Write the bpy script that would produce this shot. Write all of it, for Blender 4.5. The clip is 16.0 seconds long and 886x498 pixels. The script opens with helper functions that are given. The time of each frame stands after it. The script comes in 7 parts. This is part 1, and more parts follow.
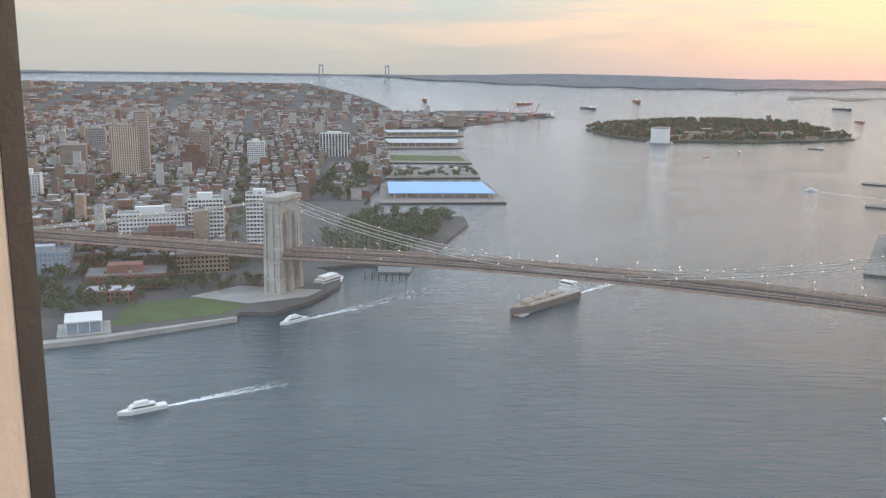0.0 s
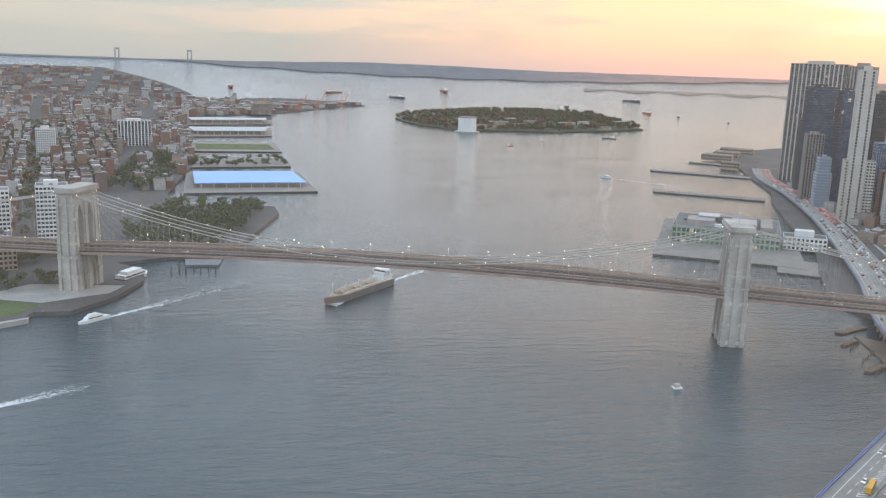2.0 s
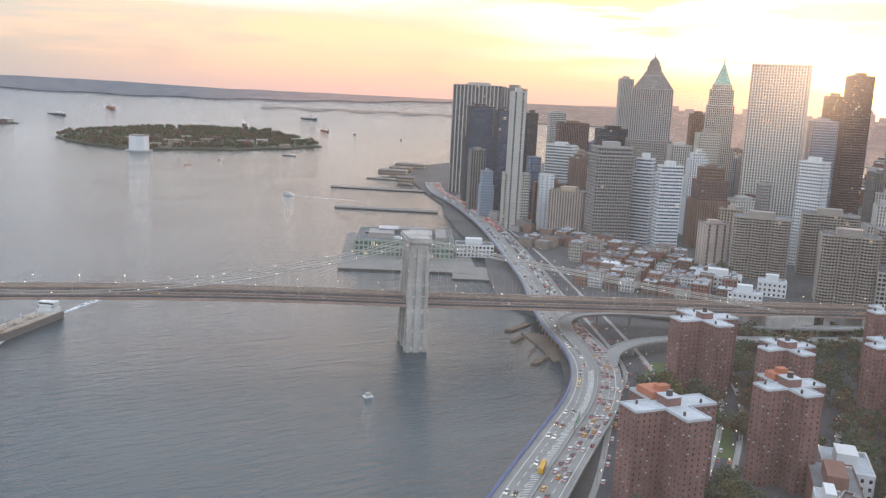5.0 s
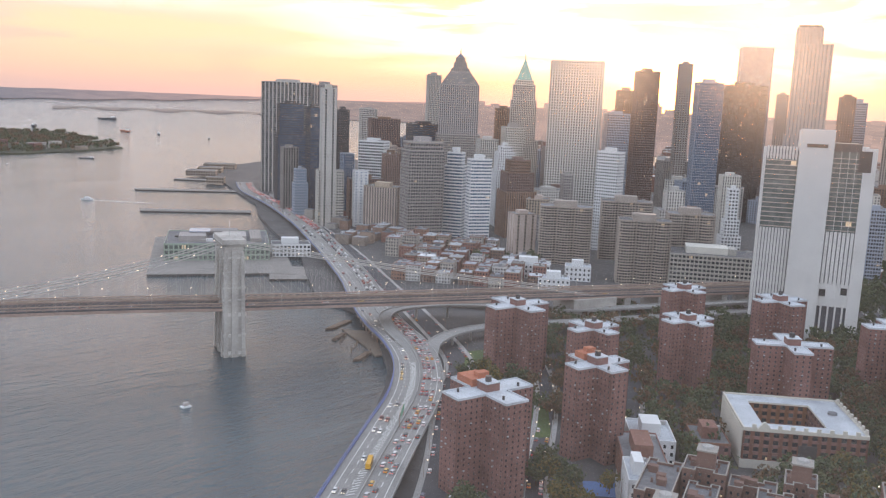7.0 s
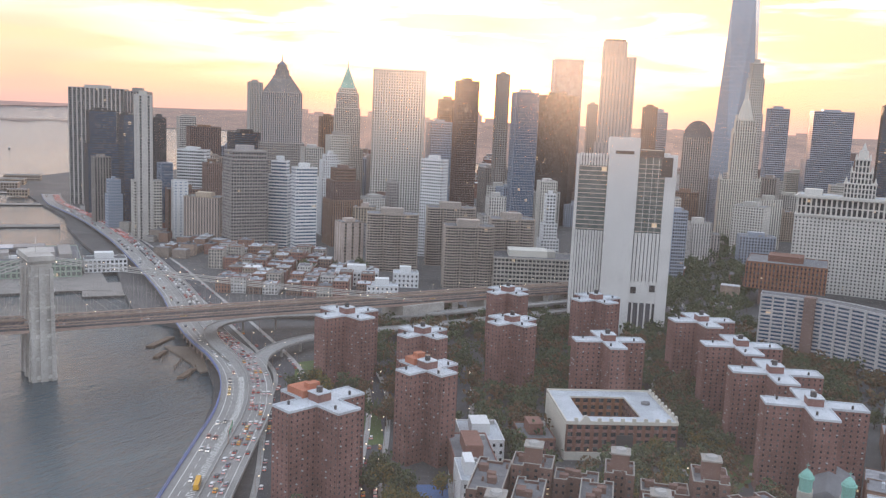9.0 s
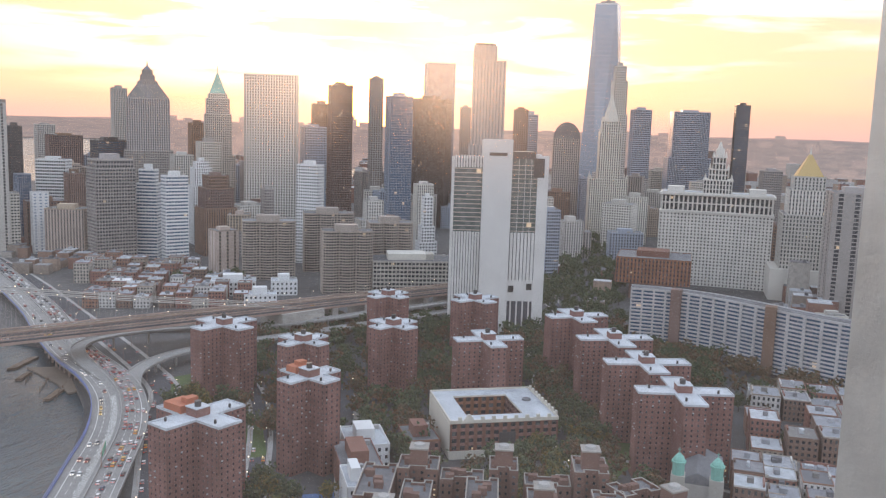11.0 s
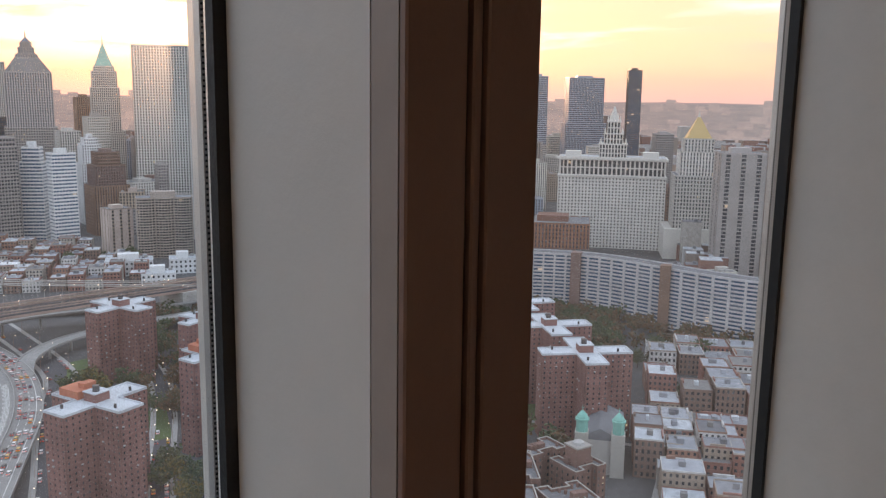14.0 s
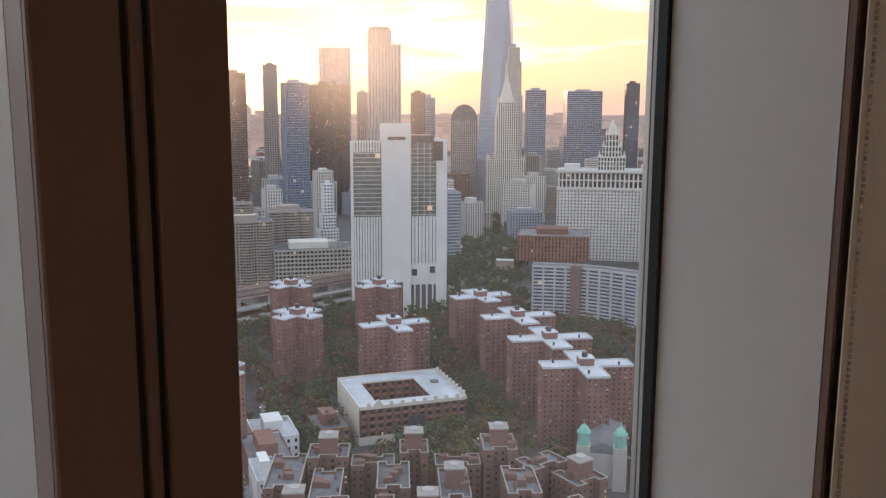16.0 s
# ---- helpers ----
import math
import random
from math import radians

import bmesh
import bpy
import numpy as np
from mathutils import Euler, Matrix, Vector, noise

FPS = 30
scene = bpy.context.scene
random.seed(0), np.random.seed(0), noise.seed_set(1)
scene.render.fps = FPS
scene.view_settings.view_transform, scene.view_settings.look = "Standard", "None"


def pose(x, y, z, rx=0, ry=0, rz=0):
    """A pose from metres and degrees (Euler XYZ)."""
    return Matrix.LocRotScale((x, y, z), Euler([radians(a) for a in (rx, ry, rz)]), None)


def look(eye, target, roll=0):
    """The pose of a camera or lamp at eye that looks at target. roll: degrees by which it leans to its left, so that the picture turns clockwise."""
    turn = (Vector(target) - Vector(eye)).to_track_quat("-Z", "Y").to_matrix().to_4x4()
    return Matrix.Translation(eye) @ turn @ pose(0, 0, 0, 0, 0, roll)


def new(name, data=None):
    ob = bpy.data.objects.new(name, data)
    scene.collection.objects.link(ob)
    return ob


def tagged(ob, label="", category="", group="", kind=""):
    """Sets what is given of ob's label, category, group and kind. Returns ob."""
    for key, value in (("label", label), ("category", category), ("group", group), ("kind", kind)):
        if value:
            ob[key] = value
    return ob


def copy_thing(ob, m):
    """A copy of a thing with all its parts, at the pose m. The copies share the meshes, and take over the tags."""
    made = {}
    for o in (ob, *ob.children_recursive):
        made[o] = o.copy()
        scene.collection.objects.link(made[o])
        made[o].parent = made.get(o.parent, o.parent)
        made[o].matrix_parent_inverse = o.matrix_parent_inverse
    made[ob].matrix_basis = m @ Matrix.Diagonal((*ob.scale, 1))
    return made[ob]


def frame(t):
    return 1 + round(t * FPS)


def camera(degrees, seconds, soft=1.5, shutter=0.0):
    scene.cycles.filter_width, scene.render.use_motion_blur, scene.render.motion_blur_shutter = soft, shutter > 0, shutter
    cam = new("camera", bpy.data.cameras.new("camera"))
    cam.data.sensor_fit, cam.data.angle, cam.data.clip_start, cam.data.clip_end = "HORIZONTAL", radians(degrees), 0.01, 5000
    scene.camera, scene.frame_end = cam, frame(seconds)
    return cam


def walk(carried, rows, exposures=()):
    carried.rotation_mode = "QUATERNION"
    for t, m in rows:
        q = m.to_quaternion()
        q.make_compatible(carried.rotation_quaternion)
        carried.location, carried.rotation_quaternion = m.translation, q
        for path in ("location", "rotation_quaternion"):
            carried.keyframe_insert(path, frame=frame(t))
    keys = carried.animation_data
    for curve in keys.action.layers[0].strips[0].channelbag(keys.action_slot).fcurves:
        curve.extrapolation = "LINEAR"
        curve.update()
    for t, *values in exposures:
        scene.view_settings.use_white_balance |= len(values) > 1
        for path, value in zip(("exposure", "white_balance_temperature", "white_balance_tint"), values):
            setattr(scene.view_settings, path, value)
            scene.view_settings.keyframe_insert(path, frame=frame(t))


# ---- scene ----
# ---------------- camera and walk ----------------
EYE = 179.5
cam = camera(53.8, 16.0, soft=1.25)
walk(cam, [
    (0.0, pose(0.000, 0.000, EYE, 78.43, -0.70, 0.31)),
    (0.5, pose(0.000, 0.000, EYE, 78.14, -0.88, -2.27)),
    (1.0, pose(0.000, 0.000, EYE, 77.90, -1.24, -4.88)),
    (1.5, pose(0.000, 0.000, EYE, 78.00, -1.53, -8.61)),
    (2.0, pose(0.000, 0.000, EYE, 77.97, -1.90, -11.93)),
    (2.5, pose(0.000, 0.000, EYE, 77.99, -2.08, -15.30)),
    (3.0, pose(0.000, 0.000, EYE, 78.15, -2.31, -18.23)),
    (3.5, pose(0.000, 0.000, EYE, 78.48, -2.57, -21.72)),
    (4.0, pose(0.000, 0.000, EYE, 78.86, -2.71, -25.40)),
    (4.5, pose(0.000, 0.000, EYE, 79.45, -2.76, -29.14)),
    (7.0, pose(0.000, 0.000, EYE, 80.26, -2.27, -44.80)),
    (7.5, pose(0.004, -0.002, EYE, 80.11, -1.98, -47.99)),
    (8.0, pose(0.007, -0.003, EYE, 80.40, -2.05, -50.64)),
    (8.5, pose(0.011, -0.005, EYE, 80.81, -2.25, -53.03)),
    (9.0, pose(0.015, -0.007, EYE, 81.26, -2.52, -56.18)),
    (9.5, pose(0.018, -0.008, EYE, 81.72, -2.44, -59.20)),
    (12.0, pose(0.181, -0.101, EYE, 81.15, -1.38, -67.09)),
    (12.5, pose(0.276, -0.230, EYE, 80.81, -1.15, -68.82)),
    (13.0, pose(0.368, -0.391, EYE, 80.70, -0.83, -69.87)),
    (13.5, pose(0.453, -0.560, EYE, 80.37, -0.75, -70.94)),
    (14.0, pose(0.565, -0.708, EYE, 79.98, -0.80, -70.83)),
    (14.5, pose(0.631, -0.796, EYE, 79.84, -0.60, -70.88)),
    (15.0, pose(0.678, -0.852, EYE, 79.91, -0.40, -70.85)),
    (15.5, pose(0.706, -0.919, EYE, 80.16, -0.20, -70.08)),
    (16.0, pose(0.703, -0.967, EYE, 80.92, -0.25, -70.92)),
], exposures=[(0.0, 0.34, 6500, 8), (4.5, 0.34, 6500, 10), (7.0, 0.30, 6500, 15), (16.0, 0.30, 6500, 13)])

# ---------------- world, sun, lights ----------------
SUN_AZ, SUN_EL = -59.5, 3.5


def bearing(az, el=0.0):
    a, e = radians(az), radians(el)
    return Vector((-math.sin(a) * math.cos(e), math.cos(a) * math.cos(e), math.sin(e)))


class Nodes:
    """A short way to write node trees."""

    def __init__(self, tree):
        self.t = tree
        self.t.nodes.clear()

    def n(self, kind, _out=0, **given):
        node = self.t.nodes.new(kind)
        for key, value in given.items():
            if key.startswith("i_"):
                self.put(node.inputs[key[2:].replace("_", " ")], value)
            elif key.startswith("k"):
                self.put(node.inputs[int(key[1:])], value)
            else:
                setattr(node, key, value)
        return node.outputs[_out] if len(node.outputs) else None

    def put(self, socket, value):
        if isinstance(value, bpy.types.NodeSocket):
            self.t.links.new(value, socket)
        else:
            socket.default_value = value

    def math(self, op, a, b=0.0, clamp=False):
        return self.n("ShaderNodeMath", operation=op, use_clamp=clamp, k0=a, k1=b)

    def mix(self, fac, a, b, how="MIX"):
        node = self.t.nodes.new("ShaderNodeMix")
        node.data_type, node.blend_type = "RGBA", how
        self.put(node.inputs[0], fac)
        self.put(node.inputs[6], a)
        self.put(node.inputs[7], b)
        return node.outputs[2]

    def ramp(self, fac, stops, how="LINEAR"):
        node = self.t.nodes.new("ShaderNodeValToRGB")
        node.color_ramp.interpolation = how
        el = node.color_ramp.elements
        while len(el) < len(stops):
            el.new(0.5)
        for e, (p, c) in zip(el, stops):
            e.position = p
            e.color = (*c, 1) if len(c) == 3 else c
        self.put(node.inputs[0], fac)
        return node.outputs[0]

    def range(self, v, a, b, c=0.0, d=1.0):
        return self.n("ShaderNodeMapRange", k0=v, k1=a, k2=b, k3=c, k4=d)


world = bpy.data.worlds.new("evening sky")
scene.world = world
world.use_nodes = True
w = Nodes(world.node_tree)
way = w.n("ShaderNodeTexCoord")
sep = world.node_tree.nodes.new("ShaderNodeSeparateXYZ")
w.put(sep.inputs[0], way)
height = sep.outputs[2]
# clear air at sunset
air = w.n("ShaderNodeTexSky", sky_type="NISHITA", sun_disc=False, sun_elevation=radians(SUN_EL), sun_rotation=radians(-SUN_AZ), air_density=1.2, dust_density=2.0, ozone_density=2.0)
toward = w.n("ShaderNodeVectorMath", 1, operation="DOT_PRODUCT", k0=way, k1=tuple(bearing(SUN_AZ, 5.0)))
flat = w.n("ShaderNodeVectorMath", 1, operation="DOT_PRODUCT", k0=w.n("ShaderNodeVectorMath", operation="NORMALIZE", k0=w.n("ShaderNodeVectorMath", operation="MULTIPLY", k0=way, k1=(1, 1, 0))), k1=tuple(bearing(SUN_AZ)))
# thin high cloud: grey-blue away from the sun, peach nearer to it
# away: unseen bright band above height 0.1, added to brighten the water
away = w.ramp(height, [(0.0, (0.43, 0.43, 0.41)), (0.045, (0.44, 0.46, 0.43)), (0.078, (0.46, 0.52, 0.51)), (0.105, (1.56, 1.72, 1.92)), (0.25, (1.60, 1.80, 2.08)), (0.5, (0.88, 1.05, 1.28)), (1.0, (0.70, 0.90, 1.14))])
near = w.ramp(height, [(0.0, (0.90, 0.50, 0.42)), (0.03, (1.0, 0.56, 0.38)), (0.08, (1.0, 0.68, 0.45)), (0.18, (1.3, 1.14, 0.92)), (0.45, (0.92, 1.0, 1.08)), (1.0, (0.72, 0.92, 1.18))])
veil = w.mix(w.range(flat, 0.52, 0.98), away, near)
# streaked cloud, long and low
pull = w.n("ShaderNodeMapping", i_Vector=way, i_Scale=(2.2, 2.2, 19.0))
wisps = w.n("ShaderNodeTexNoise", i_Vector=pull, i_Scale=1.7, i_Detail=7.0, i_Roughness=0.58, i_Distortion=0.6)
streak = w.range(wisps, 0.45, 0.57)
warm = w.mix(w.range(flat, 0.35, 0.8), (0.54, 0.50, 0.45, 1), (1.08, 0.66, 0.42, 1))
clouded = w.mix(w.math("MULTIPLY", w.math("MULTIPLY", streak, w.range(height, 0.0, 0.06)), w.range(height, 0.22, 0.45, 1.0, 0.25)), veil, warm)
# broad banks of grey-mauve cloud
spread = w.n("ShaderNodeMapping", i_Vector=way, i_Location=(3.1, 1.7, 0.4), i_Scale=(1.5, 1.5, 11.0))
banks = w.range(w.n("ShaderNodeTexNoise", i_Vector=spread, i_Scale=1.5, i_Detail=6.0, i_Roughness=0.55, i_Distortion=0.8), 0.50, 0.64, 0.0, 0.6)
clouded = w.mix(w.math("MULTIPLY", banks, w.math("MULTIPLY", w.range(height, 0.025, 0.07), w.range(height, 0.2, 0.35, 1.0, 0.0))), clouded, w.mix(w.range(flat, 0.5, 0.95), (0.50, 0.49, 0.49, 1), (0.80, 0.60, 0.52, 1)))
# the bright gap round the sun
glow = w.math("POWER", w.range(toward, 0.885, 1.0), 1.5)
gap = w.math("MULTIPLY", glow, w.range(wisps, 0.58, 0.45, 0.0, 1.0))
band = w.math("MULTIPLY", w.range(height, 0.02, 0.075), gap)
lit = w.mix(1.0, clouded, w.mix(band, (0, 0, 0, 1), (1.9, 1.65, 1.2, 1)), "ADD")
disc = w.math("POWER", w.range(w.n("ShaderNodeVectorMath", 1, operation="DOT_PRODUCT", k0=way, k1=tuple(bearing(SUN_AZ, 1.6))), 0.9972, 1.0), 1.5)
lit = w.mix(1.0, lit, w.mix(disc, (0, 0, 0, 1), (9.0, 3.2, 0.5, 1)), "ADD")
sky = w.mix(1.0, lit, w.mix(1.0, air, (0.035, 0.033, 0.035, 1), "MULTIPLY"), "ADD")
back = w.n("ShaderNodeBackground", i_Color=sky, i_Strength=1.0)
w.n("ShaderNodeOutputWorld", i_Surface=back)

sun = new("sun", bpy.data.lights.new("sun", "SUN"))
sun.data.energy, sun.data.angle, sun.data.color = 1.1, radians(2.0), (1.0, 0.62, 0.38)
sun.matrix_world = look(bearing(SUN_AZ, SUN_EL) * 900, (0, 0, 0))

# ---------------- materials ----------------
PAINTS = {}


def paint(name, colour, rough=0.75, vary=0.18, size=3.0, metal=0.0, bump=0.15, shift="", spec=0.4):
    """A surface with grain and stains at two scales. shift: 'object' or 'island' gives each piece a tone of its own."""
    if name in PAINTS:
        return PAINTS[name]
    m = bpy.data.materials.new(name)
    m.use_nodes = True
    s = Nodes(m.node_tree)
    at = s.n("ShaderNodeTexCoord", 3)
    fine = s.n("ShaderNodeTexNoise", i_Vector=at, i_Scale=2.2 / size, i_Detail=6.0, i_Roughness=0.65)
    broad = s.n("ShaderNodeTexNoise", i_Vector=at, i_Scale=0.22 / size, i_Detail=3.0)
    dark = [c * (1 - vary * 1.3) for c in colour] + [1]
    light = [min(0.95, c * (1 + vary)) for c in colour] + [1]
    tone = s.mix(s.range(s.math("ADD", s.math("MULTIPLY", fine, 0.5), s.math("MULTIPLY", broad, 0.5)), 0.34, 0.66), dark, light)
    if shift:
        r = s.n("ShaderNodeObjectInfo", 5) if shift == "object" else s.n("ShaderNodeNewGeometry", 8)
        tone = s.n("ShaderNodeHueSaturation", i_Hue=s.range(r, 0, 1, 0.485, 0.515), i_Saturation=s.range(r, 0, 1, 0.75, 1.15), i_Value=s.range(s.math("FRACT", s.math("MULTIPLY", r, 7.3)), 0, 1, 0.7, 1.25), i_Color=tone)
    b = s.n("ShaderNodeBump", i_Strength=bump, i_Distance=0.05, i_Height=fine)
    p = s.n("ShaderNodeBsdfPrincipled", i_Base_Color=tone, i_Roughness=s.range(fine, 0.3, 0.7, max(0.03, rough - 0.1), min(1.0, rough + 0.1)), i_Metallic=metal, i_Normal=b, i_Specular_IOR_Level=spec)
    s.n("ShaderNodeOutputMaterial", i_Surface=p)
    PAINTS[name] = m
    return m


def palette(name, stops, rough=0.85, per="island", size=3.0):
    """Each piece takes one of several real colours."""
    m = bpy.data.materials.new(name)
    m.use_nodes = True
    s = Nodes(m.node_tree)
    r = s.n("ShaderNodeObjectInfo", 5) if per == "object" else s.n("ShaderNodeNewGeometry", 8)
    step = 1.0 / len(stops)
    tone = s.ramp(r, [(i * step, c) for i, c in enumerate(stops)], "CONSTANT")
    at = s.n("ShaderNodeTexCoord", 3)
    grain = s.n("ShaderNodeTexNoise", i_Vector=at, i_Scale=1.0 / size, i_Detail=5.0)
    tone = s.mix(s.range(grain, 0.35, 0.7, 0.0, 0.35), tone, (0.05, 0.05, 0.05, 1))
    p = s.n("ShaderNodeBsdfPrincipled", i_Base_Color=tone, i_Roughness=rough)
    s.n("ShaderNodeOutputMaterial", i_Surface=p)
    return m


def glazing(name, colour, rough=0.12, cell=3.0, lit=0.003, spec=0.5):
    """Window glass of buildings: dark rooms behind, blinds here and there, a few lamps on."""
    m = bpy.data.materials.new(name)
    m.use_nodes = True
    s = Nodes(m.node_tree)
    at = s.n("ShaderNodeTexCoord", 3)
    cells = s.n("ShaderNodeTexWhiteNoise", 0, noise_dimensions="3D", i_Vector=s.n("ShaderNodeVectorMath", operation="SNAP", k0=at, k1=(cell, cell, cell)))
    blind = s.mix(s.range(cells, 0.5, 1.0, 0.0, 0.30), (*colour, 1), (0.34, 0.33, 0.31, 1))
    p = s.n("ShaderNodeBsdfPrincipled", i_Base_Color=blind, i_Roughness=rough, i_Specular_IOR_Level=spec, i_Emission_Color=(1.0, 0.72, 0.42, 1), i_Emission_Strength=s.math("MULTIPLY", s.math("GREATER_THAN", cells, 1.0 - lit), 0.55))
    s.n("ShaderNodeOutputMaterial", i_Surface=p)
    return m


def lamp_paint(name, colour, power):
    m = bpy.data.materials.new(name)
    m.use_nodes = True
    s = Nodes(m.node_tree)
    s.n("ShaderNodeOutputMaterial", i_Surface=s.n("ShaderNodeEmission", i_Color=(*colour, 1), i_Strength=power))
    return m


def water_paint():
    m = bpy.data.materials.new("river water")
    m.use_nodes = True
    s = Nodes(m.node_tree)
    at = s.n("ShaderNodeTexCoord", 3)
    def swell(scale, rot, stretch, detail):
        mp = s.n("ShaderNodeMapping", i_Vector=at, i_Rotation=(0, 0, radians(rot)), i_Scale=(scale, scale * stretch, scale))
        return s.n("ShaderNodeTexNoise", i_Vector=mp, i_Scale=1.0, i_Detail=detail, i_Roughness=0.6, i_Distortion=0.4)
    chop, roll, gust = swell(0.20, 20, 2.4, 5.0), swell(0.045, -28, 3.6, 4.0), swell(0.004, 10, 1.8, 4.0)
    hgt = s.math("ADD", s.math("MULTIPLY", chop, 1.0), s.math("MULTIPLY", roll, 2.5))
    b = s.n("ShaderNodeBump", i_Strength=0.5, i_Distance=1.0, i_Height=hgt)
    tone = s.mix(s.range(gust, 0.35, 0.65), (0.014, 0.038, 0.052, 1), (0.030, 0.062, 0.076, 1))
    p = s.n("ShaderNodeBsdfPrincipled", i_Base_Color=tone, i_Roughness=s.range(gust, 0.35, 0.65, 0.05, 0.14), i_IOR=1.42, i_Normal=b)
    s.n("ShaderNodeOutputMaterial", i_Surface=p)
    return m


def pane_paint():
    """Clear glass with an added veil and glow that stand in for outdoor haze."""
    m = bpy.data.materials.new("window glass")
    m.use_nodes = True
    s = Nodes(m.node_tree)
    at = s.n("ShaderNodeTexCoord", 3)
    veil_noise = s.n("ShaderNodeTexNoise", i_Vector=at, i_Scale=3.0, i_Detail=4.0)
    # translucent veil, then rough scatter: haze and sun bloom put into the pane
    haze_veil = s.n("ShaderNodeMixShader", k0=s.range(veil_noise, 0.3, 0.7, 0.016, 0.027), k1=s.n("ShaderNodeBsdfTransparent"), k2=s.n("ShaderNodeBsdfTranslucent", i_Color=(0.95, 0.95, 0.95, 1)))
    glow_scatter = s.n("ShaderNodeMixShader", k0=s.range(veil_noise, 0.3, 0.7, 0.008, 0.014), k1=haze_veil, k2=s.n("ShaderNodeBsdfRefraction", i_IOR=1.18, i_Roughness=0.6, i_Color=(1, 1, 1, 1)))
    s.n("ShaderNodeOutputMaterial", i_Surface=glow_scatter)
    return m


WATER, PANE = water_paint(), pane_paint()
ASPHALT = paint("asphalt", (0.075, 0.075, 0.08), 0.9, 0.25, 6.0)
CONCRETE = paint("concrete", (0.34, 0.33, 0.31), 0.85, 0.2, 4.0)
LAND = paint("city ground", (0.085, 0.082, 0.08), 0.9, 0.35, 12.0)
GRASS = paint("lawn", (0.075, 0.105, 0.035), 0.95, 0.3, 5.0)
SAND = paint("river sand", (0.21, 0.165, 0.125), 0.95, 0.2, 4.0)
GRANITE = paint("tower granite", (0.40, 0.375, 0.34), 0.85, 0.28, 3.0)
PALE_GRANITE = paint("pale granite course", (0.54, 0.51, 0.47), 0.85, 0.15, 3.0)
STEEL = paint("deck steel", (0.34, 0.245, 0.20), 0.7, 0.25, 3.0)
CABLE = paint("cable", (0.42, 0.40, 0.37), 0.6, 0.1, 2.0)
FOREST = paint("far trees", (0.055, 0.062, 0.034), 0.95, 0.5, 16.0)


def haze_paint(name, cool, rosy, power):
    """Plain far backdrop: sky-lit haze painted in as emission, rosier towards the sunset."""
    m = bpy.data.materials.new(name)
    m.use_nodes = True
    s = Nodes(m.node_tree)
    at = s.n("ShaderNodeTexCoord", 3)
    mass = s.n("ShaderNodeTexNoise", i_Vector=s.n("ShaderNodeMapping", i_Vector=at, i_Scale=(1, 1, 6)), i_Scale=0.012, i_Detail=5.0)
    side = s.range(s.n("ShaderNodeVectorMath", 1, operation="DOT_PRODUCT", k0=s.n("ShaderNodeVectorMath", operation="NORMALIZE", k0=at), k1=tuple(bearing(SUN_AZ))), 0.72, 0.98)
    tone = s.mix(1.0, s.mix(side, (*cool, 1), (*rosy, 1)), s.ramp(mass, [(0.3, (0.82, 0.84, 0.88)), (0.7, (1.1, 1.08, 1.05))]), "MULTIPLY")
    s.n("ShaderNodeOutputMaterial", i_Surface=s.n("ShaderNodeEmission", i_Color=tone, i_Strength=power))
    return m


# hills, shore and blocks glow with painted haze instead of being lit
HILLS = haze_paint("far hills haze glow", (0.165, 0.19, 0.235), (0.50, 0.33, 0.29), 1.0)
SHORE = haze_paint("far shore haze glow", (0.26, 0.26, 0.27), (0.30, 0.235, 0.22), 1.0)
HAZY_BLOCKS = haze_paint("far blocks haze glow", (0.32, 0.30, 0.30), (0.36, 0.27, 0.245), 1.0)
FACES = {
    "light": paint("pale stone", (0.50, 0.47, 0.42), 0.8, 0.12, 5.0, shift="object"),
    "white": paint("white panels", (0.66, 0.66, 0.65), 0.7, 0.08, 5.0),
    "grey": paint("grey stone", (0.33, 0.30, 0.28), 0.8, 0.14, 5.0, shift="object"),
    "brown": paint("brown brick", (0.20, 0.125, 0.095), 0.85, 0.18, 4.0, shift="object"),
    "brick": paint("red brick", (0.215, 0.105, 0.078), 0.9, 0.22, 3.0, shift="object"),
    "dark": paint("dark metal", (0.06, 0.055, 0.055), 0.5, 0.2, 4.0, shift="object"),
    "beige": paint("beige brick", (0.42, 0.335, 0.27), 0.85, 0.15, 4.0, shift="object"),
    "glass": paint("pale curtain wall", (0.30, 0.34, 0.40), 0.35, 0.1, 5.0),
}
PANES = {
    "dark": glazing("dark window glass", (0.035, 0.037, 0.042)),
    "blue": glazing("blue window glass", (0.07, 0.11, 0.17), 0.08, 4.0, 0.004, 0.8),
    "green": glazing("green window glass", (0.10, 0.12, 0.11), 0.12, 4.0, 0.006),
    "bronze": glazing("bronze window glass", (0.06, 0.04, 0.028), 0.1, 3.0, 0.006),
    "mirror": glazing("mirror window glass", (0.10, 0.12, 0.16), 0.06, 4.0, 0.0, 0.9),
    "pale": glazing("pale window glass", (0.22, 0.28, 0.35), 0.1, 4.0, 0.0, 0.9),
}
ROOFING = paint("grey roofing", (0.175, 0.175, 0.18), 0.9, 0.3, 5.0, shift="object")
WHITE_ROOF = paint("white roof coating", (0.45, 0.47, 0.49), 0.8, 0.26, 3.0)
RUST = paint("terracotta bulkhead", (0.42, 0.15, 0.085), 0.85, 0.2, 3.0)
WOOD = paint("tank wood", (0.16, 0.11, 0.075), 0.85, 0.3, 1.5)
COPPER = paint("green copper", (0.20, 0.42, 0.35), 0.7, 0.2, 3.0)


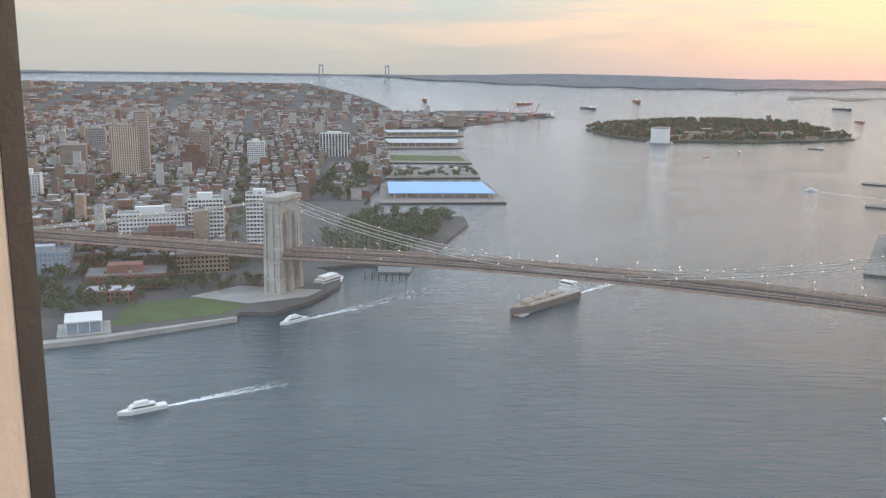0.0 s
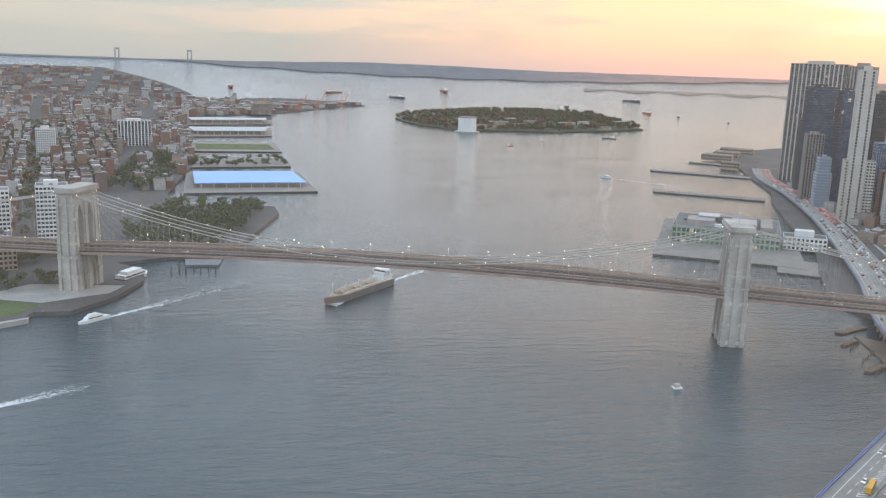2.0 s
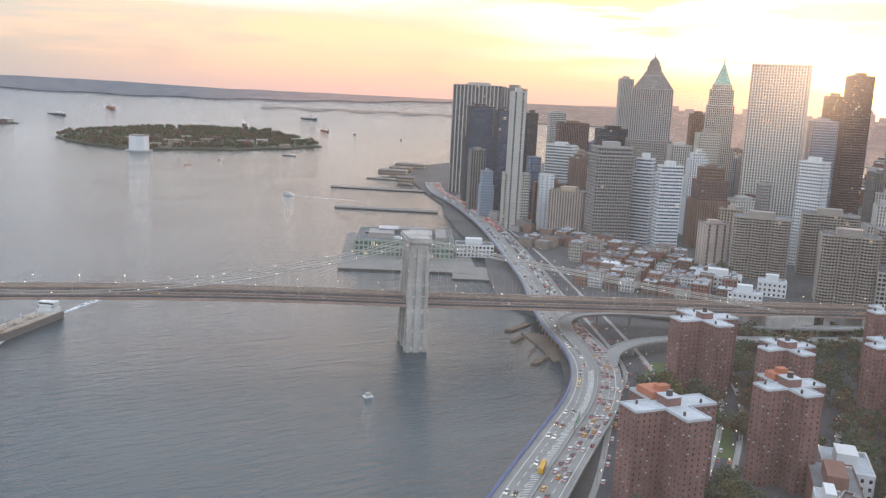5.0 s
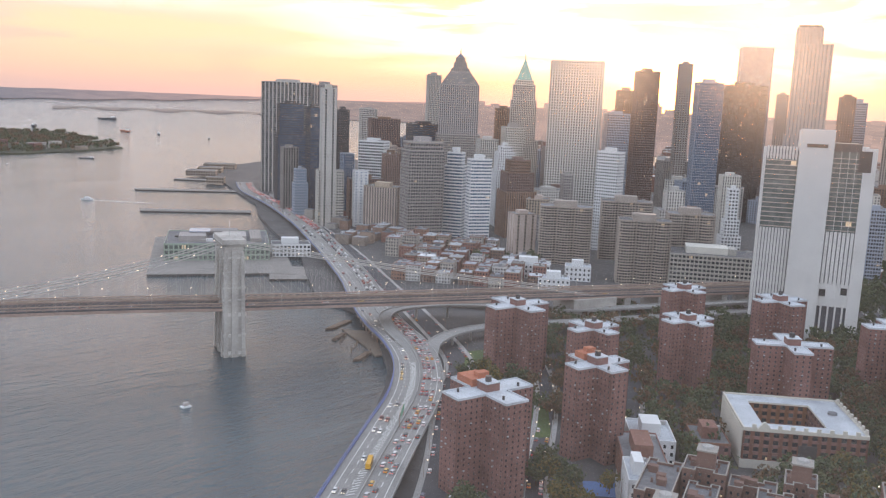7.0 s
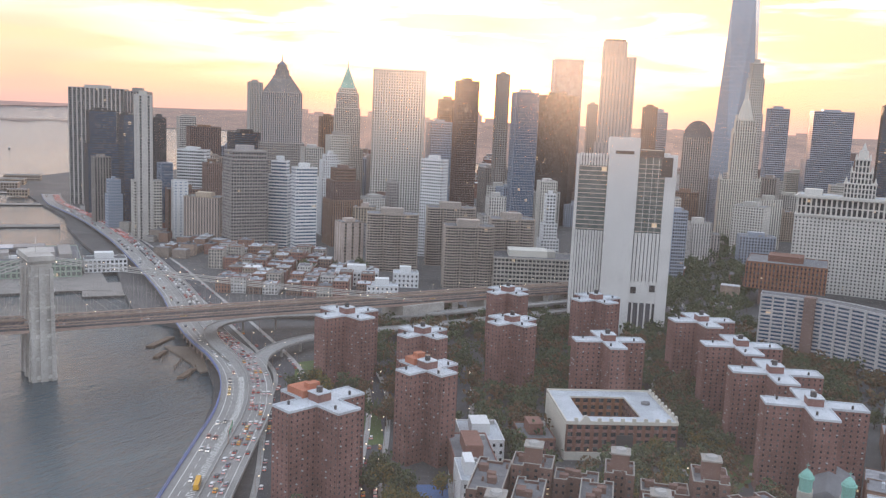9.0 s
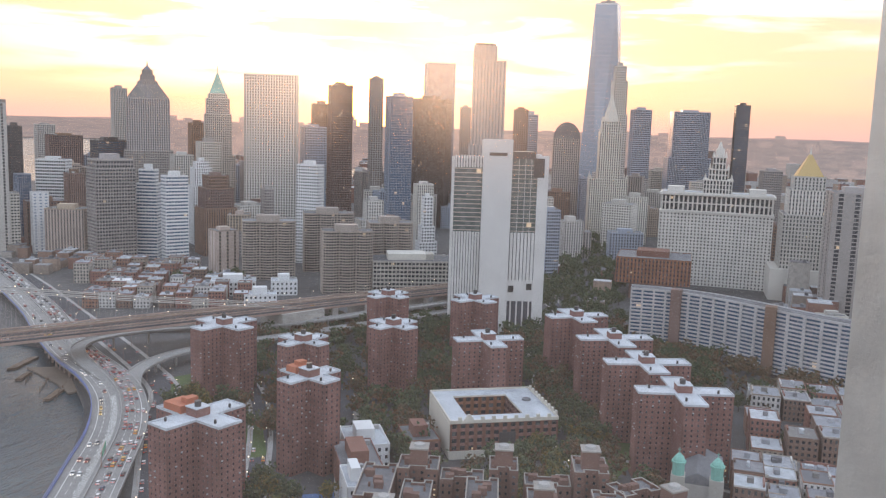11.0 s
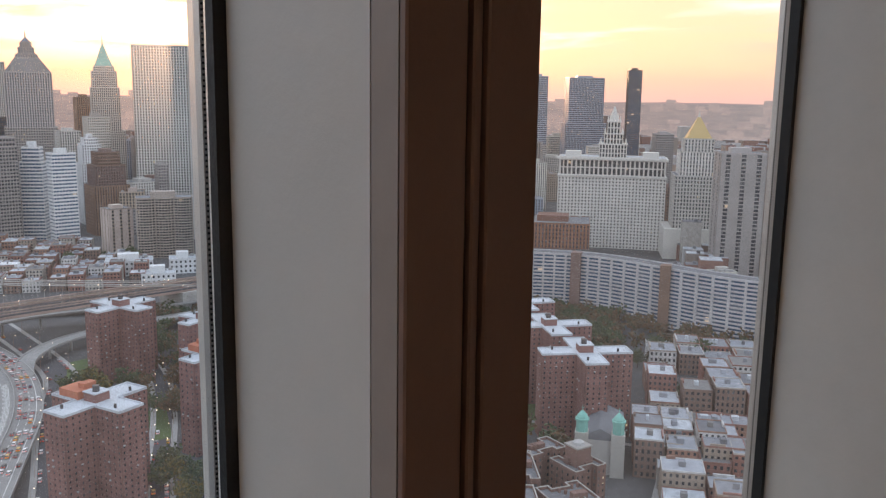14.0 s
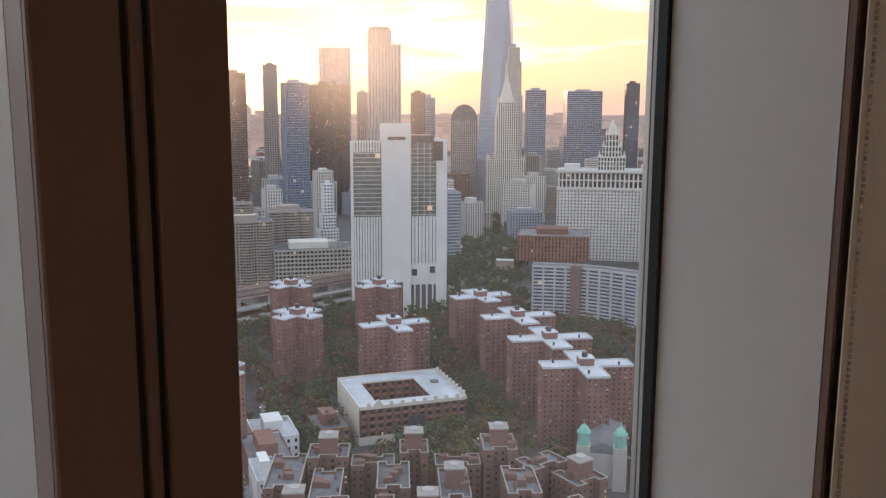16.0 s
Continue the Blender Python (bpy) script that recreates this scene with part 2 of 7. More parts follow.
# ---------------- building helpers ----------------
class Geo:
    """Collects solid pieces for one mesh."""

    def __init__(self):
        self.v, self.f = [], []

    def add(self, verts, faces):
        k = len(self.v)
        self.v += [tuple(p) for p in verts]
        self.f += [[i + k for i in q] for q in faces]
        return self

    def box(self, x0, y0, z0, x1, y1, z1):
        return self.prism([(x0, y0), (x1, y0), (x1, y1), (x0, y1)], z0, z1)

    def slant(self, a, b, wide, tall, up=(0, 0, 1)):
        """A bar of that section from a to b."""
        a, b = Vector(a), Vector(b)
        d = (b - a).normalized()
        s = d.cross(Vector(up))
        s = s.normalized() if s.length > 1e-6 else Vector((1, 0, 0))
        u = s.cross(d).normalized()
        c = [s * (i * wide / 2) + u * (j * tall / 2) for i, j in ((-1, -1), (1, -1), (1, 1), (-1, 1))]
        return self.add([a + q for q in c] + [b + q for q in c], [(3, 2, 1, 0), (4, 5, 6, 7), (0, 1, 5, 4), (1, 2, 6, 5), (2, 3, 7, 6), (3, 0, 4, 7)])

    def prism(self, poly, z0, z1, top=None):
        """An upright solid over a polygon that runs counter-clockwise; top: a second polygon for tapered forms."""
        n = len(poly)
        top = top or poly
        faces = [tuple(range(n))[::-1], tuple(range(n, 2 * n))]
        faces += [(i, (i + 1) % n, n + (i + 1) % n, n + i) for i in range(n)]
        return self.add([(x, y, z0) for x, y in poly] + [(x, y, z1) for x, y in top], faces)

    def drum(self, x, y, z0, z1, r0, r1=None, n=12):
        r1 = r0 if r1 is None else max(r1, 0.01)
        ring = [(math.cos(2 * math.pi * i / n), math.sin(2 * math.pi * i / n)) for i in range(n)]
        return self.prism([(x + r0 * c, y + r0 * s) for c, s in ring], z0, z1, [(x + r1 * c, y + r1 * s) for c, s in ring])

    def mesh(self, name, material):
        me = bpy.data.meshes.new(name)
        me.from_pydata(self.v, [], self.f)
        me.materials.append(material)
        return me

    def ob(self, name, material, m=None):
        o = new(name, self.mesh(name, material))
        if m is not None:
            o.matrix_world = m
        return o


def part(name, geo, material, parent, label="", kind=""):
    o = geo.ob(name, material) if isinstance(geo, Geo) else new(name, geo)
    o.parent = parent
    return tagged(o, label, kind=kind)


def thing(name, m, label, category, group="", kind=""):
    o = new(name)
    o.matrix_world = m
    o.empty_display_size = 0.5
    return tagged(o, label, category, group, kind)


def rect(w, d):
    return [(-w / 2, -d / 2), (w / 2, -d / 2), (w / 2, d / 2), (-w / 2, d / 2)]


def inset(poly, k):
    """The polygon drawn in by k metres."""
    out, n = [], len(poly)
    for i in range(n):
        a, b, c = Vector(poly[i - 1]), Vector(poly[i]), Vector(poly[(i + 1) % n])
        d0, d1 = (b - a).normalized(), (c - b).normalized()
        n0, n1 = Vector((-d0.y, d0.x)), Vector((-d1.y, d1.x))
        s = n0 + n1
        s = s * (k / max(0.3, s.dot(n0)))
        out.append((b.x + s.x, b.y + s.y))
    return out


def facade(root, poly, z0, z1, face, pane, floor=3.8, bay=3.4, pier=0.4, band=0.4, upright=True, depth=0.45, solid=()):
    """Storeys over a polygon: a glazed core with floor bands and piers that stand proud of it. solid: sides without windows."""
    core = Geo().prism(inset(poly, depth), z0, z1 - 0.2)
    part("glazing", core, pane, root)
    bands, posts = Geo(), Geo()
    n = max(1, round((z1 - z0) / floor))
    f = (z1 - z0) / n
    outer = inset(poly, 0.05) if upright else poly
    for i in range(n + 1):
        lo = z0 + i * f - (0 if i == 0 else band * f / 2)
        hi = z0 + i * f + (band * f / 2 if i < n else 0)
        bands.prism(outer, lo, hi)
    rim = poly if upright else inset(poly, 0.06)
    for i in range(len(rim)):
        a, b = Vector(rim[i]), Vector(rim[(i + 1) % len(rim)])
        run = (b - a).length
        if run < 0.6:
            continue
        d = (b - a).normalized()
        inward = Vector((-d.y, d.x))
        if i in solid:
            spans = [(0, run)]
        else:
            k = max(1, round(run / bay))
            half = pier * run / k / 2
            spans = [(max(0, j * run / k - half), min(run, j * run / k + half)) for j in range(k + 1)]
        for s0, s1 in spans:
            p, q = a + d * s0, a + d * s1
            posts.prism([tuple(p), tuple(q), tuple(q + inward * (depth + 0.1)), tuple(p + inward * (depth + 0.1))], z0 + 0.02, z1 - 0.02)
    part("floor_bands", bands, face, root, kind="stuff")
    part("piers", posts, face, root, kind="stuff")


def roof_on(root, poly, z, face, cover=None, plant=True, rise=1.1, seed=0):
    part("roof", Geo().prism(inset(poly, 0.35), z, z + 0.35), cover or ROOFING, root)
    edge, n = Geo(), len(poly)
    ins = inset(poly, 0.4)
    for i in range(n):
        j = (i + 1) % n
        edge.prism([poly[i], poly[j], ins[j], ins[i]], z, z + rise)
    part("parapet", edge, face, root)
    if plant:
        rng = random.Random(seed)
        xs, ys = [p[0] for p in poly], [p[1] for p in poly]
        w, d = max(xs) - min(xs), max(ys) - min(ys)
        cx, cy = (max(xs) + min(xs)) / 2, (max(ys) + min(ys)) / 2
        part("plant_room", Geo().box(cx - w * 0.24, cy - d * 0.22, z + 0.3, cx + w * 0.2, cy + d * 0.24, z + rng.uniform(4, 7)), face, root)
        for k in range(2):
            x, y = cx + rng.uniform(-0.38, 0.38) * w, cy + rng.choice((-0.34, 0.34)) * d
            part("cooling_unit", Geo().box(x - 1.6, y - 1.2, z + 0.3, x + 1.6, y + 1.2, z + rng.uniform(2, 3.2)), CONCRETE, root)


def tower(name, label, x, y, w, d, rot, h, face="grey", pane="dark", group="", z0=3.0, floor=3.8, bay=3.4, pier=0.4, band=0.4, upright=True, plant=True, setbacks=(), cover=None, solid=(), category="office building"):
    """setbacks: rows of (height above ground, width share, depth share) above the base; the last row ends the building at h."""
    root = thing(name, pose(x, y, z0, 0, 0, rot), label, category, group)
    levels, lo, poly = [], 0.0, rect(w, d)
    for top, sw, sd in (*setbacks, (None, 0, 0)):
        hi = h if top is None else top
        levels.append((poly, lo, hi))
        if top is not None:
            lo, poly = top, rect(w * sw, d * sd)
    for i, (poly, lo, hi) in enumerate(levels):
        facade(root, poly, lo, hi, FACES[face], PANES[pane], floor, bay, pier, band, upright, solid=solid)
        roof_on(root, poly, hi, FACES[face], cover, plant and i == len(levels) - 1, seed=int(abs(x * 7 + y)))
    return root


def far_level(r):
    """Ground height at the distance r: flat, then rising gently so that the far shores lie under the horizon."""
    if r <= 3600:
        return 0.0
    el = -2.91 + 2.55 * (r - 3600) / 1250
    return EYE + r * math.tan(radians(el))


def sector(name, material, az0, az1, r0, r1, lift, steps=10, n=60, wobble=0.0):
    """A strip of ground between two bearings."""
    g = Geo()
    for i in range(n + 1):
        az = az0 + (az1 - az0) * i / n
        for j in range(steps + 1):
            ra = r0(az) if callable(r0) else r0
            r = ra + ((r1(az) if callable(r1) else r1) - ra) * j / steps
            p = bearing(az) * r
            g.v.append((p.x, p.y, far_level(r) + lift + wobble * noise.noise((az * 0.9, r * 0.002, 3))))
    for i in range(n):
        for j in range(steps):
            a = i * (steps + 1) + j
            g.f.append([a, a + 1, a + steps + 2, a + steps + 1] if az1 < az0 else [a, a + steps + 1, a + steps + 2, a + 1])
    o = g.ob(name, material)
    for q in o.data.polygons:
        q.use_smooth = True
    return o


def slab(name, material, pts, z0, z1, label="", category="", kind="structure"):
    area = sum(pts[i - 1][0] * p[1] - p[0] * pts[i - 1][1] for i, p in enumerate(pts))
    o = Geo().prism(pts if area > 0 else pts[::-1], z0, z1).ob(name, material)
    return tagged(o, label, category, kind=kind)


# ---------------- water and land ----------------
river = sector("water", WATER, 179.9, -180, 2.0, 4850, 0.0, 48, 180)
tagged(river, "grey-green river and harbour water with small waves", "water", kind="structure")

manhattan = [(225, 296), (252, 315), (299, 349), (347, 390), (371, 416), (419, 483), (455, 543), (452, 600), (505, 690), (560, 775), (640, 950), (712, 1095), (770, 1190), (850, 1390), (925, 1560), (950, 1650), (1100, 1830), (1244, 1917), (1500, 1930), (2300, 1500), (2900, 900), (3200, 200), (3200, -1500), (0, -1500), (-700, -450), (-150, 0), (100, 195)]
slab("ground", LAND, manhattan, -4, 3.0, "grey city ground of streets and yards", "ground")
brooklyn = [(-259, 540), (-228, 557), (-153, 607), (-151, 622), (-127, 622), (-102, 658), (-88, 705), (-91, 741), (-117, 770), (-75, 790), (-32, 790), (-13, 849), (26, 1016), (22, 1064), (-91, 1085), (-112, 1153), (-100, 1500), (-120, 1800), (-160, 2150), (-185, 2500), (-150, 2750), (62, 2890), (250, 3250), (430, 3560), (0, 3600), (-900, 3480), (-1800, 3110), (-2550, 2540), (-2900, 1500), (-1500, 300), (-600, 360), (-420, 440)]
slab("ground", LAND, brooklyn, -4, 3.0, "grey ground of the far bank", "ground")
tagged(sector("ground", LAND, 45, 3.4, 3560, lambda a: 4560 if a > 9 else 3620 + 940 * (max(0.0, a - 3.4) / 5.6) ** 0.6, 3.0, 8, 120), "hazy built-up plain on the far bank", "ground", kind="structure")
tagged(sector("ground", LAND, 3.6, -7.0, lambda a: 3540, lambda a: 3600 + 160 * max(0, math.sin(radians((3.6 - a) * 17))), 3.0, 4), "low port headland", "ground", kind="structure")


# ---------------- the room behind the window ----------------
# u runs along the glass, v outwards; the front of the mullion is v = 0
ROOM = pose(0, 0, EYE, 0, 0, -24.85) @ Matrix.Translation((1.32, 0.13, 0))
FLOOR, CEIL, SILL, HEAD = -1.55, 1.15, -0.95, 1.0
PANEL = paint("grey painted panel", (0.45, 0.44, 0.41), 0.5, 0.04, 0.15, bump=0.05)
BRONZE = paint("dark bronze frame", (0.15, 0.092, 0.07), 0.5, 0.10, 0.08, bump=0.05)
EDGE = paint("taupe edge strip", (0.24, 0.20, 0.175), 0.5, 0.08, 0.1, bump=0.05)
RUBBER = paint("black gasket", (0.012, 0.012, 0.012), 0.6, 0.2, 0.05)
ALLOY = paint("brushed aluminium fin", (0.62, 0.60, 0.55), 0.4, 0.16, 0.16, metal=0.5)
SPACER = paint("perforated spacer", (0.45, 0.43, 0.40), 0.4, 0.1, 0.05, metal=0.8)
PLASTER = paint("warm white plaster", (0.80, 0.75, 0.68), 0.85, 0.05, 0.4)
TIMBER = paint("oak floor", (0.48, 0.38, 0.301), 0.5, 0.2, 0.3)


def inside(name, geo, material, label="", category="", kind="structure"):
    return tagged(geo.ob(name, material, ROOM), label, category, kind=kind)


def slotted_post(u, side_l, side_r):
    """A deep mullion: bronze front in two halves with a joint, panelled flanks, an outer fin."""
    root = tagged(new("mullion"), "deep window mullion with bronze front and grey flanks", "window mullion", kind="structure")
    root.matrix_world = ROOM @ Matrix.Translation((u, 0, 0))
    wide = 0.18
    for a, b in ((0.0, wide / 2 - 0.014), (wide / 2 - 0.006, wide / 2 + 0.006), (wide / 2 + 0.014, wide)):
        g = Geo()
        g.prism([(a + 0.002, 0.0), (b - 0.002, 0.0), (b, 0.002), (b, 0.008), (a, 0.008), (a, 0.002)], SILL, HEAD)
        part("front_bead" if b - a < 0.02 else "front_half", g, BRONZE, root, "dark bronze front")
    part("core", Geo().box(0.012, 0.009, SILL, wide - 0.012, 0.271, HEAD), RUBBER, root)
    for x0, x1 in ((0.0, 0.012), (wide - 0.012, wide)):
        part("flank", Geo().box(x0, 0.046, SILL, x1, 0.276, HEAD), PANEL, root, "grey painted flank")
        part("edge_strip", Geo().box(x0, 0.010, SILL, x1, 0.044, HEAD), EDGE, root, "taupe metal edge strip")
    part("fin", Geo().prism([(0.010, 0.306), (wide - 0.010, 0.306), (wide / 2 + 0.02, 0.481), (wide / 2 - 0.012, 0.481)], SILL - 1.0, HEAD + 1.0), ALLOY, root, "brushed aluminium outer fin")
    for x0, x1 in ((-0.016, 0.0), (wide, wide + 0.016)):
        part("gasket", Geo().box(x0, 0.269, SILL, x1, 0.283, HEAD), RUBBER, root, "black rubber gasket")
    return root


def glazed(name, u0, u1):
    root = tagged(new(name), "tall fixed window with double glazing", "window", kind="structure")
    root.matrix_world = ROOM
    part("pane", Geo().box(u0, 0.285, SILL, u1, 0.291, HEAD), PANE, root, "clear glass with an added haze veil").visible_shadow = False
    for x, s in ((u0 + 0.012, 1), (u1 - 0.012, -1))[1 if u0 < -1 else 0:]:
        part("spacer", Geo().box(x, 0.293, SILL, x + s * 0.005, 0.305, HEAD) if s > 0 else Geo().box(x - 0.005, 0.293, SILL, x, 0.305, HEAD), SPACER, root, "perforated metal spacer")
        holes = Geo()
        for k in range(int((HEAD - SILL) / 0.006)):
            z = SILL + k * 0.006
            holes.box(min(x + s * 0.0015, x + s * 0.0035), 0.2912, z, max(x + s * 0.0015, x + s * 0.0035), 0.2932, z + 0.0025)
        part("spacer_holes", holes, RUBBER, root, kind="stuff")
    part("window_sill", Geo().box(u0 - 0.02, 0.0, SILL - 0.05, u1 + 0.02, 0.306, SILL), PANEL, root)
    part("window_head", Geo().box(u0 - 0.02, 0.0, HEAD, u1 + 0.02, 0.306, HEAD + 0.05), PANEL, root)
    return root


LEFT, RIGHT = -1.858, 1.43
slotted_post(0.0, 0, 0)
glazed("window_1", LEFT, 0.0)
glazed("window_2", 0.18, RIGHT)
# jambs at both ends
inside("window_jamb", Geo().box(LEFT - 0.5, -0.10, SILL, LEFT - 0.001, 0.292, HEAD), PLASTER, "warm white wall beside the window", "wall")
inside("window_gasket", Geo().box(LEFT - 0.05, 0.292, SILL, LEFT, 0.313, HEAD), RUBBER, "black rubber gasket along the glass", "gasket")
inside("window_jamb", Geo().box(RIGHT + 0.004, -0.10, SILL, RIGHT + 0.30, 0.306, HEAD), PANEL, "grey painted window jamb", "window jamb")
inside("window_gasket", Geo().box(RIGHT - 0.014, 0.261, SILL, RIGHT + 0.004, 0.283, HEAD), RUBBER, "black rubber gasket along the glass", "gasket")
inside("trim", Geo().box(RIGHT + 0.006, -0.115, SILL, RIGHT + 0.022, -0.101, HEAD), BRONZE, "dark bronze edge strip", "trim")
blind = thing("roller_blind", ROOM, "beige fabric roller blind with a bead chain", "blind")
part("fabric", Geo().box(RIGHT + 0.024, -0.13, SILL - 0.3, RIGHT + 0.55, -0.127, HEAD), PLASTER, blind, "beige woven fabric")
beads = Geo()
for k in range(150):
    z = SILL - 0.3 + k * 0.013
    beads.drum(RIGHT + 0.055, -0.134, z, z + 0.008, 0.0035, n=6)
part("bead_chain", beads, SPACER, blind, "beaded chain", kind="stuff")
# closing walls, unseen; room kept small and plaster pale to bounce daylight inside
inside("floor", Geo().box(-2.6, -2.6, FLOOR - 0.2, 2.6, 0.311, FLOOR), TIMBER, "oak floor", "floor")
inside("ceiling", Geo().box(-2.6, -2.6, CEIL, 2.6, 0.311, CEIL + 0.2), PLASTER, "plain ceiling", "ceiling")
inside("wall_south", Geo().box(-2.6, -2.8, FLOOR, 2.6, -2.6, CEIL), PLASTER, "plain back wall", "wall")
inside("wall_east", Geo().box(-2.8, -2.6, FLOOR, -2.6, 0.311, CEIL), PLASTER, "plain side wall", "wall")
inside("wall_west", Geo().box(2.6, -2.6, FLOOR, 2.8, 0.311, CEIL), PLASTER, "plain side wall", "wall")
inside("wall_north", Geo().box(-2.6, 0.0, FLOOR, 2.6, 0.306, SILL - 0.055), PLASTER, "wall below the windows", "wall")
inside("wall_north_head", Geo().box(-2.6, 0.0, HEAD + 0.055, 2.6, 0.306, CEIL), PLASTER, "wall above the windows", "wall")
inside("wall_north_left", Geo().box(-2.6, 0.0, SILL - 0.055, LEFT - 0.51, 0.306, HEAD + 0.055), PLASTER, "wall beside the windows", "wall")
inside("wall_north_right", Geo().box(RIGHT + 0.31, 0.0, SILL - 0.055, 2.6, 0.306, HEAD + 0.055), PLASTER, "wall beside the windows", "wall")
own = thing("residential_tower", ROOM @ Matrix.Translation((0, -12, -EYE + 3)), "tall glass residential tower that holds the room", "apartment building")
facade(own, rect(34, 24), 0, EYE - 3 + FLOOR - 0.3, FACES["glass"], PANES["blue"], 3.4, 3.0, 0.1, 0.15)


# ---------------- the suspension bridge ----------------
TB, TM = Vector((-127, 669, 0)), Vector((307, 506, 0))
AXIS = (TM - TB).normalized()
SPAN = (TM - TB).length
BRIDGE = Matrix.Translation((0, 0, EYE)) @ Matrix.Scale(1.03, 4) @ Matrix.Translation((0, 0, -EYE)) @ Matrix.Translation(TB) @ Matrix.Rotation(math.atan2(AXIS.y, AXIS.x), 4, "Z")   # x along the deck from tower to tower
DECK = 40.5
bridge = thing("suspension_bridge", BRIDGE, "old suspension bridge with granite towers and steel truss deck", "bridge")


def arch_wall(half, base, spring, top, n=7):
    """Outline of one pointed opening, as (y, z) from its left foot over the point to its right foot."""
    pts = [(-half, base)]
    for i in range(n + 1):
        a = i / n
        pts.append((-half + half * (1 - math.cos(a * math.pi / 2.6)) / (1 - math.cos(math.pi / 2.6)), spring + (top - spring) * math.sin(a * math.pi / 2.6) / math.sin(math.pi / 2.6)))
    return pts + [(-y, z) for y, z in pts[-2::-1]]


def bridge_tower(x):
    root = part("tower", Geo().prism([(x - 9, -21), (x + 9, -21), (x + 9, 21), (x - 9, 21)], -3, 4.5, [(x - 8.4, -20), (x + 8.4, -20), (x + 8.4, 20), (x - 8.4, 20)]), GRANITE, bridge, "tall granite tower with two pointed arches")
    part("footing", Geo().prism(inset([(x - 9.6, -21.6), (x + 9.6, -21.6), (x + 9.6, 21.6), (x - 9.6, 21.6)], 0), -3, 1.6), CONCRETE, root)
    # three shafts below the deck, tapering, then the arch storey
    for y0, y1 in ((-19.6, -10.6), (-4.6, 4.6), (10.6, 19.6)):
        c = (y0 + y1) / 2
        lower = [(x - 8, y0), (x + 8, y0), (x + 8, y1), (x - 8, y1)]
        upper = [(x - 7, c + (y0 - c) * 0.94), (x + 7, c + (y0 - c) * 0.94), (x + 7, c + (y1 - c) * 0.94), (x - 7, c + (y1 - c) * 0.94)]
        part("shaft", Geo().prism(lower, 4.5, 34, upper), GRANITE, root)
        part("shaft", Geo().prism(inset(upper, 0.25), 34, 80, inset(upper, 0.6)), GRANITE, root)
        for z in (34, 62, 78):
            part("string_course", Geo().prism(inset(upper, -0.35 if z < 70 else 0.1), z - 0.6, z + 0.6), GRANITE, root)
        part("buttress", Geo().prism([(x - 9.2, c - 2.2), (x + 9.2, c - 2.2), (x + 9.2, c + 2.2), (x - 9.2, c + 2.2)], 4.5, 74, [(x - 7.1, c - 1.8), (x + 7.1, c - 1.8), (x + 7.1, c + 1.8), (x - 7.1, c + 1.8)]), GRANITE, root)
    # recessed wall below the roadway between the shafts
    for y0, y1 in ((-10.6, -4.6), (4.6, 10.6)):
        part("infill", Geo().box(x - 5.5, y0 - 0.3, 4.5, x + 5.5, y1 + 0.3, 33), GRANITE, root)
    # masonry over the two pointed arches
    for c in (-7.5, 7.5):
        curve = arch_wall(3.6, 36, 58, 72)
        k = len(curve)
        over = [(c + y, 79.5) for y, _ in curve]
        verts = []
        for sx in (x - 6.2, x + 6.2):
            verts += [(sx, c + y, z) for y, z in curve] + [(sx, y, z) for y, z in over]
        faces = []
        for i in range(k - 1):
            faces += [(i, i + 1, k + i + 1, k + i), (2 * k + i + 1, 2 * k + i, 3 * k + i, 3 * k + i + 1), (i + 1, i, 2 * k + i, 2 * k + i + 1)]
        part("arch", Geo().add(verts, faces), GRANITE, root)
    for y0, y1 in ((-21.0, -19.0), (19.0, 21.0)):
        part("end_buttress", Geo().prism([(x - 2.6, y0), (x + 2.6, y0), (x + 2.6, y1), (x - 2.6, y1)], 4.5, 77, [(x - 2.0, y0 * 0.955), (x + 2.0, y0 * 0.955), (x + 2.0, y1 * 0.955), (x - 2.0, y1 * 0.955)]), GRANITE, root)
        for sx in (-6.6, 6.6):
            part("corner_buttress", Geo().prism([(x + sx - 1.6, y0 + 0.3), (x + sx + 1.6, y0 + 0.3), (x + sx + 1.6, y1 - 0.3), (x + sx - 1.6, y1 - 0.3)], 4.5, 76, [(x + sx * 0.92 - 1.2, y0 * 0.95), (x + sx * 0.92 + 1.2, y0 * 0.95), (x + sx * 0.92 + 1.2, y1 * 0.95), (x + sx * 0.92 - 1.2, y1 * 0.95)]), GRANITE, root)
    for z, k in ((8, 1.2), (20, 1.0), (34, 1.1), (44, 0.5), (52, 0.5), (62, 0.8), (72, 0.5)):
        s = 1 - 0.055 * z / 80
        for a, b in ((-20.5 * s, -18.2 * s), (18.2 * s, 20.5 * s)):
            part("stone_course", Geo().box(x - 8.5 * s, a, z - k, x + 8.5 * s, b, z + k), PALE_GRANITE, root)
    part("cornice", Geo().prism([(x - 8, -19.4), (x + 8, -19.4), (x + 8, 19.4), (x - 8, 19.4)], 79.4, 81.2, [(x - 9, -20.4), (x + 9, -20.4), (x + 9, 20.4), (x - 9, 20.4)]), GRANITE, root)
    part("coping", Geo().box(x - 8.4, -19.8, 81.2, x + 8.4, 19.8, 84.0), GRANITE, root)
    part("flagpole", Geo().drum(x, 0, 84, 95, 0.18, 0.08, 6), CABLE, root)
    for o in (root, *root.children):          # slender proportions
        for v in o.data.vertices:
            v.co.x, v.co.y = x + (v.co.x - x) * 0.88, v.co.y * 0.86


for x in (0.0, SPAN):
    bridge_tower(x)

BACK, ON_B, ON_M = 285.0, 620.0, 600.0


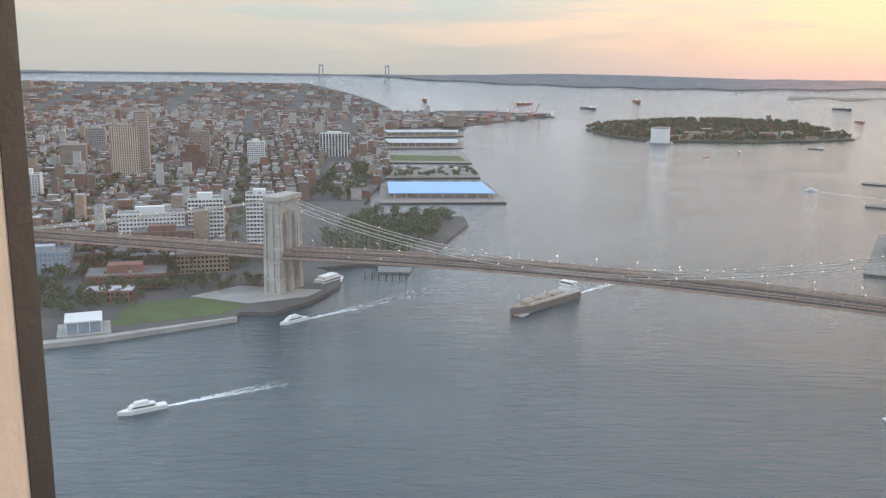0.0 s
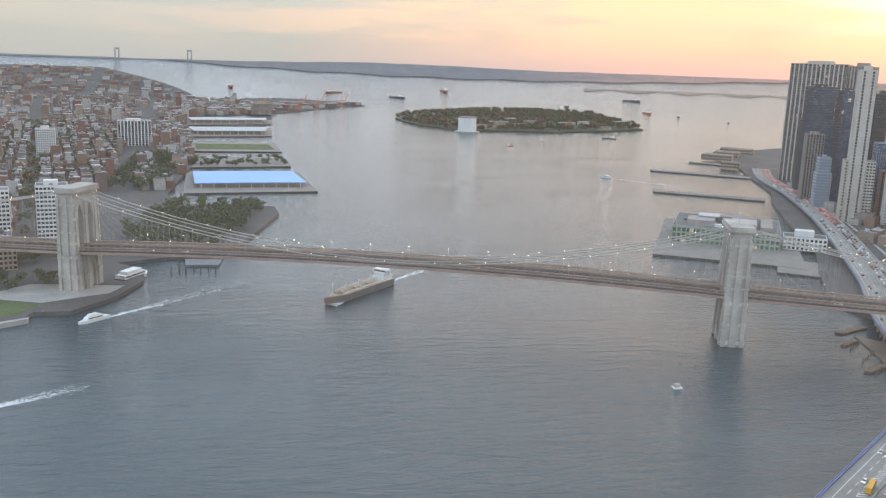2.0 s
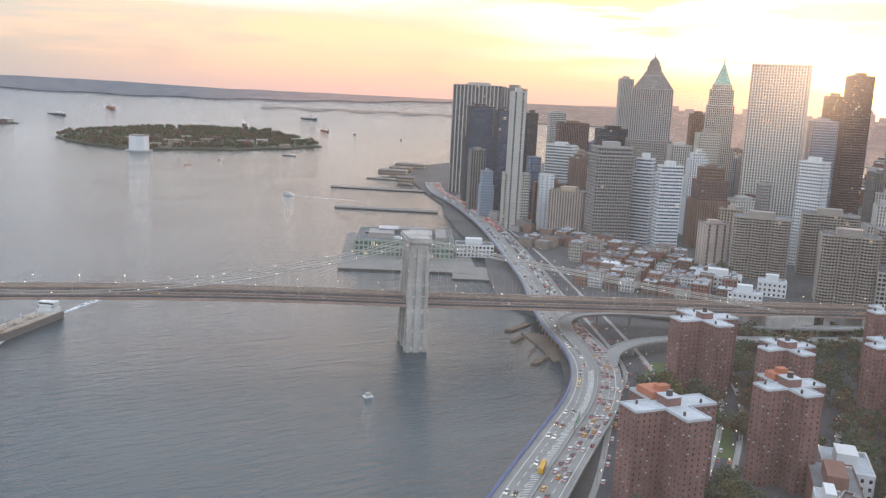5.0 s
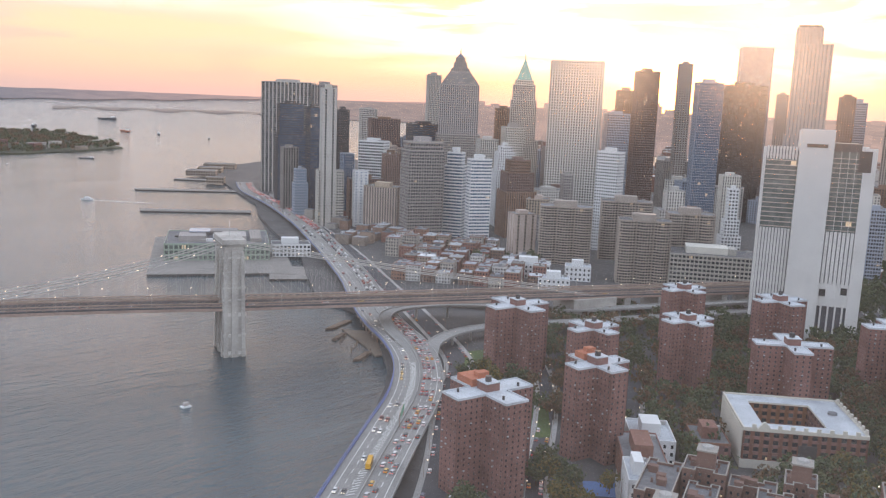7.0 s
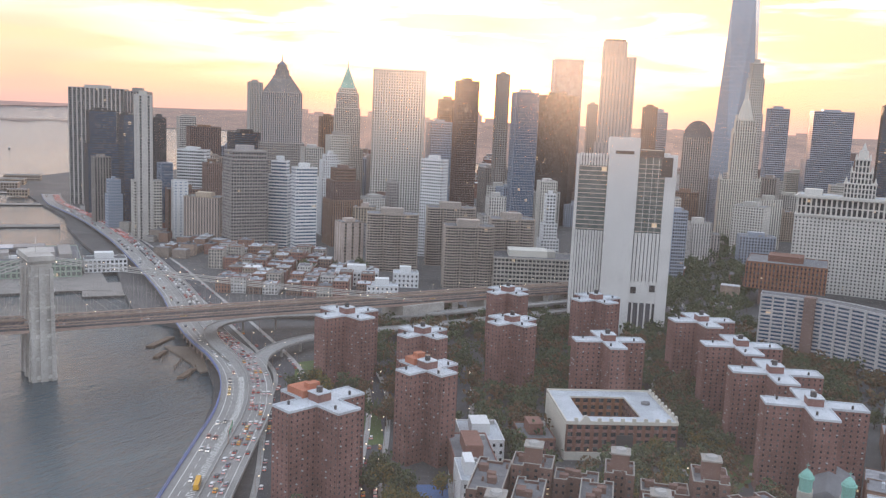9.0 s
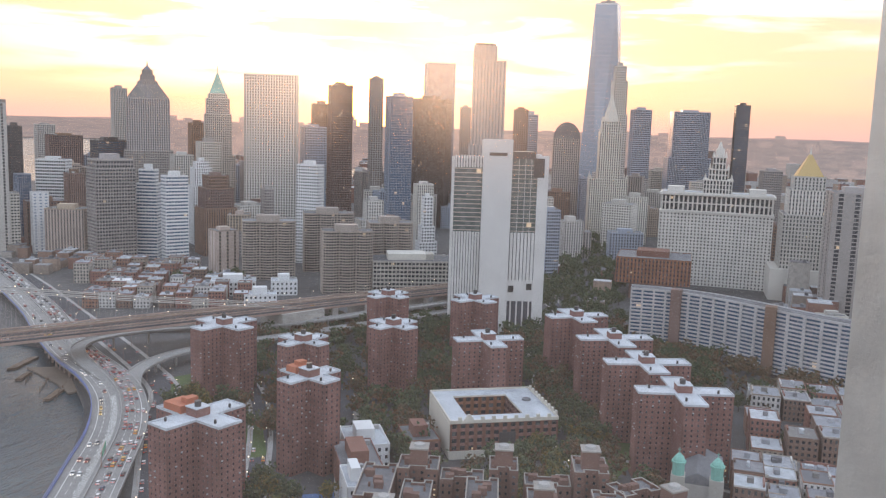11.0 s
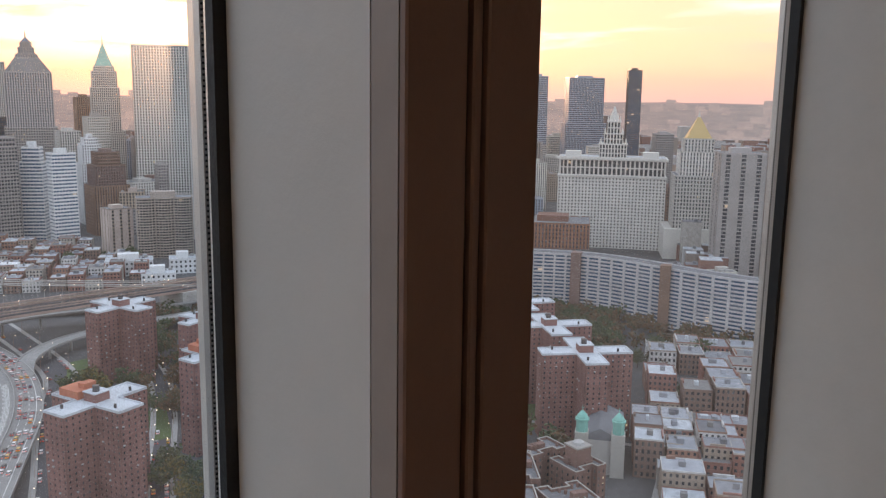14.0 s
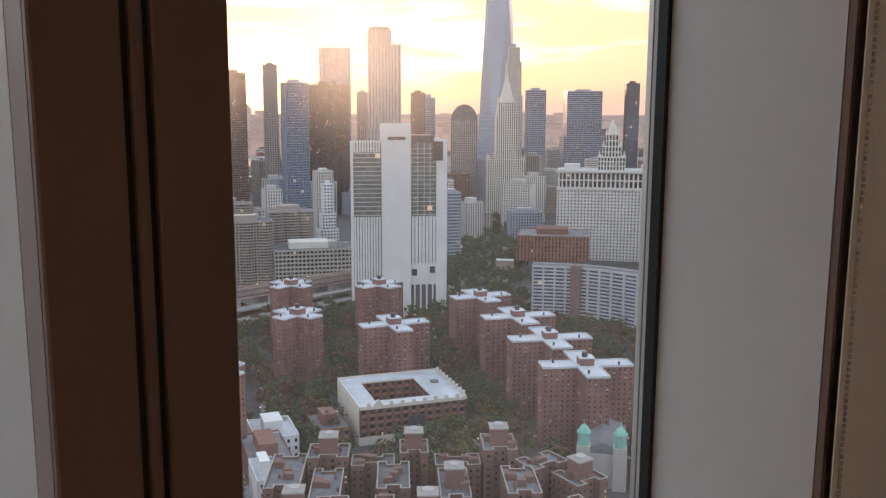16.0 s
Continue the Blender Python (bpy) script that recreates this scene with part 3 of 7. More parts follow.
def deck_z(x):
    """Road height along the bridge: highest at midspan, falling along both approaches."""
    if x < 0:
        return DECK - 3 + max(-18, x * 0.018)
    if x > SPAN:
        return DECK - 3 - min(24, (x - SPAN) * 0.030)
    s = (x - SPAN / 2) / (SPAN / 2)
    return DECK + 3 - 6 * s * s


def bend(x):
    """The Manhattan approach keeps straight, the far one curves off a little."""
    return 0.0 if x > -280 else -0.00018 * (x + 280) ** 2


stations = [-ON_B + 20 * i for i in range(int((ON_B + SPAN + ON_M) / 20) + 1)]
road, trusses, beams = Geo(), Geo(), Geo()
for a, b in zip(stations, stations[1:]):
    za, zb = deck_z(a), deck_z(b)
    road.slant((a, bend(a), za), (b, bend(b), zb), 25.6, 1.2)
    for y in (-12.9, -5.2, 5.2, 12.9):
        for lift in (1.6, 4.6 if abs(y) < 6 else 3.2):
            trusses.slant((a, y + bend(a), za + lift), (b, y + bend(b), zb + lift), 0.55, 0.5)
        top = 4.6 if abs(y) < 6 else 3.2
        for k in range(4):
            p, q = a + 5 * k, a + 5 * k + 5
            zp, zq = deck_z(p), deck_z(q)
            trusses.slant((p, y + bend(p), zp + 0.5), (p, y + bend(p), zp + top), 0.3, 0.3, (1, 0, 0))
            trusses.slant((p, y + bend(p), zp + 1.6), (q, y + bend(q), zq + top), 0.22, 0.22)
    for y in (-13.1, 13.1):
        trusses.slant((a, y + bend(a), za - 1.0), (b, y + bend(b), zb - 1.0), 0.3, 1.8)
    for k in range(4):
        p = a + 5 * k
        beams.box(p - 0.35, -13 + bend(p), deck_z(p) - 2.2, p + 0.35, 13 + bend(p), deck_z(p) - 0.5)
part("roadway", road, ASPHALT, bridge, "dark roadway slab")
part("trusses", trusses, STEEL, bridge, "brown steel stiffening trusses", kind="stuff")
part("floor_beams", beams, STEEL, bridge, kind="stuff")
walkway = Geo()
for a, b in zip(stations, stations[1:]):
    walkway.slant((a, bend(a), deck_z(a) + 4.0), (b, bend(b), deck_z(b) + 4.0), 5.0, 0.3)
part("walkway", walkway, WOOD, bridge, "raised timber promenade")


def cable_z(x):
    if x < 0:
        return 80.5 + x * (80.5 - 34) / BACK + 8 * ((x / -BACK) ** 2 - (x / -BACK))
    if x > SPAN:
        k = (x - SPAN) / BACK
        return 80.5 - k * (80.5 - 30) + 8 * (k * k - k)
    s = (x - SPAN / 2) / (SPAN / 2)
    return 45.5 + 35 * s * s


BULB = lamp_paint("necklace lamp", (1.0, 0.80, 0.55), 4.0)
hangers, stays = Geo(), Geo()
ball = Geo().drum(0, 0, -0.2, 0.0, 0.12, 0.25, 6).drum(0, 0, 0.0, 0.2, 0.25, 0.12, 6).mesh("bulb", BULB)
xs = [-BACK + (2 * BACK + SPAN) * i / 120 for i in range(121)]
for y in (-12.9, -5.2, 5.2, 12.9):
    g = Geo()
    for a, b in zip(xs, xs[1:]):
        g.slant((a, y, cable_z(a)), (b, y, cable_z(b)), 0.55, 0.55)
    part("main_cable", g, CABLE, bridge, "pale main cable")
    for i in range(1, 120):
        x = xs[i]
        if cable_z(x) > deck_z(x) + 5:
            hangers.slant((x, y, deck_z(x) + 3), (x, y, cable_z(x)), 0.05, 0.05, (1, 0, 0))
        if i % 2 == 0 and abs(y) > 6:
            o = part("bulb", ball, None, bridge)
            o.location = (x, y, cable_z(x) + 0.8)
    for tx in (0.0, SPAN):
        for k in range(1, 13):
            for s in (-1, 1):
                x = tx + s * k * 9.5
                stays.slant((tx, y, 80), (x, y, deck_z(x) + 3), 0.035, 0.035)
part("hangers", hangers, CABLE, bridge, "thin steel hanger ropes", kind="stuff")
part("stays", stays, CABLE, bridge, "thin diagonal stays", kind="stuff")
# road lamps on the deck
post = Geo().drum(0, 0, 0, 8, 0.12, 0.08, 5).slant((0, 0, 8), (0, 1.4, 8.4), 0.12, 0.12).mesh("lamp_post", CABLE)
for i in range(56):
    x = -540 + i * 28
    for y in (-12.2, 12.2):
        root = thing("street_lamp", BRIDGE @ Matrix.Translation((x, y + bend(x), deck_z(x) + 0.5)) @ Matrix.Rotation(0 if y < 0 else math.pi, 4, "Z"), "thin steel road lamp with warm light on the bridge", "street lamp", "lamps on the bridge")
        part("pole", post, None, root)
        part("lamp_head", ball, None, root).location = (0, 1.4, 8.4)
# masonry piers of the approaches
for x in [-BACK - 40 * i for i in range(8)] + [SPAN + BACK + 34 * i for i in range(9)]:
    zt = deck_z(x) - 2.2
    if zt > 8:
        part("approach_pier", Geo().box(x - 3, -12 + bend(x), 2.5, x + 3, 12 + bend(x), zt), GRANITE, bridge)
for x, s in ((-BACK, -1), (SPAN + BACK, 1)):
    part("anchorage", Geo().box(x - 20, -16, 2.5, x + 20, 16, deck_z(x) - 1.2), GRANITE, bridge, "massive masonry anchorage")


# ---------------- towers of the far district ----------------
tower("office_tower", "broad dark office slab with pale vertical ribs by the river", 924, 1322, 89.4, 44.7, -47, 195, "light", "dark", bay=7.0, pier=0.3, band=0.15, floor=3.9, group='riverfront office towers')
tower("office_tower", "tall pale and dark tower beside the ribbed slab", 961, 1266, 38.3, 30.7, -52, 192, "grey", "dark", bay=5.0, pier=0.5, band=0.2, group='riverfront office towers')
tower("office_tower", "dark glass office tower with pale stepped stripes", 838, 1195, 46.2, 32.4, -25, 159, "dark", "blue", upright=False, pier=0.1, band=0.3, setbacks=((110, 0.86, 0.86),), group='riverfront office towers')
tower("office_tower", "grey ribbed tower with blank flank", 766, 1094, 23.2, 18.5, -20, 96, "grey", "dark", bay=4, pier=0.5, band=0.2, group='riverfront office towers')
tower("office_tower", "pale stepped glass tower on the waterfront road", 738, 1027, 19.4, 17.5, -21, 70, "glass", "pale", upright=False, pier=0.2, setbacks=((50, 0.8, 0.8), (70, 0.55, 0.6)), group='riverfront office towers')
tower("office_tower", "dark blue glass office tower", 779, 1049, 21.1, 21.1, -17, 157, "dark", "blue", bay=2.5, pier=0.12, band=0.2, group='riverfront office towers')
tower("office_tower", "slender pale stone tower with blank shaft", 724, 945, 19.9, 17.9, -27, 184, "light", "dark", bay=9, pier=0.75, band=0.25, group='riverfront office towers')
tower("office_tower", "low pale block at a tower foot", 731, 949, 34.9, 24.5, -28, 75, "light", "dark", upright=False, band=0.5, group='riverfront office towers')
tower("office_tower", "dark glass slab behind the pale tower", 841, 1062, 16.7, 15.0, -20, 154, "dark", "dark", group='riverfront office towers')
tower("office_tower", "blue glass tower with smooth skin", 791, 987, 16.6, 16.6, -19, 94, "glass", "blue", bay=2.6, pier=0.08, band=0.08, plant=False, group='riverfront office towers')
tower("office_tower", "white panelled block with stepped joints", 761, 920, 19.4, 13.6, -28, 76, "white", "pale", bay=7, pier=0.6, band=0.6, plant=False, group='riverfront office towers')
tower("office_tower", "white gridded office tower with dark windows", 848, 995, 40.2, 24.1, -62, 111, "white", "dark", floor=4.2, bay=3.0, pier=0.18, band=0.42, upright=False, group='riverfront office towers')
tower("office_tower", "dark brown brick tower", 820, 925, 21.3, 19.2, -22, 97, "brown", "bronze", bay=2.6, pier=0.5, group='riverfront office towers')
tower("office_tower", "big grey office tower with banded storeys", 766, 804, 46.8, 32.7, -24, 122, "grey", "dark", floor=4.0, upright=False, pier=0.25, band=0.45, setbacks=((112, 0.93, 0.93),), group='riverfront office towers')
tower("office_tower", "blue and white striped office tower", 814, 791, 25.3, 17.7, -64, 109, "white", "blue", floor=4.0, upright=False, pier=0.05, band=0.45, setbacks=((92, 0.8, 0.8),), group='riverfront office towers')
tower("office_tower", "pale striped slab tower beside the striped one", 798, 735, 27.5, 16.5, -27, 105, "white", "blue", floor=4.0, upright=False, pier=0.08, band=0.5, group='riverfront office towers')
tower("office_tower", "white stepped stone tower", 949, 826, 29.1, 26.2, -34, 113, "white", "dark", setbacks=((80, 0.85, 0.85), (105, 0.6, 0.65)), bay=3, pier=0.5, group='skyline towers')
tower("office_tower", "brown stepped brick tower in shade", 888, 749, 43.5, 39.1, -32, 101, "brown", "bronze", setbacks=((60, 0.85, 0.85), (85, 0.62, 0.66)), bay=3, pier=0.55, group='skyline towers')
tower("office_tower", "beige windowless telephone block", 775, 643, 26.2, 23.6, -28, 50, "beige", "dark", bay=9, pier=0.72, band=0.5, group='skyline towers')
tower("office_tower", "slender pale apartment tower with crane on top", 1154, 1188, 23.5, 21.2, -29, 219, "light", "dark", bay=3, pier=0.5, group='skyline towers')
tower("office_tower", "green glass tower below the skyline", 1043, 1095, 50.7, 40.6, -26, 132, "dark", "blue", bay=3, pier=0.15, group='skyline towers')
tower("office_tower", "dark low slab near the tip", 1123, 1290, 57.1, 34.2, -29, 134, "brown", "dark", group='skyline towers')
tower("office_tower", "pale block near the tip with stepped roof", 1194, 1423, 32.5, 26.0, -25, 150, "light", "dark", upright=False, group='skyline towers')
tower("office_tower", "flat topped grey tower with bright ribs", 1090, 812, 77.8, 31.1, -61, 240, "light", "dark", floor=4.0, bay=3.9, pier=0.45, band=0.32, plant=False, group='skyline towers')
tower("office_tower", "grey ribbed tower lower than its neighbour", 1167, 788, 35.8, 28.7, -41, 164, "glass", "dark", bay=2.5, pier=0.4, group='skyline towers')
tower("office_tower", "dark brown slab against the sunset", 1357, 900, 31.1, 28.0, -44, 204, "brown", "bronze", group='skyline towers')
tower("office_tower", "tall brown glass tower glowing at its edge", 1232, 780, 34.5, 27.6, -43, 232, "brown", "bronze", bay=2.8, pier=0.3, band=0.3, group='skyline towers')
tower("office_tower", "slim stone apartment tower against the sun", 1303, 754, 20.5, 18.5, -45, 248, "grey", "bronze", bay=4, pier=0.45, band=0.3, group='skyline towers')
tower("office_tower", "blue glass tower with sloped crown", 1176, 640, 35.4, 28.3, -46, 214, "glass", "blue", bay=2.5, pier=0.12, band=0.15, group='skyline towers')
tower("office_tower", "black office slab with bronze windows", 1355, 674, 61.4, 43.0, -79, 216, "dark", "bronze", bay=2.6, pier=0.25, group='skyline towers')
tower("office_tower", "pale mirror glass tower with sheer sides", 1629, 794, 57.4, 40.2, -54, 296, "glass", "mirror", bay=3, pier=0.05, band=0.06, plant=False, group='skyline towers')
tower("office_tower", "grey slab behind the silver tower", 1463, 659, 17.6, 14.1, -54, 206, "grey", "dark", group='skyline towers')
tower("office_tower", "brown office block beside the silver tower", 1408, 531, 21.7, 17.4, -57, 203, "brown", "bronze", group='skyline towers')
tower("office_tower", "pale glass block with flat roof", 1462, 532, 21.7, 17.4, -58, 196, "glass", "mirror", bay=3, pier=0.15, group='skyline towers')
tower("office_tower", "slender pale stone residential tower", 1459, 378, 27.1, 24.4, -60, 279, "light", "dark", setbacks=((200, 0.85, 0.85), (255, 0.65, 0.7)), bay=3.2, pier=0.5, group='skyline towers')
tower("office_tower", "grey glass tower with lit edge", 1615, 375, 33.4, 26.7, -62, 212, "glass", "dark", bay=3, pier=0.2, group='skyline towers')
tower("office_tower", "broad bluish office tower in haze", 1737, 309, 80.9, 48.6, -68, 212, "glass", "dark", bay=3, pier=0.2, setbacks=((125, 0.85, 0.9),), group='skyline towers')
tower("office_tower", "slim dark glass tower with slanted top", 1644, 202, 24.0, 21.6, -73, 224, "dark", "blue", bay=2.5, pier=0.12, group='skyline towers')
tower("office_tower", "ribbed pale office block with rooftop terraces", 945, 548, 49.1, 39.2, -45, 78, "light", "dark", setbacks=((40, 0.8, 0.8), (55, 0.45, 0.5)), bay=3, pier=0.5, group='skyline towers')
tower("office_tower", "tall white slab with windowless flank", 897, 610, 30.4, 15.2, -84, 121, "white", "dark", bay=3, pier=0.35, band=0.5, solid=(3,), group='skyline towers')
tower("office_tower", "white terraced apartment block", 900, 450, 21.6, 19.4, -48, 92, "white", "dark", upright=False, band=0.45, setbacks=((40, 0.75, 0.8), (58, 0.5, 0.55)), group='skyline towers')
tower("office_tower", "grey stone courthouse block", 1032, 522, 22.8, 20.5, -48, 96, "light", "dark", bay=3, pier=0.5, group='skyline towers')
tower("office_tower", "grey office tower behind the white monolith", 953, 319, 21.1, 16.9, -56, 82, "glass", "dark", bay=2.6, pier=0.3, group='skyline towers')
tower("office_tower", "small grey mid-rise with shaft", 925, 695, 25.2, 22.6, -35, 85, "grey", "dark", bay=3.2, pier=0.5, setbacks=((45, 0.5, 0.7),), group='skyline towers')
tower("office_tower", "stone office tower with stepped crown near the pyramid", 1086, 930, 38.5, 34.6, -34, 136, "light", "dark", bay=3, pier=0.5, setbacks=((70, 0.85, 0.85),), group='skyline towers')
tower("office_tower", "low dark block in the gap", 1246, 1093, 27.4, 24.6, -34, 163, "brown", "dark", group='skyline towers')
tower("office_tower", "pale office block below the skyline", 1006, 912, 29.3, 26.4, -33, 118, "light", "dark", bay=3.2, pier=0.45, group='skyline towers')
tower("office_tower", "broad dark slab with horizontal ribs in haze", 1257, -79, 92.6, 32.4, -99, 180, "grey", "dark", upright=False, band=0.5, pier=0.2, plant=True, category='apartment building', group='skyline towers')
tower("office_tower", "grey jail tower with vertical slot and pale lamps", 910, 5, 43.6, 34.8, -78, 124, "grey", "dark", bay=14, pier=0.7, band=0.25, group='skyline towers')
tower("apartment_tower", "pale apartment slab with balconies", 804, -49, 32.0, 19.2, -73, 67, "white", "dark", upright=False, band=0.4, pier=0.3, category='apartment building', group='skyline towers')
tower("apartment_tower", "grey apartment slab with banded storeys near the river of roofs", 743, 12, 22.2, 11.1, -69, 36, "light", "dark", upright=False, band=0.5, category='apartment building', group='skyline towers')
tower("office_tower", "brown civic block behind the municipal tower", 1154, 98, 29.3, 26.4, -70, 64, "brown", "dark", group='skyline towers')
tower("office_tower", "grey courthouse tower in haze", 1502, 133, 30.1, 27.1, -70, 117, "grey", "dark", group='skyline towers')


# ---------------- landmark towers ----------------
def place(x, y, rot=0, z=3.0):
    return pose(x, y, z, 0, 0, rot)


def octagon(r, squash=1.0):
    return [(r * math.cos(radians(22.5 + 45 * i)), squash * r * math.sin(radians(22.5 + 45 * i))) for i in range(8)]


def white_monolith():
    """Telephone tower: blank white shaft between striped and glazed bays."""
    root = thing("telephone_tower", place(702, 284, -62), "white windowless telephone tower with glazed upper bays", "office building")
    w, d, h = 80.0, 46.0, 148.0
    f = -d / 2
    stone = paint("white limestone", (0.60, 0.58, 0.55), 0.8, 0.10, 4.0)
    # dark body colour paints in the shade of the slots between ribs
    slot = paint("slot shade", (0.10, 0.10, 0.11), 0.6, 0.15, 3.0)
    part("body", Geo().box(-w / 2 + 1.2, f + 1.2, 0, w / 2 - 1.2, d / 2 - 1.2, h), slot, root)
    part("shaft", Geo().box(-15, f - 3.5, 0, 9.5, f + 2, h + 17), stone, root, "blank white limestone shaft")
    part("shaft", Geo().box(-12, d / 2 - 2, 0, 9, d / 2 + 3, h + 15), stone, root)
    part("corner_pier", Geo().box(w / 2 - 8.5, f - 0.6, 0, w / 2 + 0.6, f + 4, h + 4), stone, root)
    part("corner_pier", Geo().box(w / 2 - 4, d / 2 - 6, 0, w / 2 + 0.6, d / 2 + 0.5, h + 4), stone, root)
    part("corner_pier", Geo().box(-w / 2 - 0.6, f - 0.6, 0, -w / 2 + 1.6, f + 3, h + 2), stone, root)
    for k in range(10):                      # pale ribs of the lower bays
        x = -w / 2 + 2.0 + k * 2.3
        part("rib", Geo().box(x, f - 0.3, 8, x + 1.65, f + 1.3, 87), stone, root)
        part("rib", Geo().box(x, f - 0.25, h - 7, x + 1.5, f + 1.2, h + 3), stone, root)
    for k in range(7):
        x = 10.6 + k * 3.0
        part("rib", Geo().box(x, f - 0.3, 46, x + 2.3, f + 1.3, 87), stone, root)
    for k in range(12):                      # flank
        y = f + 5 + k * 3.2
        part("rib", Geo().box(w / 2 - 1.3, y, 10, w / 2 + 0.3, y + 2.4, h), stone, root)
    part("base_wall", Geo().box(-w / 2, f - 0.2, 0, -15, f + 1.4, 8), stone, root)
    part("base_wall", Geo().box(9.5, f - 0.2, 28, w / 2 - 8.5, f + 1.4, 46), stone, root)
    for k in range(4):
        x = 12.5 + k * 5.2
        part("rib", Geo().box(x, f - 0.3, 0, x + 1.2, f + 1.3, 28), stone, root)
    glass = Geo().box(-w / 2 + 1, f + 0.2, 87, -15, f + 1.4, h - 6).box(10, f + 0.2, 87, w / 2 - 8.5, f + 1.4, h + 1)
    part("glazing", glass, PANES["green"], root, "dull green curtain glass")
    bands = Geo()
    for k in range(16):
        z = 88 + k * 3.7
        bands.box(-w / 2 + 0.8, f - 0.1, z, -15, f + 0.6, z + 0.7)
        bands.box(10, f - 0.1, z, w / 2 - 8.5, f + 0.6, z + 0.5)
    part("floor_bands", bands, FACES["beige"], root, kind="stuff")
    for x in (15.5, 21.0, 26.0):
        part("mullion_rib", Geo().box(x, f - 0.2, 87, x + 0.3, f + 0.6, h + 1), stone, root)
    part("roof", Geo().box(-w / 2 + 2, f + 2, h, w / 2 - 2, d / 2 - 2, h + 0.6), ROOFING, root)
    part("plant_screen", Geo().box(11, f + 4, h, 30, 8, h + 7), FACES["dark"], root, "dark rooftop plant screen")
    part("louvre_panel", Geo().box(w / 2 - 12, f - 0.9, h - 14, w / 2 - 3, f - 0.61, h + 2), FACES["dark"], root, "dark louvre panel")
    for x, z in ((10.5, 36), (w / 2 - 14, 38)):
        part("vent_opening", Geo().box(x, f - 0.8, z, x + 4.5, f - 0.3, z + 5.5), FACES["dark"], root)
    part("sign_bar", Geo().box(-10, f - 3.7, h + 3.4, 5, f - 3.5, h + 6.0), FACES["dark"], root, "dark sign bar")


white_monolith()


def rippled_tower():
    root = thing("residential_tower", place(1075, 452, -66), "tall rippled steel residential tower with stepped top", "apartment building", "skyline towers")
    skin = paint("rippled steel", (0.27, 0.265, 0.26), 0.5, 0.12, 6.0, metal=0.15)

    def wavy(w, d, seed):
        pts, n = [], 10
        for (ax, ay), (bx, by) in zip(rect(w, d), rect(w, d)[1:] + rect(w, d)[:1]):
            run = Vector((bx - ax, by - ay))
            nrm = Vector((run.y, -run.x)).normalized()
            for k in range(n):
                p = Vector((ax, ay)) + run * (k / n) + nrm * (1.1 * math.sin(k * 1.9 + seed))
                pts.append((p.x, p.y))
        return pts
    low, mid, high = wavy(46, 30, 0.3), wavy(41, 26, 1.1), [(x - 6, y) for x, y in wavy(29, 22, 2.0)]
    for poly, z0, z1 in ((low, 0, 150), (mid, 150, 258), (high, 258, 277)):
        facade(root, poly, z0, z1, skin, PANES["mirror"], 3.6, 4.2, 0.62, 0.2)
        roof_on(root, poly, z1, skin, plant=False)
    part("crown_screen", Geo().prism(inset(high, 2), 277, 281), FACES["dark"], root)


rippled_tower()


def tapered_glass_tower():
    """Square base that turns through eight tall triangles to a square set at an angle."""
    root = thing("glass_skyscraper", place(1749, 485, -40), "very tall tapered pale glass skyscraper", "office building", "skyline towers")
    a, b = rect(62, 62), [(x * 0.98, y * 0.98) for x, y in ((0, -31), (31, 0), (0, 31), (-31, 0))]
    skin = PANES["pale"]
    part("base", Geo().prism(a, 0, 57), FACES["glass"], root)
    v = [(x, y, 57) for x, y in a] + [(x, y, 418) for x, y in b]
    f = [(i, (i + 1) % 4, 4 + i) for i in range(4)] + [((i + 1) % 4, 4 + (i + 1) % 4, 4 + i) for i in range(4)] + [(4, 5, 6, 7)]
    part("shaft", Geo().add(v, f), skin, root, "sheer pale glass")
    lines = Geo()
    for k in range(40):
        t = k / 40
        z = 57 + 361 * t
        pts = []
        for i in range(4):
            A, B, T, U = Vector(a[i]), Vector(a[(i + 1) % 4]), Vector(b[i]), Vector(b[i - 1])
            pts += [tuple(A.lerp(U, t)), tuple(A.lerp(T, t))]
        lines.prism(inset(pts, -0.12), z, z + 0.5)
    part("floor_bands", lines, FACES["glass"], root, kind="stuff")
    part("parapet", Geo().prism([(x * 1.01, y * 1.01) for x, y in b], 418, 421), FACES["white"], root)
    part("antenna_ring", Geo().drum(0, 0, 423, 426, 15, 15, 20), FACES["grey"], root)
    part("mast_base", Geo().drum(0, 0, 418, 446, 4, 3, 8), FACES["grey"], root)
    part("mast", Geo().drum(0, 0, 446, 540, 2.2, 0.4, 8), FACES["white"], root)


tapered_glass_tower()


def gothic_tower():
    root = thing("gothic_tower", place(1372, 366, -70), "pale ribbed gothic office tower with stepped crown", "office building", "skyline towers")
    face = paint("cream terracotta", (0.55, 0.51, 0.44), 0.75, 0.10, 4.0)
    for w, d, z0, z1 in ((60, 44, 0, 98), (34, 34, 98, 170), (28, 28, 170, 188)):
        facade(root, rect(w, d), z0, z1, face, PANES["dark"], 4.0, 3.4, 0.55, 0.25)
        roof_on(root, rect(w, d), z1, face, plant=False)
        for sx in (-1, 1):
            for sy in (-1, 1):
                part("pinnacle", Geo().drum(sx * (w / 2 - 2), sy * (d / 2 - 2), z1, z1 + 9, 1.8, 0.2, 6), face, root)
    part("crown", Geo().prism(octagon(12), 188, 202, octagon(9)), face, root)
    part("spire", Geo().prism(octagon(9), 202, 232, octagon(0.6)), face, root, "pale tiled spire")


gothic_tower()


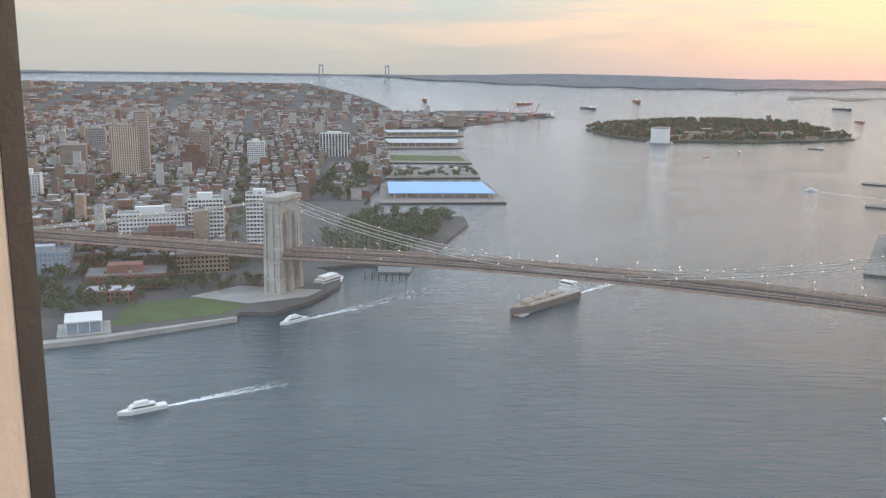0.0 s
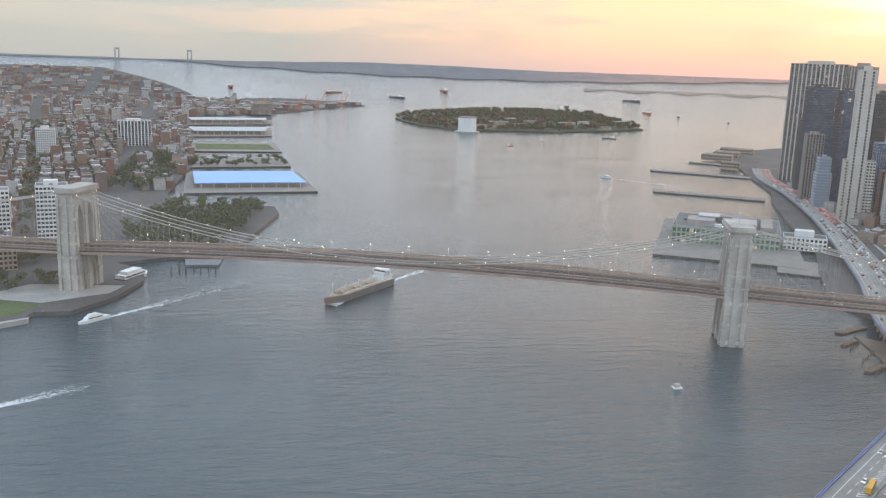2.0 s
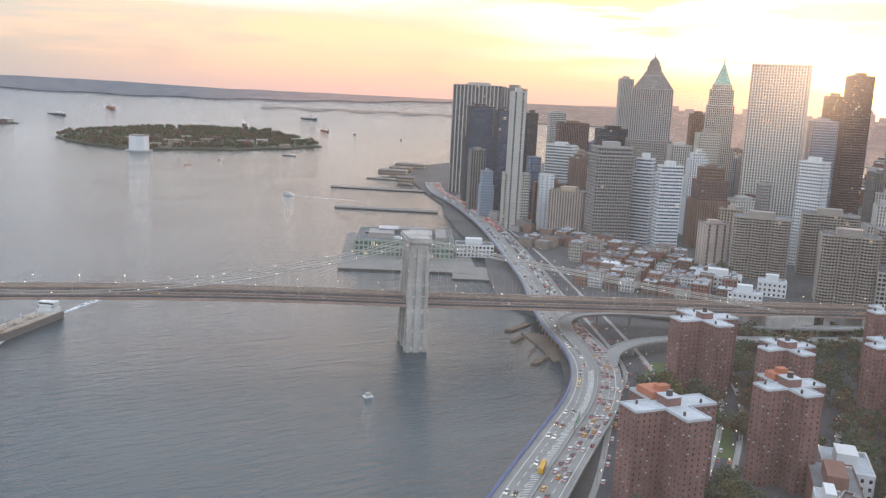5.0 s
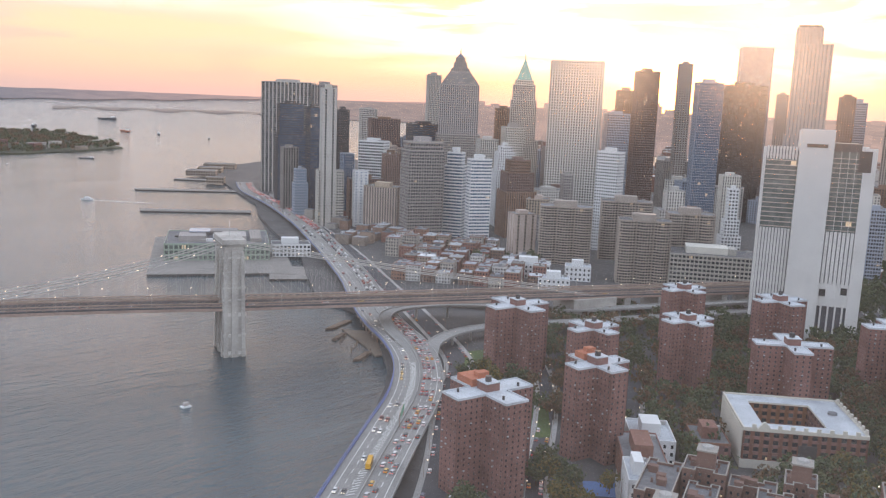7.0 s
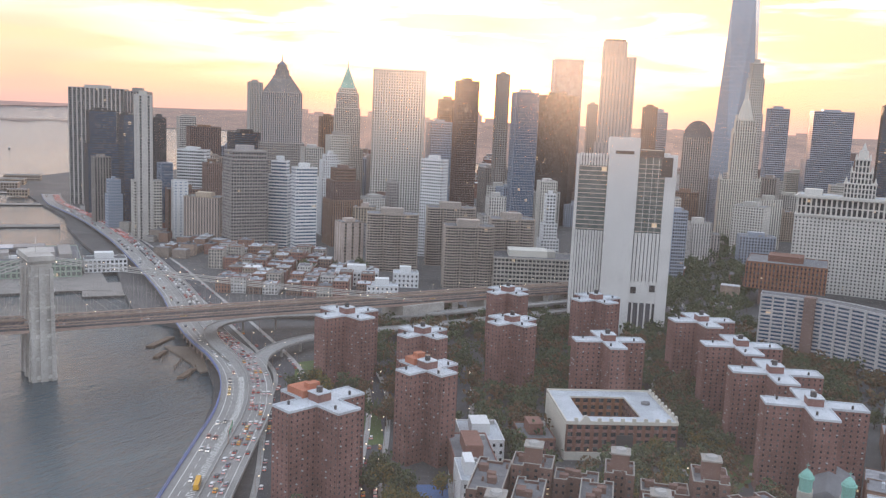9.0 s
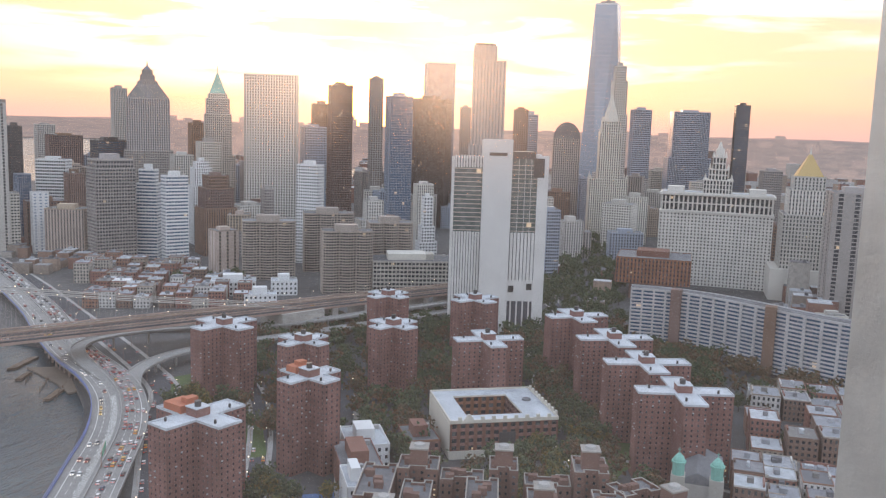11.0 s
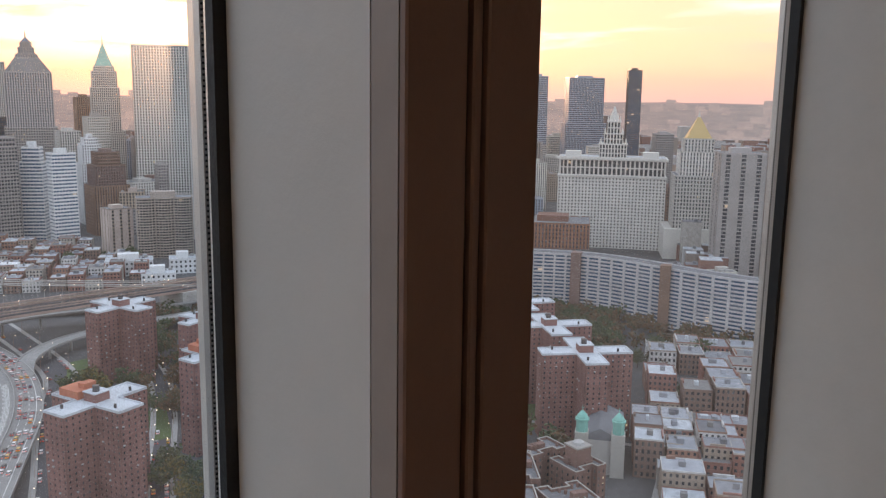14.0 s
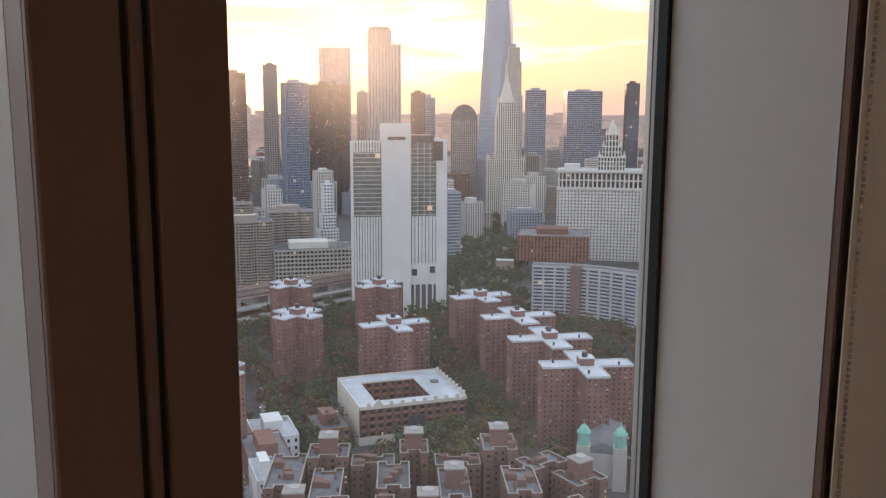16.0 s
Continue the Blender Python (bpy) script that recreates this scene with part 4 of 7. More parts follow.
def lantern_tower():
    root = thing("spired_tower", place(1048, 1018, -44), "grey stone tower with stepped lantern and spire", "office building", "skyline towers")
    face = FACES["grey"]
    for w, d, z0, z1 in ((72, 46, 0, 120), (64, 44, 120, 200), (30, 26, 200, 226), (22, 20, 226, 236), (16, 15, 236, 244)):
        facade(root, rect(w, d), z0, z1, face, PANES["dark"], 3.9, 3.4, 0.55, 0.32)
        roof_on(root, rect(w, d), z1, face, plant=False)
    part("hipped_shoulder", Geo().prism(rect(63, 43), 200.5, 228, rect(24, 20)), paint("slate", (0.22, 0.205, 0.19), 0.7, 0.2, 3.0), root, "dark sloped roof shoulders")
    for x in (-20, 0, 20):
        part("dormer", Geo().prism([(x - 3.5, -21), (x + 3.5, -21), (x + 3.5, -13), (x - 3.5, -13)], 201, 213, [(x - 0.3, -19), (x + 0.3, -19), (x + 0.3, -12), (x - 0.3, -12)]), face, root)
    for k in range(4):
        part("dome", Geo().drum(0, 0, 244 + k * 1.8, 245.8 + k * 1.8, 6.4 * math.cos(k * 0.36), 6.4 * math.cos((k + 1) * 0.36), 12), PANES["mirror"], root, "ribbed metal dome")
    part("spire", Geo().prism(octagon(1.4), 250.5, 262, octagon(0.2)), face, root)


lantern_tower()


def pyramid_tower():
    root = thing("pyramid_tower", place(1196, 1004, -46), "stone tower with green copper pyramid roof", "office building", "skyline towers")
    face = FACES["light"]
    for w, d, z0, z1 in ((56, 44, 0, 110), (44, 38, 110, 180), (38, 34, 180, 206), (31, 29, 206, 214)):
        facade(root, rect(w, d), z0, z1, face, PANES["dark"], 3.8, 3.2, 0.5, 0.3)
        roof_on(root, rect(w, d), z1, face, plant=False)
    part("pyramid", Geo().prism(rect(27, 26), 214, 248, rect(4, 4)), COPPER, root, "green copper pyramid")
    part("finial", Geo().drum(0, 0, 248, 268, 1.4, 0.1, 6), COPPER, root)


pyramid_tower()


def municipal_building():
    root = thing("municipal_building", place(1052, 150, -82), "broad pale civic building with colonnade and tiered tower", "civic building")
    face = paint("pale granite", (0.56, 0.53, 0.48), 0.8, 0.1, 4.0)
    curve = []
    for i in range(9):
        a = -1 + i / 4
        curve.append((a * 62, -22 - 5 * (1 - a * a) * -1 - 5))
    poly = curve + [(62, 20), (-62, 20)]
    facade(root, poly, 0, 84, face, PANES["dark"], 3.9, 4.0, 0.6, 0.5)
    part("cornice", Geo().prism(inset(poly, -0.9), 84, 86), face, root)
    upper = inset(poly, 1.2)
    facade(root, upper, 86, 104, face, PANES["dark"], 9.0, 5.0, 0.35, 0.15, depth=1.6)
    part("cornice", Geo().prism(inset(poly, -1.4), 104, 106.5), face, root)
    roof_on(root, inset(poly, 1.0), 106.5, face, WHITE_ROOF, plant=False)
    for x in (-46, 44):
        part("roof_pavilion", Geo().box(x - 9, -14, 106.6, x + 9, 8, 113), face, root)
    for w, z0, z1 in ((32, 106.6, 122), (22, 122, 134), (15, 134, 148)):
        facade(root, rect(w, w), z0, z1, face, PANES["dark"], 6.0, 3.6, 0.4, 0.2, depth=0.9)
        part("tier_cornice", Geo().prism(rect(w + 1.6, w + 1.6), z1 - 0.6, z1 + 0.5), face, root)
        for sx in (-1, 1):
            for sy in (-1, 1):
                part("turret", Geo().drum(sx * w * 0.46, sy * w * 0.46, z1, z1 + 6, 1.5, 0.4, 8), face, root)
    part("drum", Geo().drum(0, 0, 148, 158, 5.5, 4.6, 12), face, root)
    part("cupola", Geo().drum(0, 0, 158, 166, 3.2, 0.5, 10), face, root)


municipal_building()


def gold_pyramid_court():
    root = thing("courthouse_tower", place(1020, 52, -80), "pale courthouse tower with gilded pyramid roof", "civic building")
    face = FACES["light"]
    part("base", Geo().box(-34, -30, 0, 34, 30, 34), face, root)
    for w, z0, z1 in ((50, 34, 92), (40, 92, 118), (32, 118, 132)):
        facade(root, rect(w, w), z0, z1, face, PANES["dark"], 4.0, 3.4, 0.55, 0.3)
        roof_on(root, rect(w, w), z1, face, plant=False)
    part("pyramid", Geo().prism(rect(28, 28), 132, 156, rect(3, 3)), paint("gilded tiles", (0.48, 0.34, 0.15), 0.5, 0.15, 3.0, metal=0.6), root, "gilded pyramid roof")
    part("lantern", Geo().drum(0, 0, 156, 164, 1.3, 0.1, 8), face, root)


gold_pyramid_court()


def domed_block():
    root = thing("domed_tower", place(1398, 445, -72), "grey office tower with rounded roof", "office building", "skyline towers")
    facade(root, rect(44, 32), 0, 158, FACES["grey"], PANES["dark"], 3.9, 3.4, 0.5, 0.35)
    g = Geo()
    ring = [(22 * math.cos(math.pi * i / 14), 158 + 27 * math.sin(math.pi * i / 14)) for i in range(15)]
    g.add([(x, -16, z) for x, z in ring] + [(x, 16, z) for x, z in ring], [tuple(range(14, -1, -1))[::-1], tuple(range(15, 30))[::-1]] + [(i + 1, i, 15 + i, 16 + i) for i in range(14)])
    part("vault", g, ROOFING, root, "rounded metal roof")


domed_block()


def bay_outline(w, d, n, bulge):
    pts, m = [], 6
    for k in range(n):
        for i in range(m):
            pts.append((-w / 2 + w * (k + i / m) / n, -d / 2 - bulge * math.sin(math.pi * i / m)))
    pts.append((w / 2, -d / 2))
    for k in range(n):
        for i in range(m):
            pts.append((w / 2 - w * (k + i / m) / n, d / 2 + bulge * math.sin(math.pi * i / m)))
    pts.append((-w / 2, d / 2))
    return pts


concrete_band = paint("weathered balcony concrete", (0.34, 0.29, 0.25), 0.85, 0.15, 4.0)
for x, y, w, h in ((785, 588, 58, 64), (866, 563, 58, 68), (765, 474, 52, 64), (830, 460, 48, 68)):
    root = thing("apartment_tower", place(x, y, -52), "grey-brown apartment tower with rounded banded balconies", "apartment building", "banded apartment towers")
    poly = bay_outline(w, 24, 3, 3.5)
    facade(root, poly, 0, h, concrete_band, PANES["dark"], 2.9, 6.0, 0.12, 0.42, upright=False, depth=1.3)
    roof_on(root, poly, h, concrete_band, plant=True)
    part("water_tank_house", Geo().drum(-8, 2, h, h + 7, 4.5, 4.5, 10), concrete_band, root)


def long_office():
    root = thing("office_block", place(812, 418, -57), "long low pale office block with gridded windows", "office building")
    facade(root, rect(92, 46), 0, 34, FACES["light"], PANES["dark"], 4.2, 4.0, 0.25, 0.4, upright=False, depth=1.0)
    roof_on(root, rect(92, 46), 34, FACES["light"], ROOFING)
    part("penthouse", Geo().box(-30, -12, 34.4, 10, 14, 41), FACES["light"], root)


long_office()


def cube_headquarters():
    root = thing("police_headquarters", place(930, 192, -80), "red-brown brick cube office raised on a stem", "civic building")
    part("stem", Geo().box(-24, -20, 0, 24, 20, 22), FACES["brown"], root)
    facade(root, rect(76, 60), 18, 44, FACES["brick"], PANES["dark"], 4.3, 3.6, 0.55, 0.55)
    roof_on(root, rect(76, 60), 44, FACES["brick"], ROOFING)


cube_headquarters()


def serpentine_slab():
    """A long curved apartment slab with open galleries."""
    root = thing("apartment_slab", place(0, 0, 0, 5.0), "long curving pale apartment slab with access galleries", "apartment building")
    mid = []
    for i in range(25):
        a = i / 24
        p = Vector((702, 162)).lerp(Vector((648, -88)), a)
        mid.append(p + Vector((14 * math.sin(a * math.pi * 2.2), 4 * math.sin(a * math.pi * 2.2))))
    front, rear = [], []
    for i, p in enumerate(mid):
        d = (mid[min(i + 1, 24)] - mid[max(i - 1, 0)]).normalized()
        nrm = Vector((-d.y, d.x))
        front.append(p + nrm * 8)
        rear.append(p - nrm * 8)
    poly = [tuple(q) for q in front] + [tuple(q) for q in rear[::-1]]
    area = sum(poly[i - 1][0] * q[1] - q[0] * poly[i - 1][1] for i, q in enumerate(poly))
    poly = poly if area > 0 else poly[::-1]
    pale = paint("pale gallery concrete", (0.42, 0.41, 0.41), 0.8, 0.14, 3.0)
    facade(root, poly, 0, 47, pale, PANES["blue"], 2.9, 9.0, 0.16, 0.42, upright=False, depth=1.2)
    roof_on(root, poly, 47, pale, plant=False)
    for k in (4, 11, 18, 23):
        p = rear[k]
        part("stair_tower", Geo().box(p.x - 4, p.y - 4, 0, p.x + 4, p.y + 4, 50), FACES["brown"], root)


serpentine_slab()


# ---------------- brick housing, school, courtyard blocks ----------------
def cross_outline(a, b):
    return [(-b, -a), (b, -a), (b, -b), (a, -b), (a, b), (b, b), (b, a), (-b, a), (-b, b), (-a, b), (-a, -b), (-b, -b)]


HOUSE_BRICK = paint("dark red house brick", (0.215, 0.112, 0.095), 0.9, 0.25, 2.2)


AIR_UNIT = paint("pale air conditioner", (0.36, 0.35, 0.34), 0.6, 0.1, 1.0)


def cross_house(x, y, rot, h, red, arm=21.5, half=6.2, group="brick cross towers"):
    root = thing("apartment_tower", place(x, y, rot), "red-brown brick cross-plan apartment tower with white roof" + (" and terracotta bulkhead" if red else ""), "apartment building", group)
    poly = cross_outline(arm, half)
    facade(root, poly, 0, h, HOUSE_BRICK, PANES["dark"], 2.75, 3.2, 0.70, 0.58, upright=True, depth=0.25)
    part("roof", Geo().prism(inset(poly, 0.5), h, h + 0.5), WHITE_ROOF, root, "white coated roof")
    edge, ins = Geo(), inset(poly, 0.5)
    for i in range(12):
        j = (i + 1) % 12
        edge.prism([poly[i], poly[j], ins[j], ins[i]], h, h + 1.1)
    part("parapet", edge, WHITE_ROOF, root)
    part("lift_house", Geo().box(-4, -3.4, h + 0.5, 3.4, 4, h + 4.2), HOUSE_BRICK, root)
    part("lift_house_roof", Geo().box(-4.3, -3.7, h + 4.2, 3.7, 4.3, h + 4.6), WHITE_ROOF, root)
    part("tank", Geo().drum(-1, 1, h + 4.6, h + 7.2, 1.5, 1.5, 10), FACES["dark"], root)
    units, rr = Geo(), random.Random(int(x * 3 + y))   # air conditioners in the windows
    for i, (a, b) in enumerate(zip(poly, poly[1:] + poly[:1])):
        run = Vector((b[0] - a[0], b[1] - a[1]))
        n = round(run.length / 3.2)
        u = run.normalized()
        for j in range(n):
            for lvl in range(1, 16):
                if rr.random() < 0.10:
                    c = Vector(a) + u * ((j + 0.5) * run.length / n) + Vector((u.y, -u.x)) * 0.15
                    units.slant((c.x - u.x * 0.4, c.y - u.y * 0.4, lvl * 2.75 + 1.1), (c.x + u.x * 0.4, c.y + u.y * 0.4, lvl * 2.75 + 1.1), 0.7, 0.5)
    part("air_conditioners", units, AIR_UNIT, root, kind="stuff")
    if red:
        part("bulkhead", Geo().box(5.5, -half + 0.8, h + 0.5, arm - 4, half - 1, h + 4.0), RUST, root, "terracotta coloured bulkhead")
        part("bulkhead", Geo().box(6.5, -half + 1.4, h + 4.0, 10.5, 1, h + 6.2), RUST, root)
    for k, (px, py) in enumerate(((-0.7 * arm, 3), (0.7 * arm, -3), (3, 0.7 * arm), (-3, -0.7 * arm))):
        part("vent", Geo().drum(px, py, h + 0.5, h + 2.2, 0.6, 0.6, 8), FACES["dark"], root)


for i, (x, y) in enumerate(((290, 255), (360, 244), (432, 358), (424, 292), (490, 267), (574, 318), (488, 199), (598, 256), (584, 172), (534, 132), (487, 101), (441, 72))):
    cross_house(x, y, math.degrees(math.atan2(y, x)) + (38, 42, 38, 45, 45, 45, 18, 40, 25, 20, 18, 16)[i], 45.5 if i != 1 else 47.5, i in (0, 1), (21.5, 16.8, 21.5, 17.0, 17.2, 17.2, 21.5, 19.0, 21.5, 23.5, 24, 24)[i], (6.4, 5.4, 6.0, 4.4, 5.4, 5.0, 5.2, 5.6, 6, 6, 6, 6)[i])


def school():
    root = thing("school", place(443, 177, -52), "square brick school with white roof round a courtyard", "school")
    lime = paint("limestone trim", (0.58, 0.54, 0.46), 0.8, 0.1, 3.0)
    s, c, h = 30.0, 19.0, 20.0
    outer, inner = rect(2 * s, 54), rect(2 * c, 24)
    wings = (((-s, -27), (s, -17)), ((-s, 17), (s, 27)), ((-s, -17), (-c, 17)), ((c - 6, -17), (s, 17)))
    for (x0, y0), (x1, y1) in wings:
        poly = [(x0, y0), (x1, y0), (x1, y1), (x0, y1)]
        facade(root, poly, 0, h, FACES["brick"], PANES["dark"], 4.2, 4.5, 0.42, 0.4, depth=0.5)
        part("roof", Geo().prism(poly, h, h + 0.5), WHITE_ROOF, root, "white roof")
        part("parapet", Geo().prism(inset(poly, -0.15), h - 0.5, h + 0.4), lime, root)
    for x0, y0, x1, y1 in ((-s, -27.3, s, -26.6), (-s, 26.6, s, 27.3), (-s - 0.3, -27, -s + 0.4, 27), (s - 0.4, -27, s + 0.3, 27)):
        part("parapet_wall", Geo().box(x0, y0, h, x1, y1, h + 1.4), lime, root)
        part("base_course", Geo().box(x0 - 0.1, y0 - 0.1, 0, x1 + 0.1, y1 + 0.1, 4.5), lime, root, "limestone base")
    part("west_wall", Geo().box(-s - 0.45, -26.5, 0, -s - 0.05, 26.5, h - 0.6), lime, root, "pale rendered flank")
    for k in range(9):
        part("merlon", Geo().box(-s + 4 + k * 6.2, -27.6, h + 1.2, -s + 6 + k * 6.2, -26.6, h + 3.2), lime, root)
        part("merlon", Geo().box(s - 0.7, -24 + k * 5.7, h + 1.2, s + 0.5, -22.2 + k * 5.7, h + 3.4), lime, root)
    part("gable", Geo().prism([(-24, -28), (-16, -28), (-16, -26.5), (-24, -26.5)], h, h + 4.5, [(-20.6, -28), (-19.4, -28), (-19.4, -26.5), (-20.6, -26.5)]), lime, root)
    part("roof_hatch", Geo().drum(22, 5, h + 0.5, h + 1.6, 2.6, 2.4, 12), ROOFING, root)
    part("gate", Geo().box(-3, -27.6, 0, 6, -27.2, 14), FACES["dark"], root, "dark entrance bay")


school()

VILLAGE_BRICK = paint("brown village brick", (0.17, 0.10, 0.08), 0.9, 0.22, 2.5)
COPING = paint("limestone coping", (0.30, 0.275, 0.245), 0.85, 0.15, 2.0)


def courtyard_wing(x, y, w, d, rot, h, tank, seed):
    """One wing of the courtyard blocks with pale copings, bulkheads and a brick tank house."""
    rng = random.Random(seed)
    root = thing("apartment_block", place(x, y, rot), "brown brick courtyard apartment block with pale copings", "apartment building", "brown courtyard blocks")
    n = 0.2 * w
    poly = [(-w / 2, -d / 2), (-n, -d / 2), (-n, -d / 2 + 3), (n, -d / 2 + 3), (n, -d / 2), (w / 2, -d / 2), (w / 2, d / 2), (n, d / 2), (n, d / 2 - 3), (-n, d / 2 - 3), (-n, d / 2), (-w / 2, d / 2)]
    facade(root, poly, 0, h, VILLAGE_BRICK, PANES["dark"], 2.9, 3.0, 0.66, 0.56, depth=0.25)
    part("roof", Geo().prism(inset(poly, 0.5), h, h + 0.3), ROOFING, root)
    edge, ins, out = Geo(), inset(poly, 0.5), inset(poly, -0.05)
    for i in range(12):
        j = (i + 1) % 12
        edge.prism([out[i], out[j], ins[j], ins[i]], h - 0.3, h + 1.3)
    part("parapet", edge, VILLAGE_BRICK, root)
    cap = Geo()
    for i in range(12):
        j = (i + 1) % 12
        cap.prism([out[i], out[j], ins[j], ins[i]], h + 1.3, h + 1.55)
    part("coping", cap, COPING, root, "pale stone coping")
    if tank:
        part("tank_house", Geo().box(-3.6, -3.6, h, 3.6, 3.6, h + 8), VILLAGE_BRICK, root)
        part("tank_house_cap", Geo().prism(rect(8, 8), h + 8, h + 8.6), COPING, root)
        part("tank_house_top", Geo().drum(0, 0, h + 8.6, h + 9.6, 2.6, 2.2, 10), CONCRETE, root)
    for k in range(3):
        px, py = rng.uniform(-0.4, 0.4) * w, rng.uniform(-0.25, 0.25) * d
        part("bulkhead", Geo().box(px - 1.8, py - 1.4, h, px + 1.8, py + 1.4, h + rng.uniform(2.2, 3.4)), VILLAGE_BRICK, root)
    for k in range(4):
        px, py = rng.uniform(-0.45, 0.45) * w, rng.uniform(-0.3, 0.3) * d
        part("chimney", Geo().box(px - 0.45, py - 0.45, h, px + 0.45, py + 0.45, h + 2.0), VILLAGE_BRICK, root)


def courtyard_blocks():
    """Jagged rows of linked wings round small courts, the long sides across the slope of the street."""
    k = 0
    for az, r, w, d, turn, h, tank in ((-60.5, 322, 14, 34, 0, 27, False), (-63.4, 333, 17, 15, 0, 30, True), (-66.4, 331, 18, 12, 0, 26, False), (-69.2, 333, 12, 15, 0, 31, True), (-72.2, 331, 19, 12, 0, 26, False), (-75.0, 334, 14, 18, 0, 33, True), (-78.0, 326, 18, 13, 30, 29, False), (-80.6, 318, 16, 16, 30, 27, True),
                                   (-63.2, 309, 12, 30, 0, 26, False), (-67.8, 311, 13, 26, 0, 28, False), (-72.0, 308, 12, 28, 0, 26, True), (-76.6, 306, 13, 26, 0, 29, False), (-61.0, 288, 22, 13, 0, 27, True), (-65.6, 284, 24, 13, 0, 29, False), (-70.2, 282, 24, 13, 0, 27, True), (-75.4, 280, 26, 13, 0, 29, False), (-80.0, 286, 18, 16, 20, 28, False)):
        p = bearing(az) * (r + 18)
        courtyard_wing(p.x, p.y, w, d, -68 + turn, h + 4, tank, 10 + k)
        k += 1


courtyard_blocks()


def twin_dome_church():
    root = thing("church", place(398, 56, -82), "stone church with two small green copper domes", "church")
    stone = FACES["light"]
    part("nave", Geo().box(-11, -4, 0, 11, 36, 17), stone, root)
    part("nave_roof", Geo().prism([(-11.4, -4), (11.4, -4), (11.4, 36.4), (-11.4, 36.4)], 17, 22, [(-0.5, -3), (0.5, -3), (0.5, 35), (-0.5, 35)]), ROOFING, root)
    for x in (-8.5, 8.5):
        t = part("tower", Geo().box(x - 3.2, -7, 0, x + 3.2, -0.5, 21), stone, root)
        part("belfry", Geo().prism([(p + x, q - 3.7) for p, q in octagon(2.9)], 21, 27), COPPER, t, "green copper belfry")
        part("cornice", Geo().prism([(p + x, q - 3.7) for p, q in octagon(3.5)], 26.6, 27.4), COPPER, t)
        for k in range(4):
            part("dome", Geo().drum(x, -3.7, 27.4 + k * 0.9, 28.3 + k * 0.9, 2.8 * math.cos(k * 0.36), 2.8 * math.cos((k + 1) * 0.36), 12), COPPER, t)
        part("cross", Geo().box(x - 0.12, -3.8, 31, x + 0.12, -3.6, 33.6).box(x - 0.7, -3.8, 32.4, x + 0.7, -3.6, 32.7), COPPER, t)


twin_dome_church()

# old houses of the low quarters, each with parapet, roof and chimneys
ROOF_TONES = palette("assorted roofs", [(0.50, 0.52, 0.54), (0.27, 0.28, 0.30), (0.15, 0.15, 0.16), (0.36, 0.37, 0.39), (0.20, 0.19, 0.18), (0.24, 0.24, 0.25)], per="object")
WALL_TONES = palette("assorted brick walls", [(0.25, 0.11, 0.08), (0.30, 0.16, 0.11), (0.42, 0.38, 0.33), (0.20, 0.13, 0.10), (0.34, 0.27, 0.21), (0.27, 0.13, 0.10), (0.55, 0.53, 0.50)], per="object")


def low_house(x, y, w, d, h, rot, seed, group, label="low brick town house with flat roof"):
    rng = random.Random(seed)
    root = thing("town_house", place(x, y, rot), label, "house", group)
    part("glazing", Geo().prism(inset(rect(w, d), 0.25), 0, h - 0.1), PANES["dark"], root)
    g = Geo()
    n = max(2, round(h / 3.4))
    f = h / n
    for i in range(n + 1):
        g.prism(rect(w, d), max(0, i * f - 0.8), min(h, i * f + 0.8))
    for i, (a, b) in enumerate(zip(rect(w, d), rect(w, d)[1:] + rect(w, d)[:1])):
        run = Vector((b[0] - a[0], b[1] - a[1]))
        k = max(2, round(run.length / 2.8))
        u = run.normalized()
        inn = Vector((-u.y, u.x)) * 0.4
        for j in range(k + 1):
            p, q = Vector(a) + u * max(0, j * run.length / k - 0.75), Vector(a) + u * min(run.length, j * run.length / k + 0.75)
            p, q = p + inn * 0.04, q + inn * 0.04
            g.prism([tuple(p), tuple(q), tuple(q + inn), tuple(p + inn)], 0.02, h - 0.02)
    part("walls", g, WALL_TONES, root)
    part("roof", Geo().prism(inset(rect(w, d), 0.3), h, h + 0.25), ROOF_TONES, root)
    e, o, q = Geo(), rect(w, d), inset(rect(w, d), 0.3)
    for i in range(4):
        e.prism([o[i], o[(i + 1) % 4], q[(i + 1) % 4], q[i]], h, h + 0.8)
    part("parapet", e, WALL_TONES, root)
    part("bulkhead", Geo().box(-1.4 + rng.uniform(-2, 2), -1.2, h + 0.2, 1.4 + rng.uniform(-1, 1), 1.6, h + 2.6), ROOF_TONES, root)
    for px in (rng.choice((-1, 1)) * (w / 2 - 0.7),):
        part("chimney", Geo().box(px - 0.4, rng.uniform(-d / 3, d / 3), h, px + 0.4, d / 3 + 0.5, h + 1.7), WALL_TONES, root)


def quarter(corner, along, deep, nx, ny, rot, seed, group, low=9, high=17, skip=0.1):
    rng = random.Random(seed)
    m = place(corner[0], corner[1], rot, 0)
    for i in range(nx):
        for j in range(ny):
            if rng.random() < skip:
                continue
            p = m @ Vector(((i + 0.5) * along + (i // 4) * 7, (j + 0.5) * deep + (j // 2) * 9, 0))
            low_house(p.x, p.y, along * rng.uniform(0.86, 0.98), deep * rng.uniform(0.8, 0.97), rng.uniform(low, high), rot + rng.uniform(-1, 1), rng.randint(0, 9999), group)


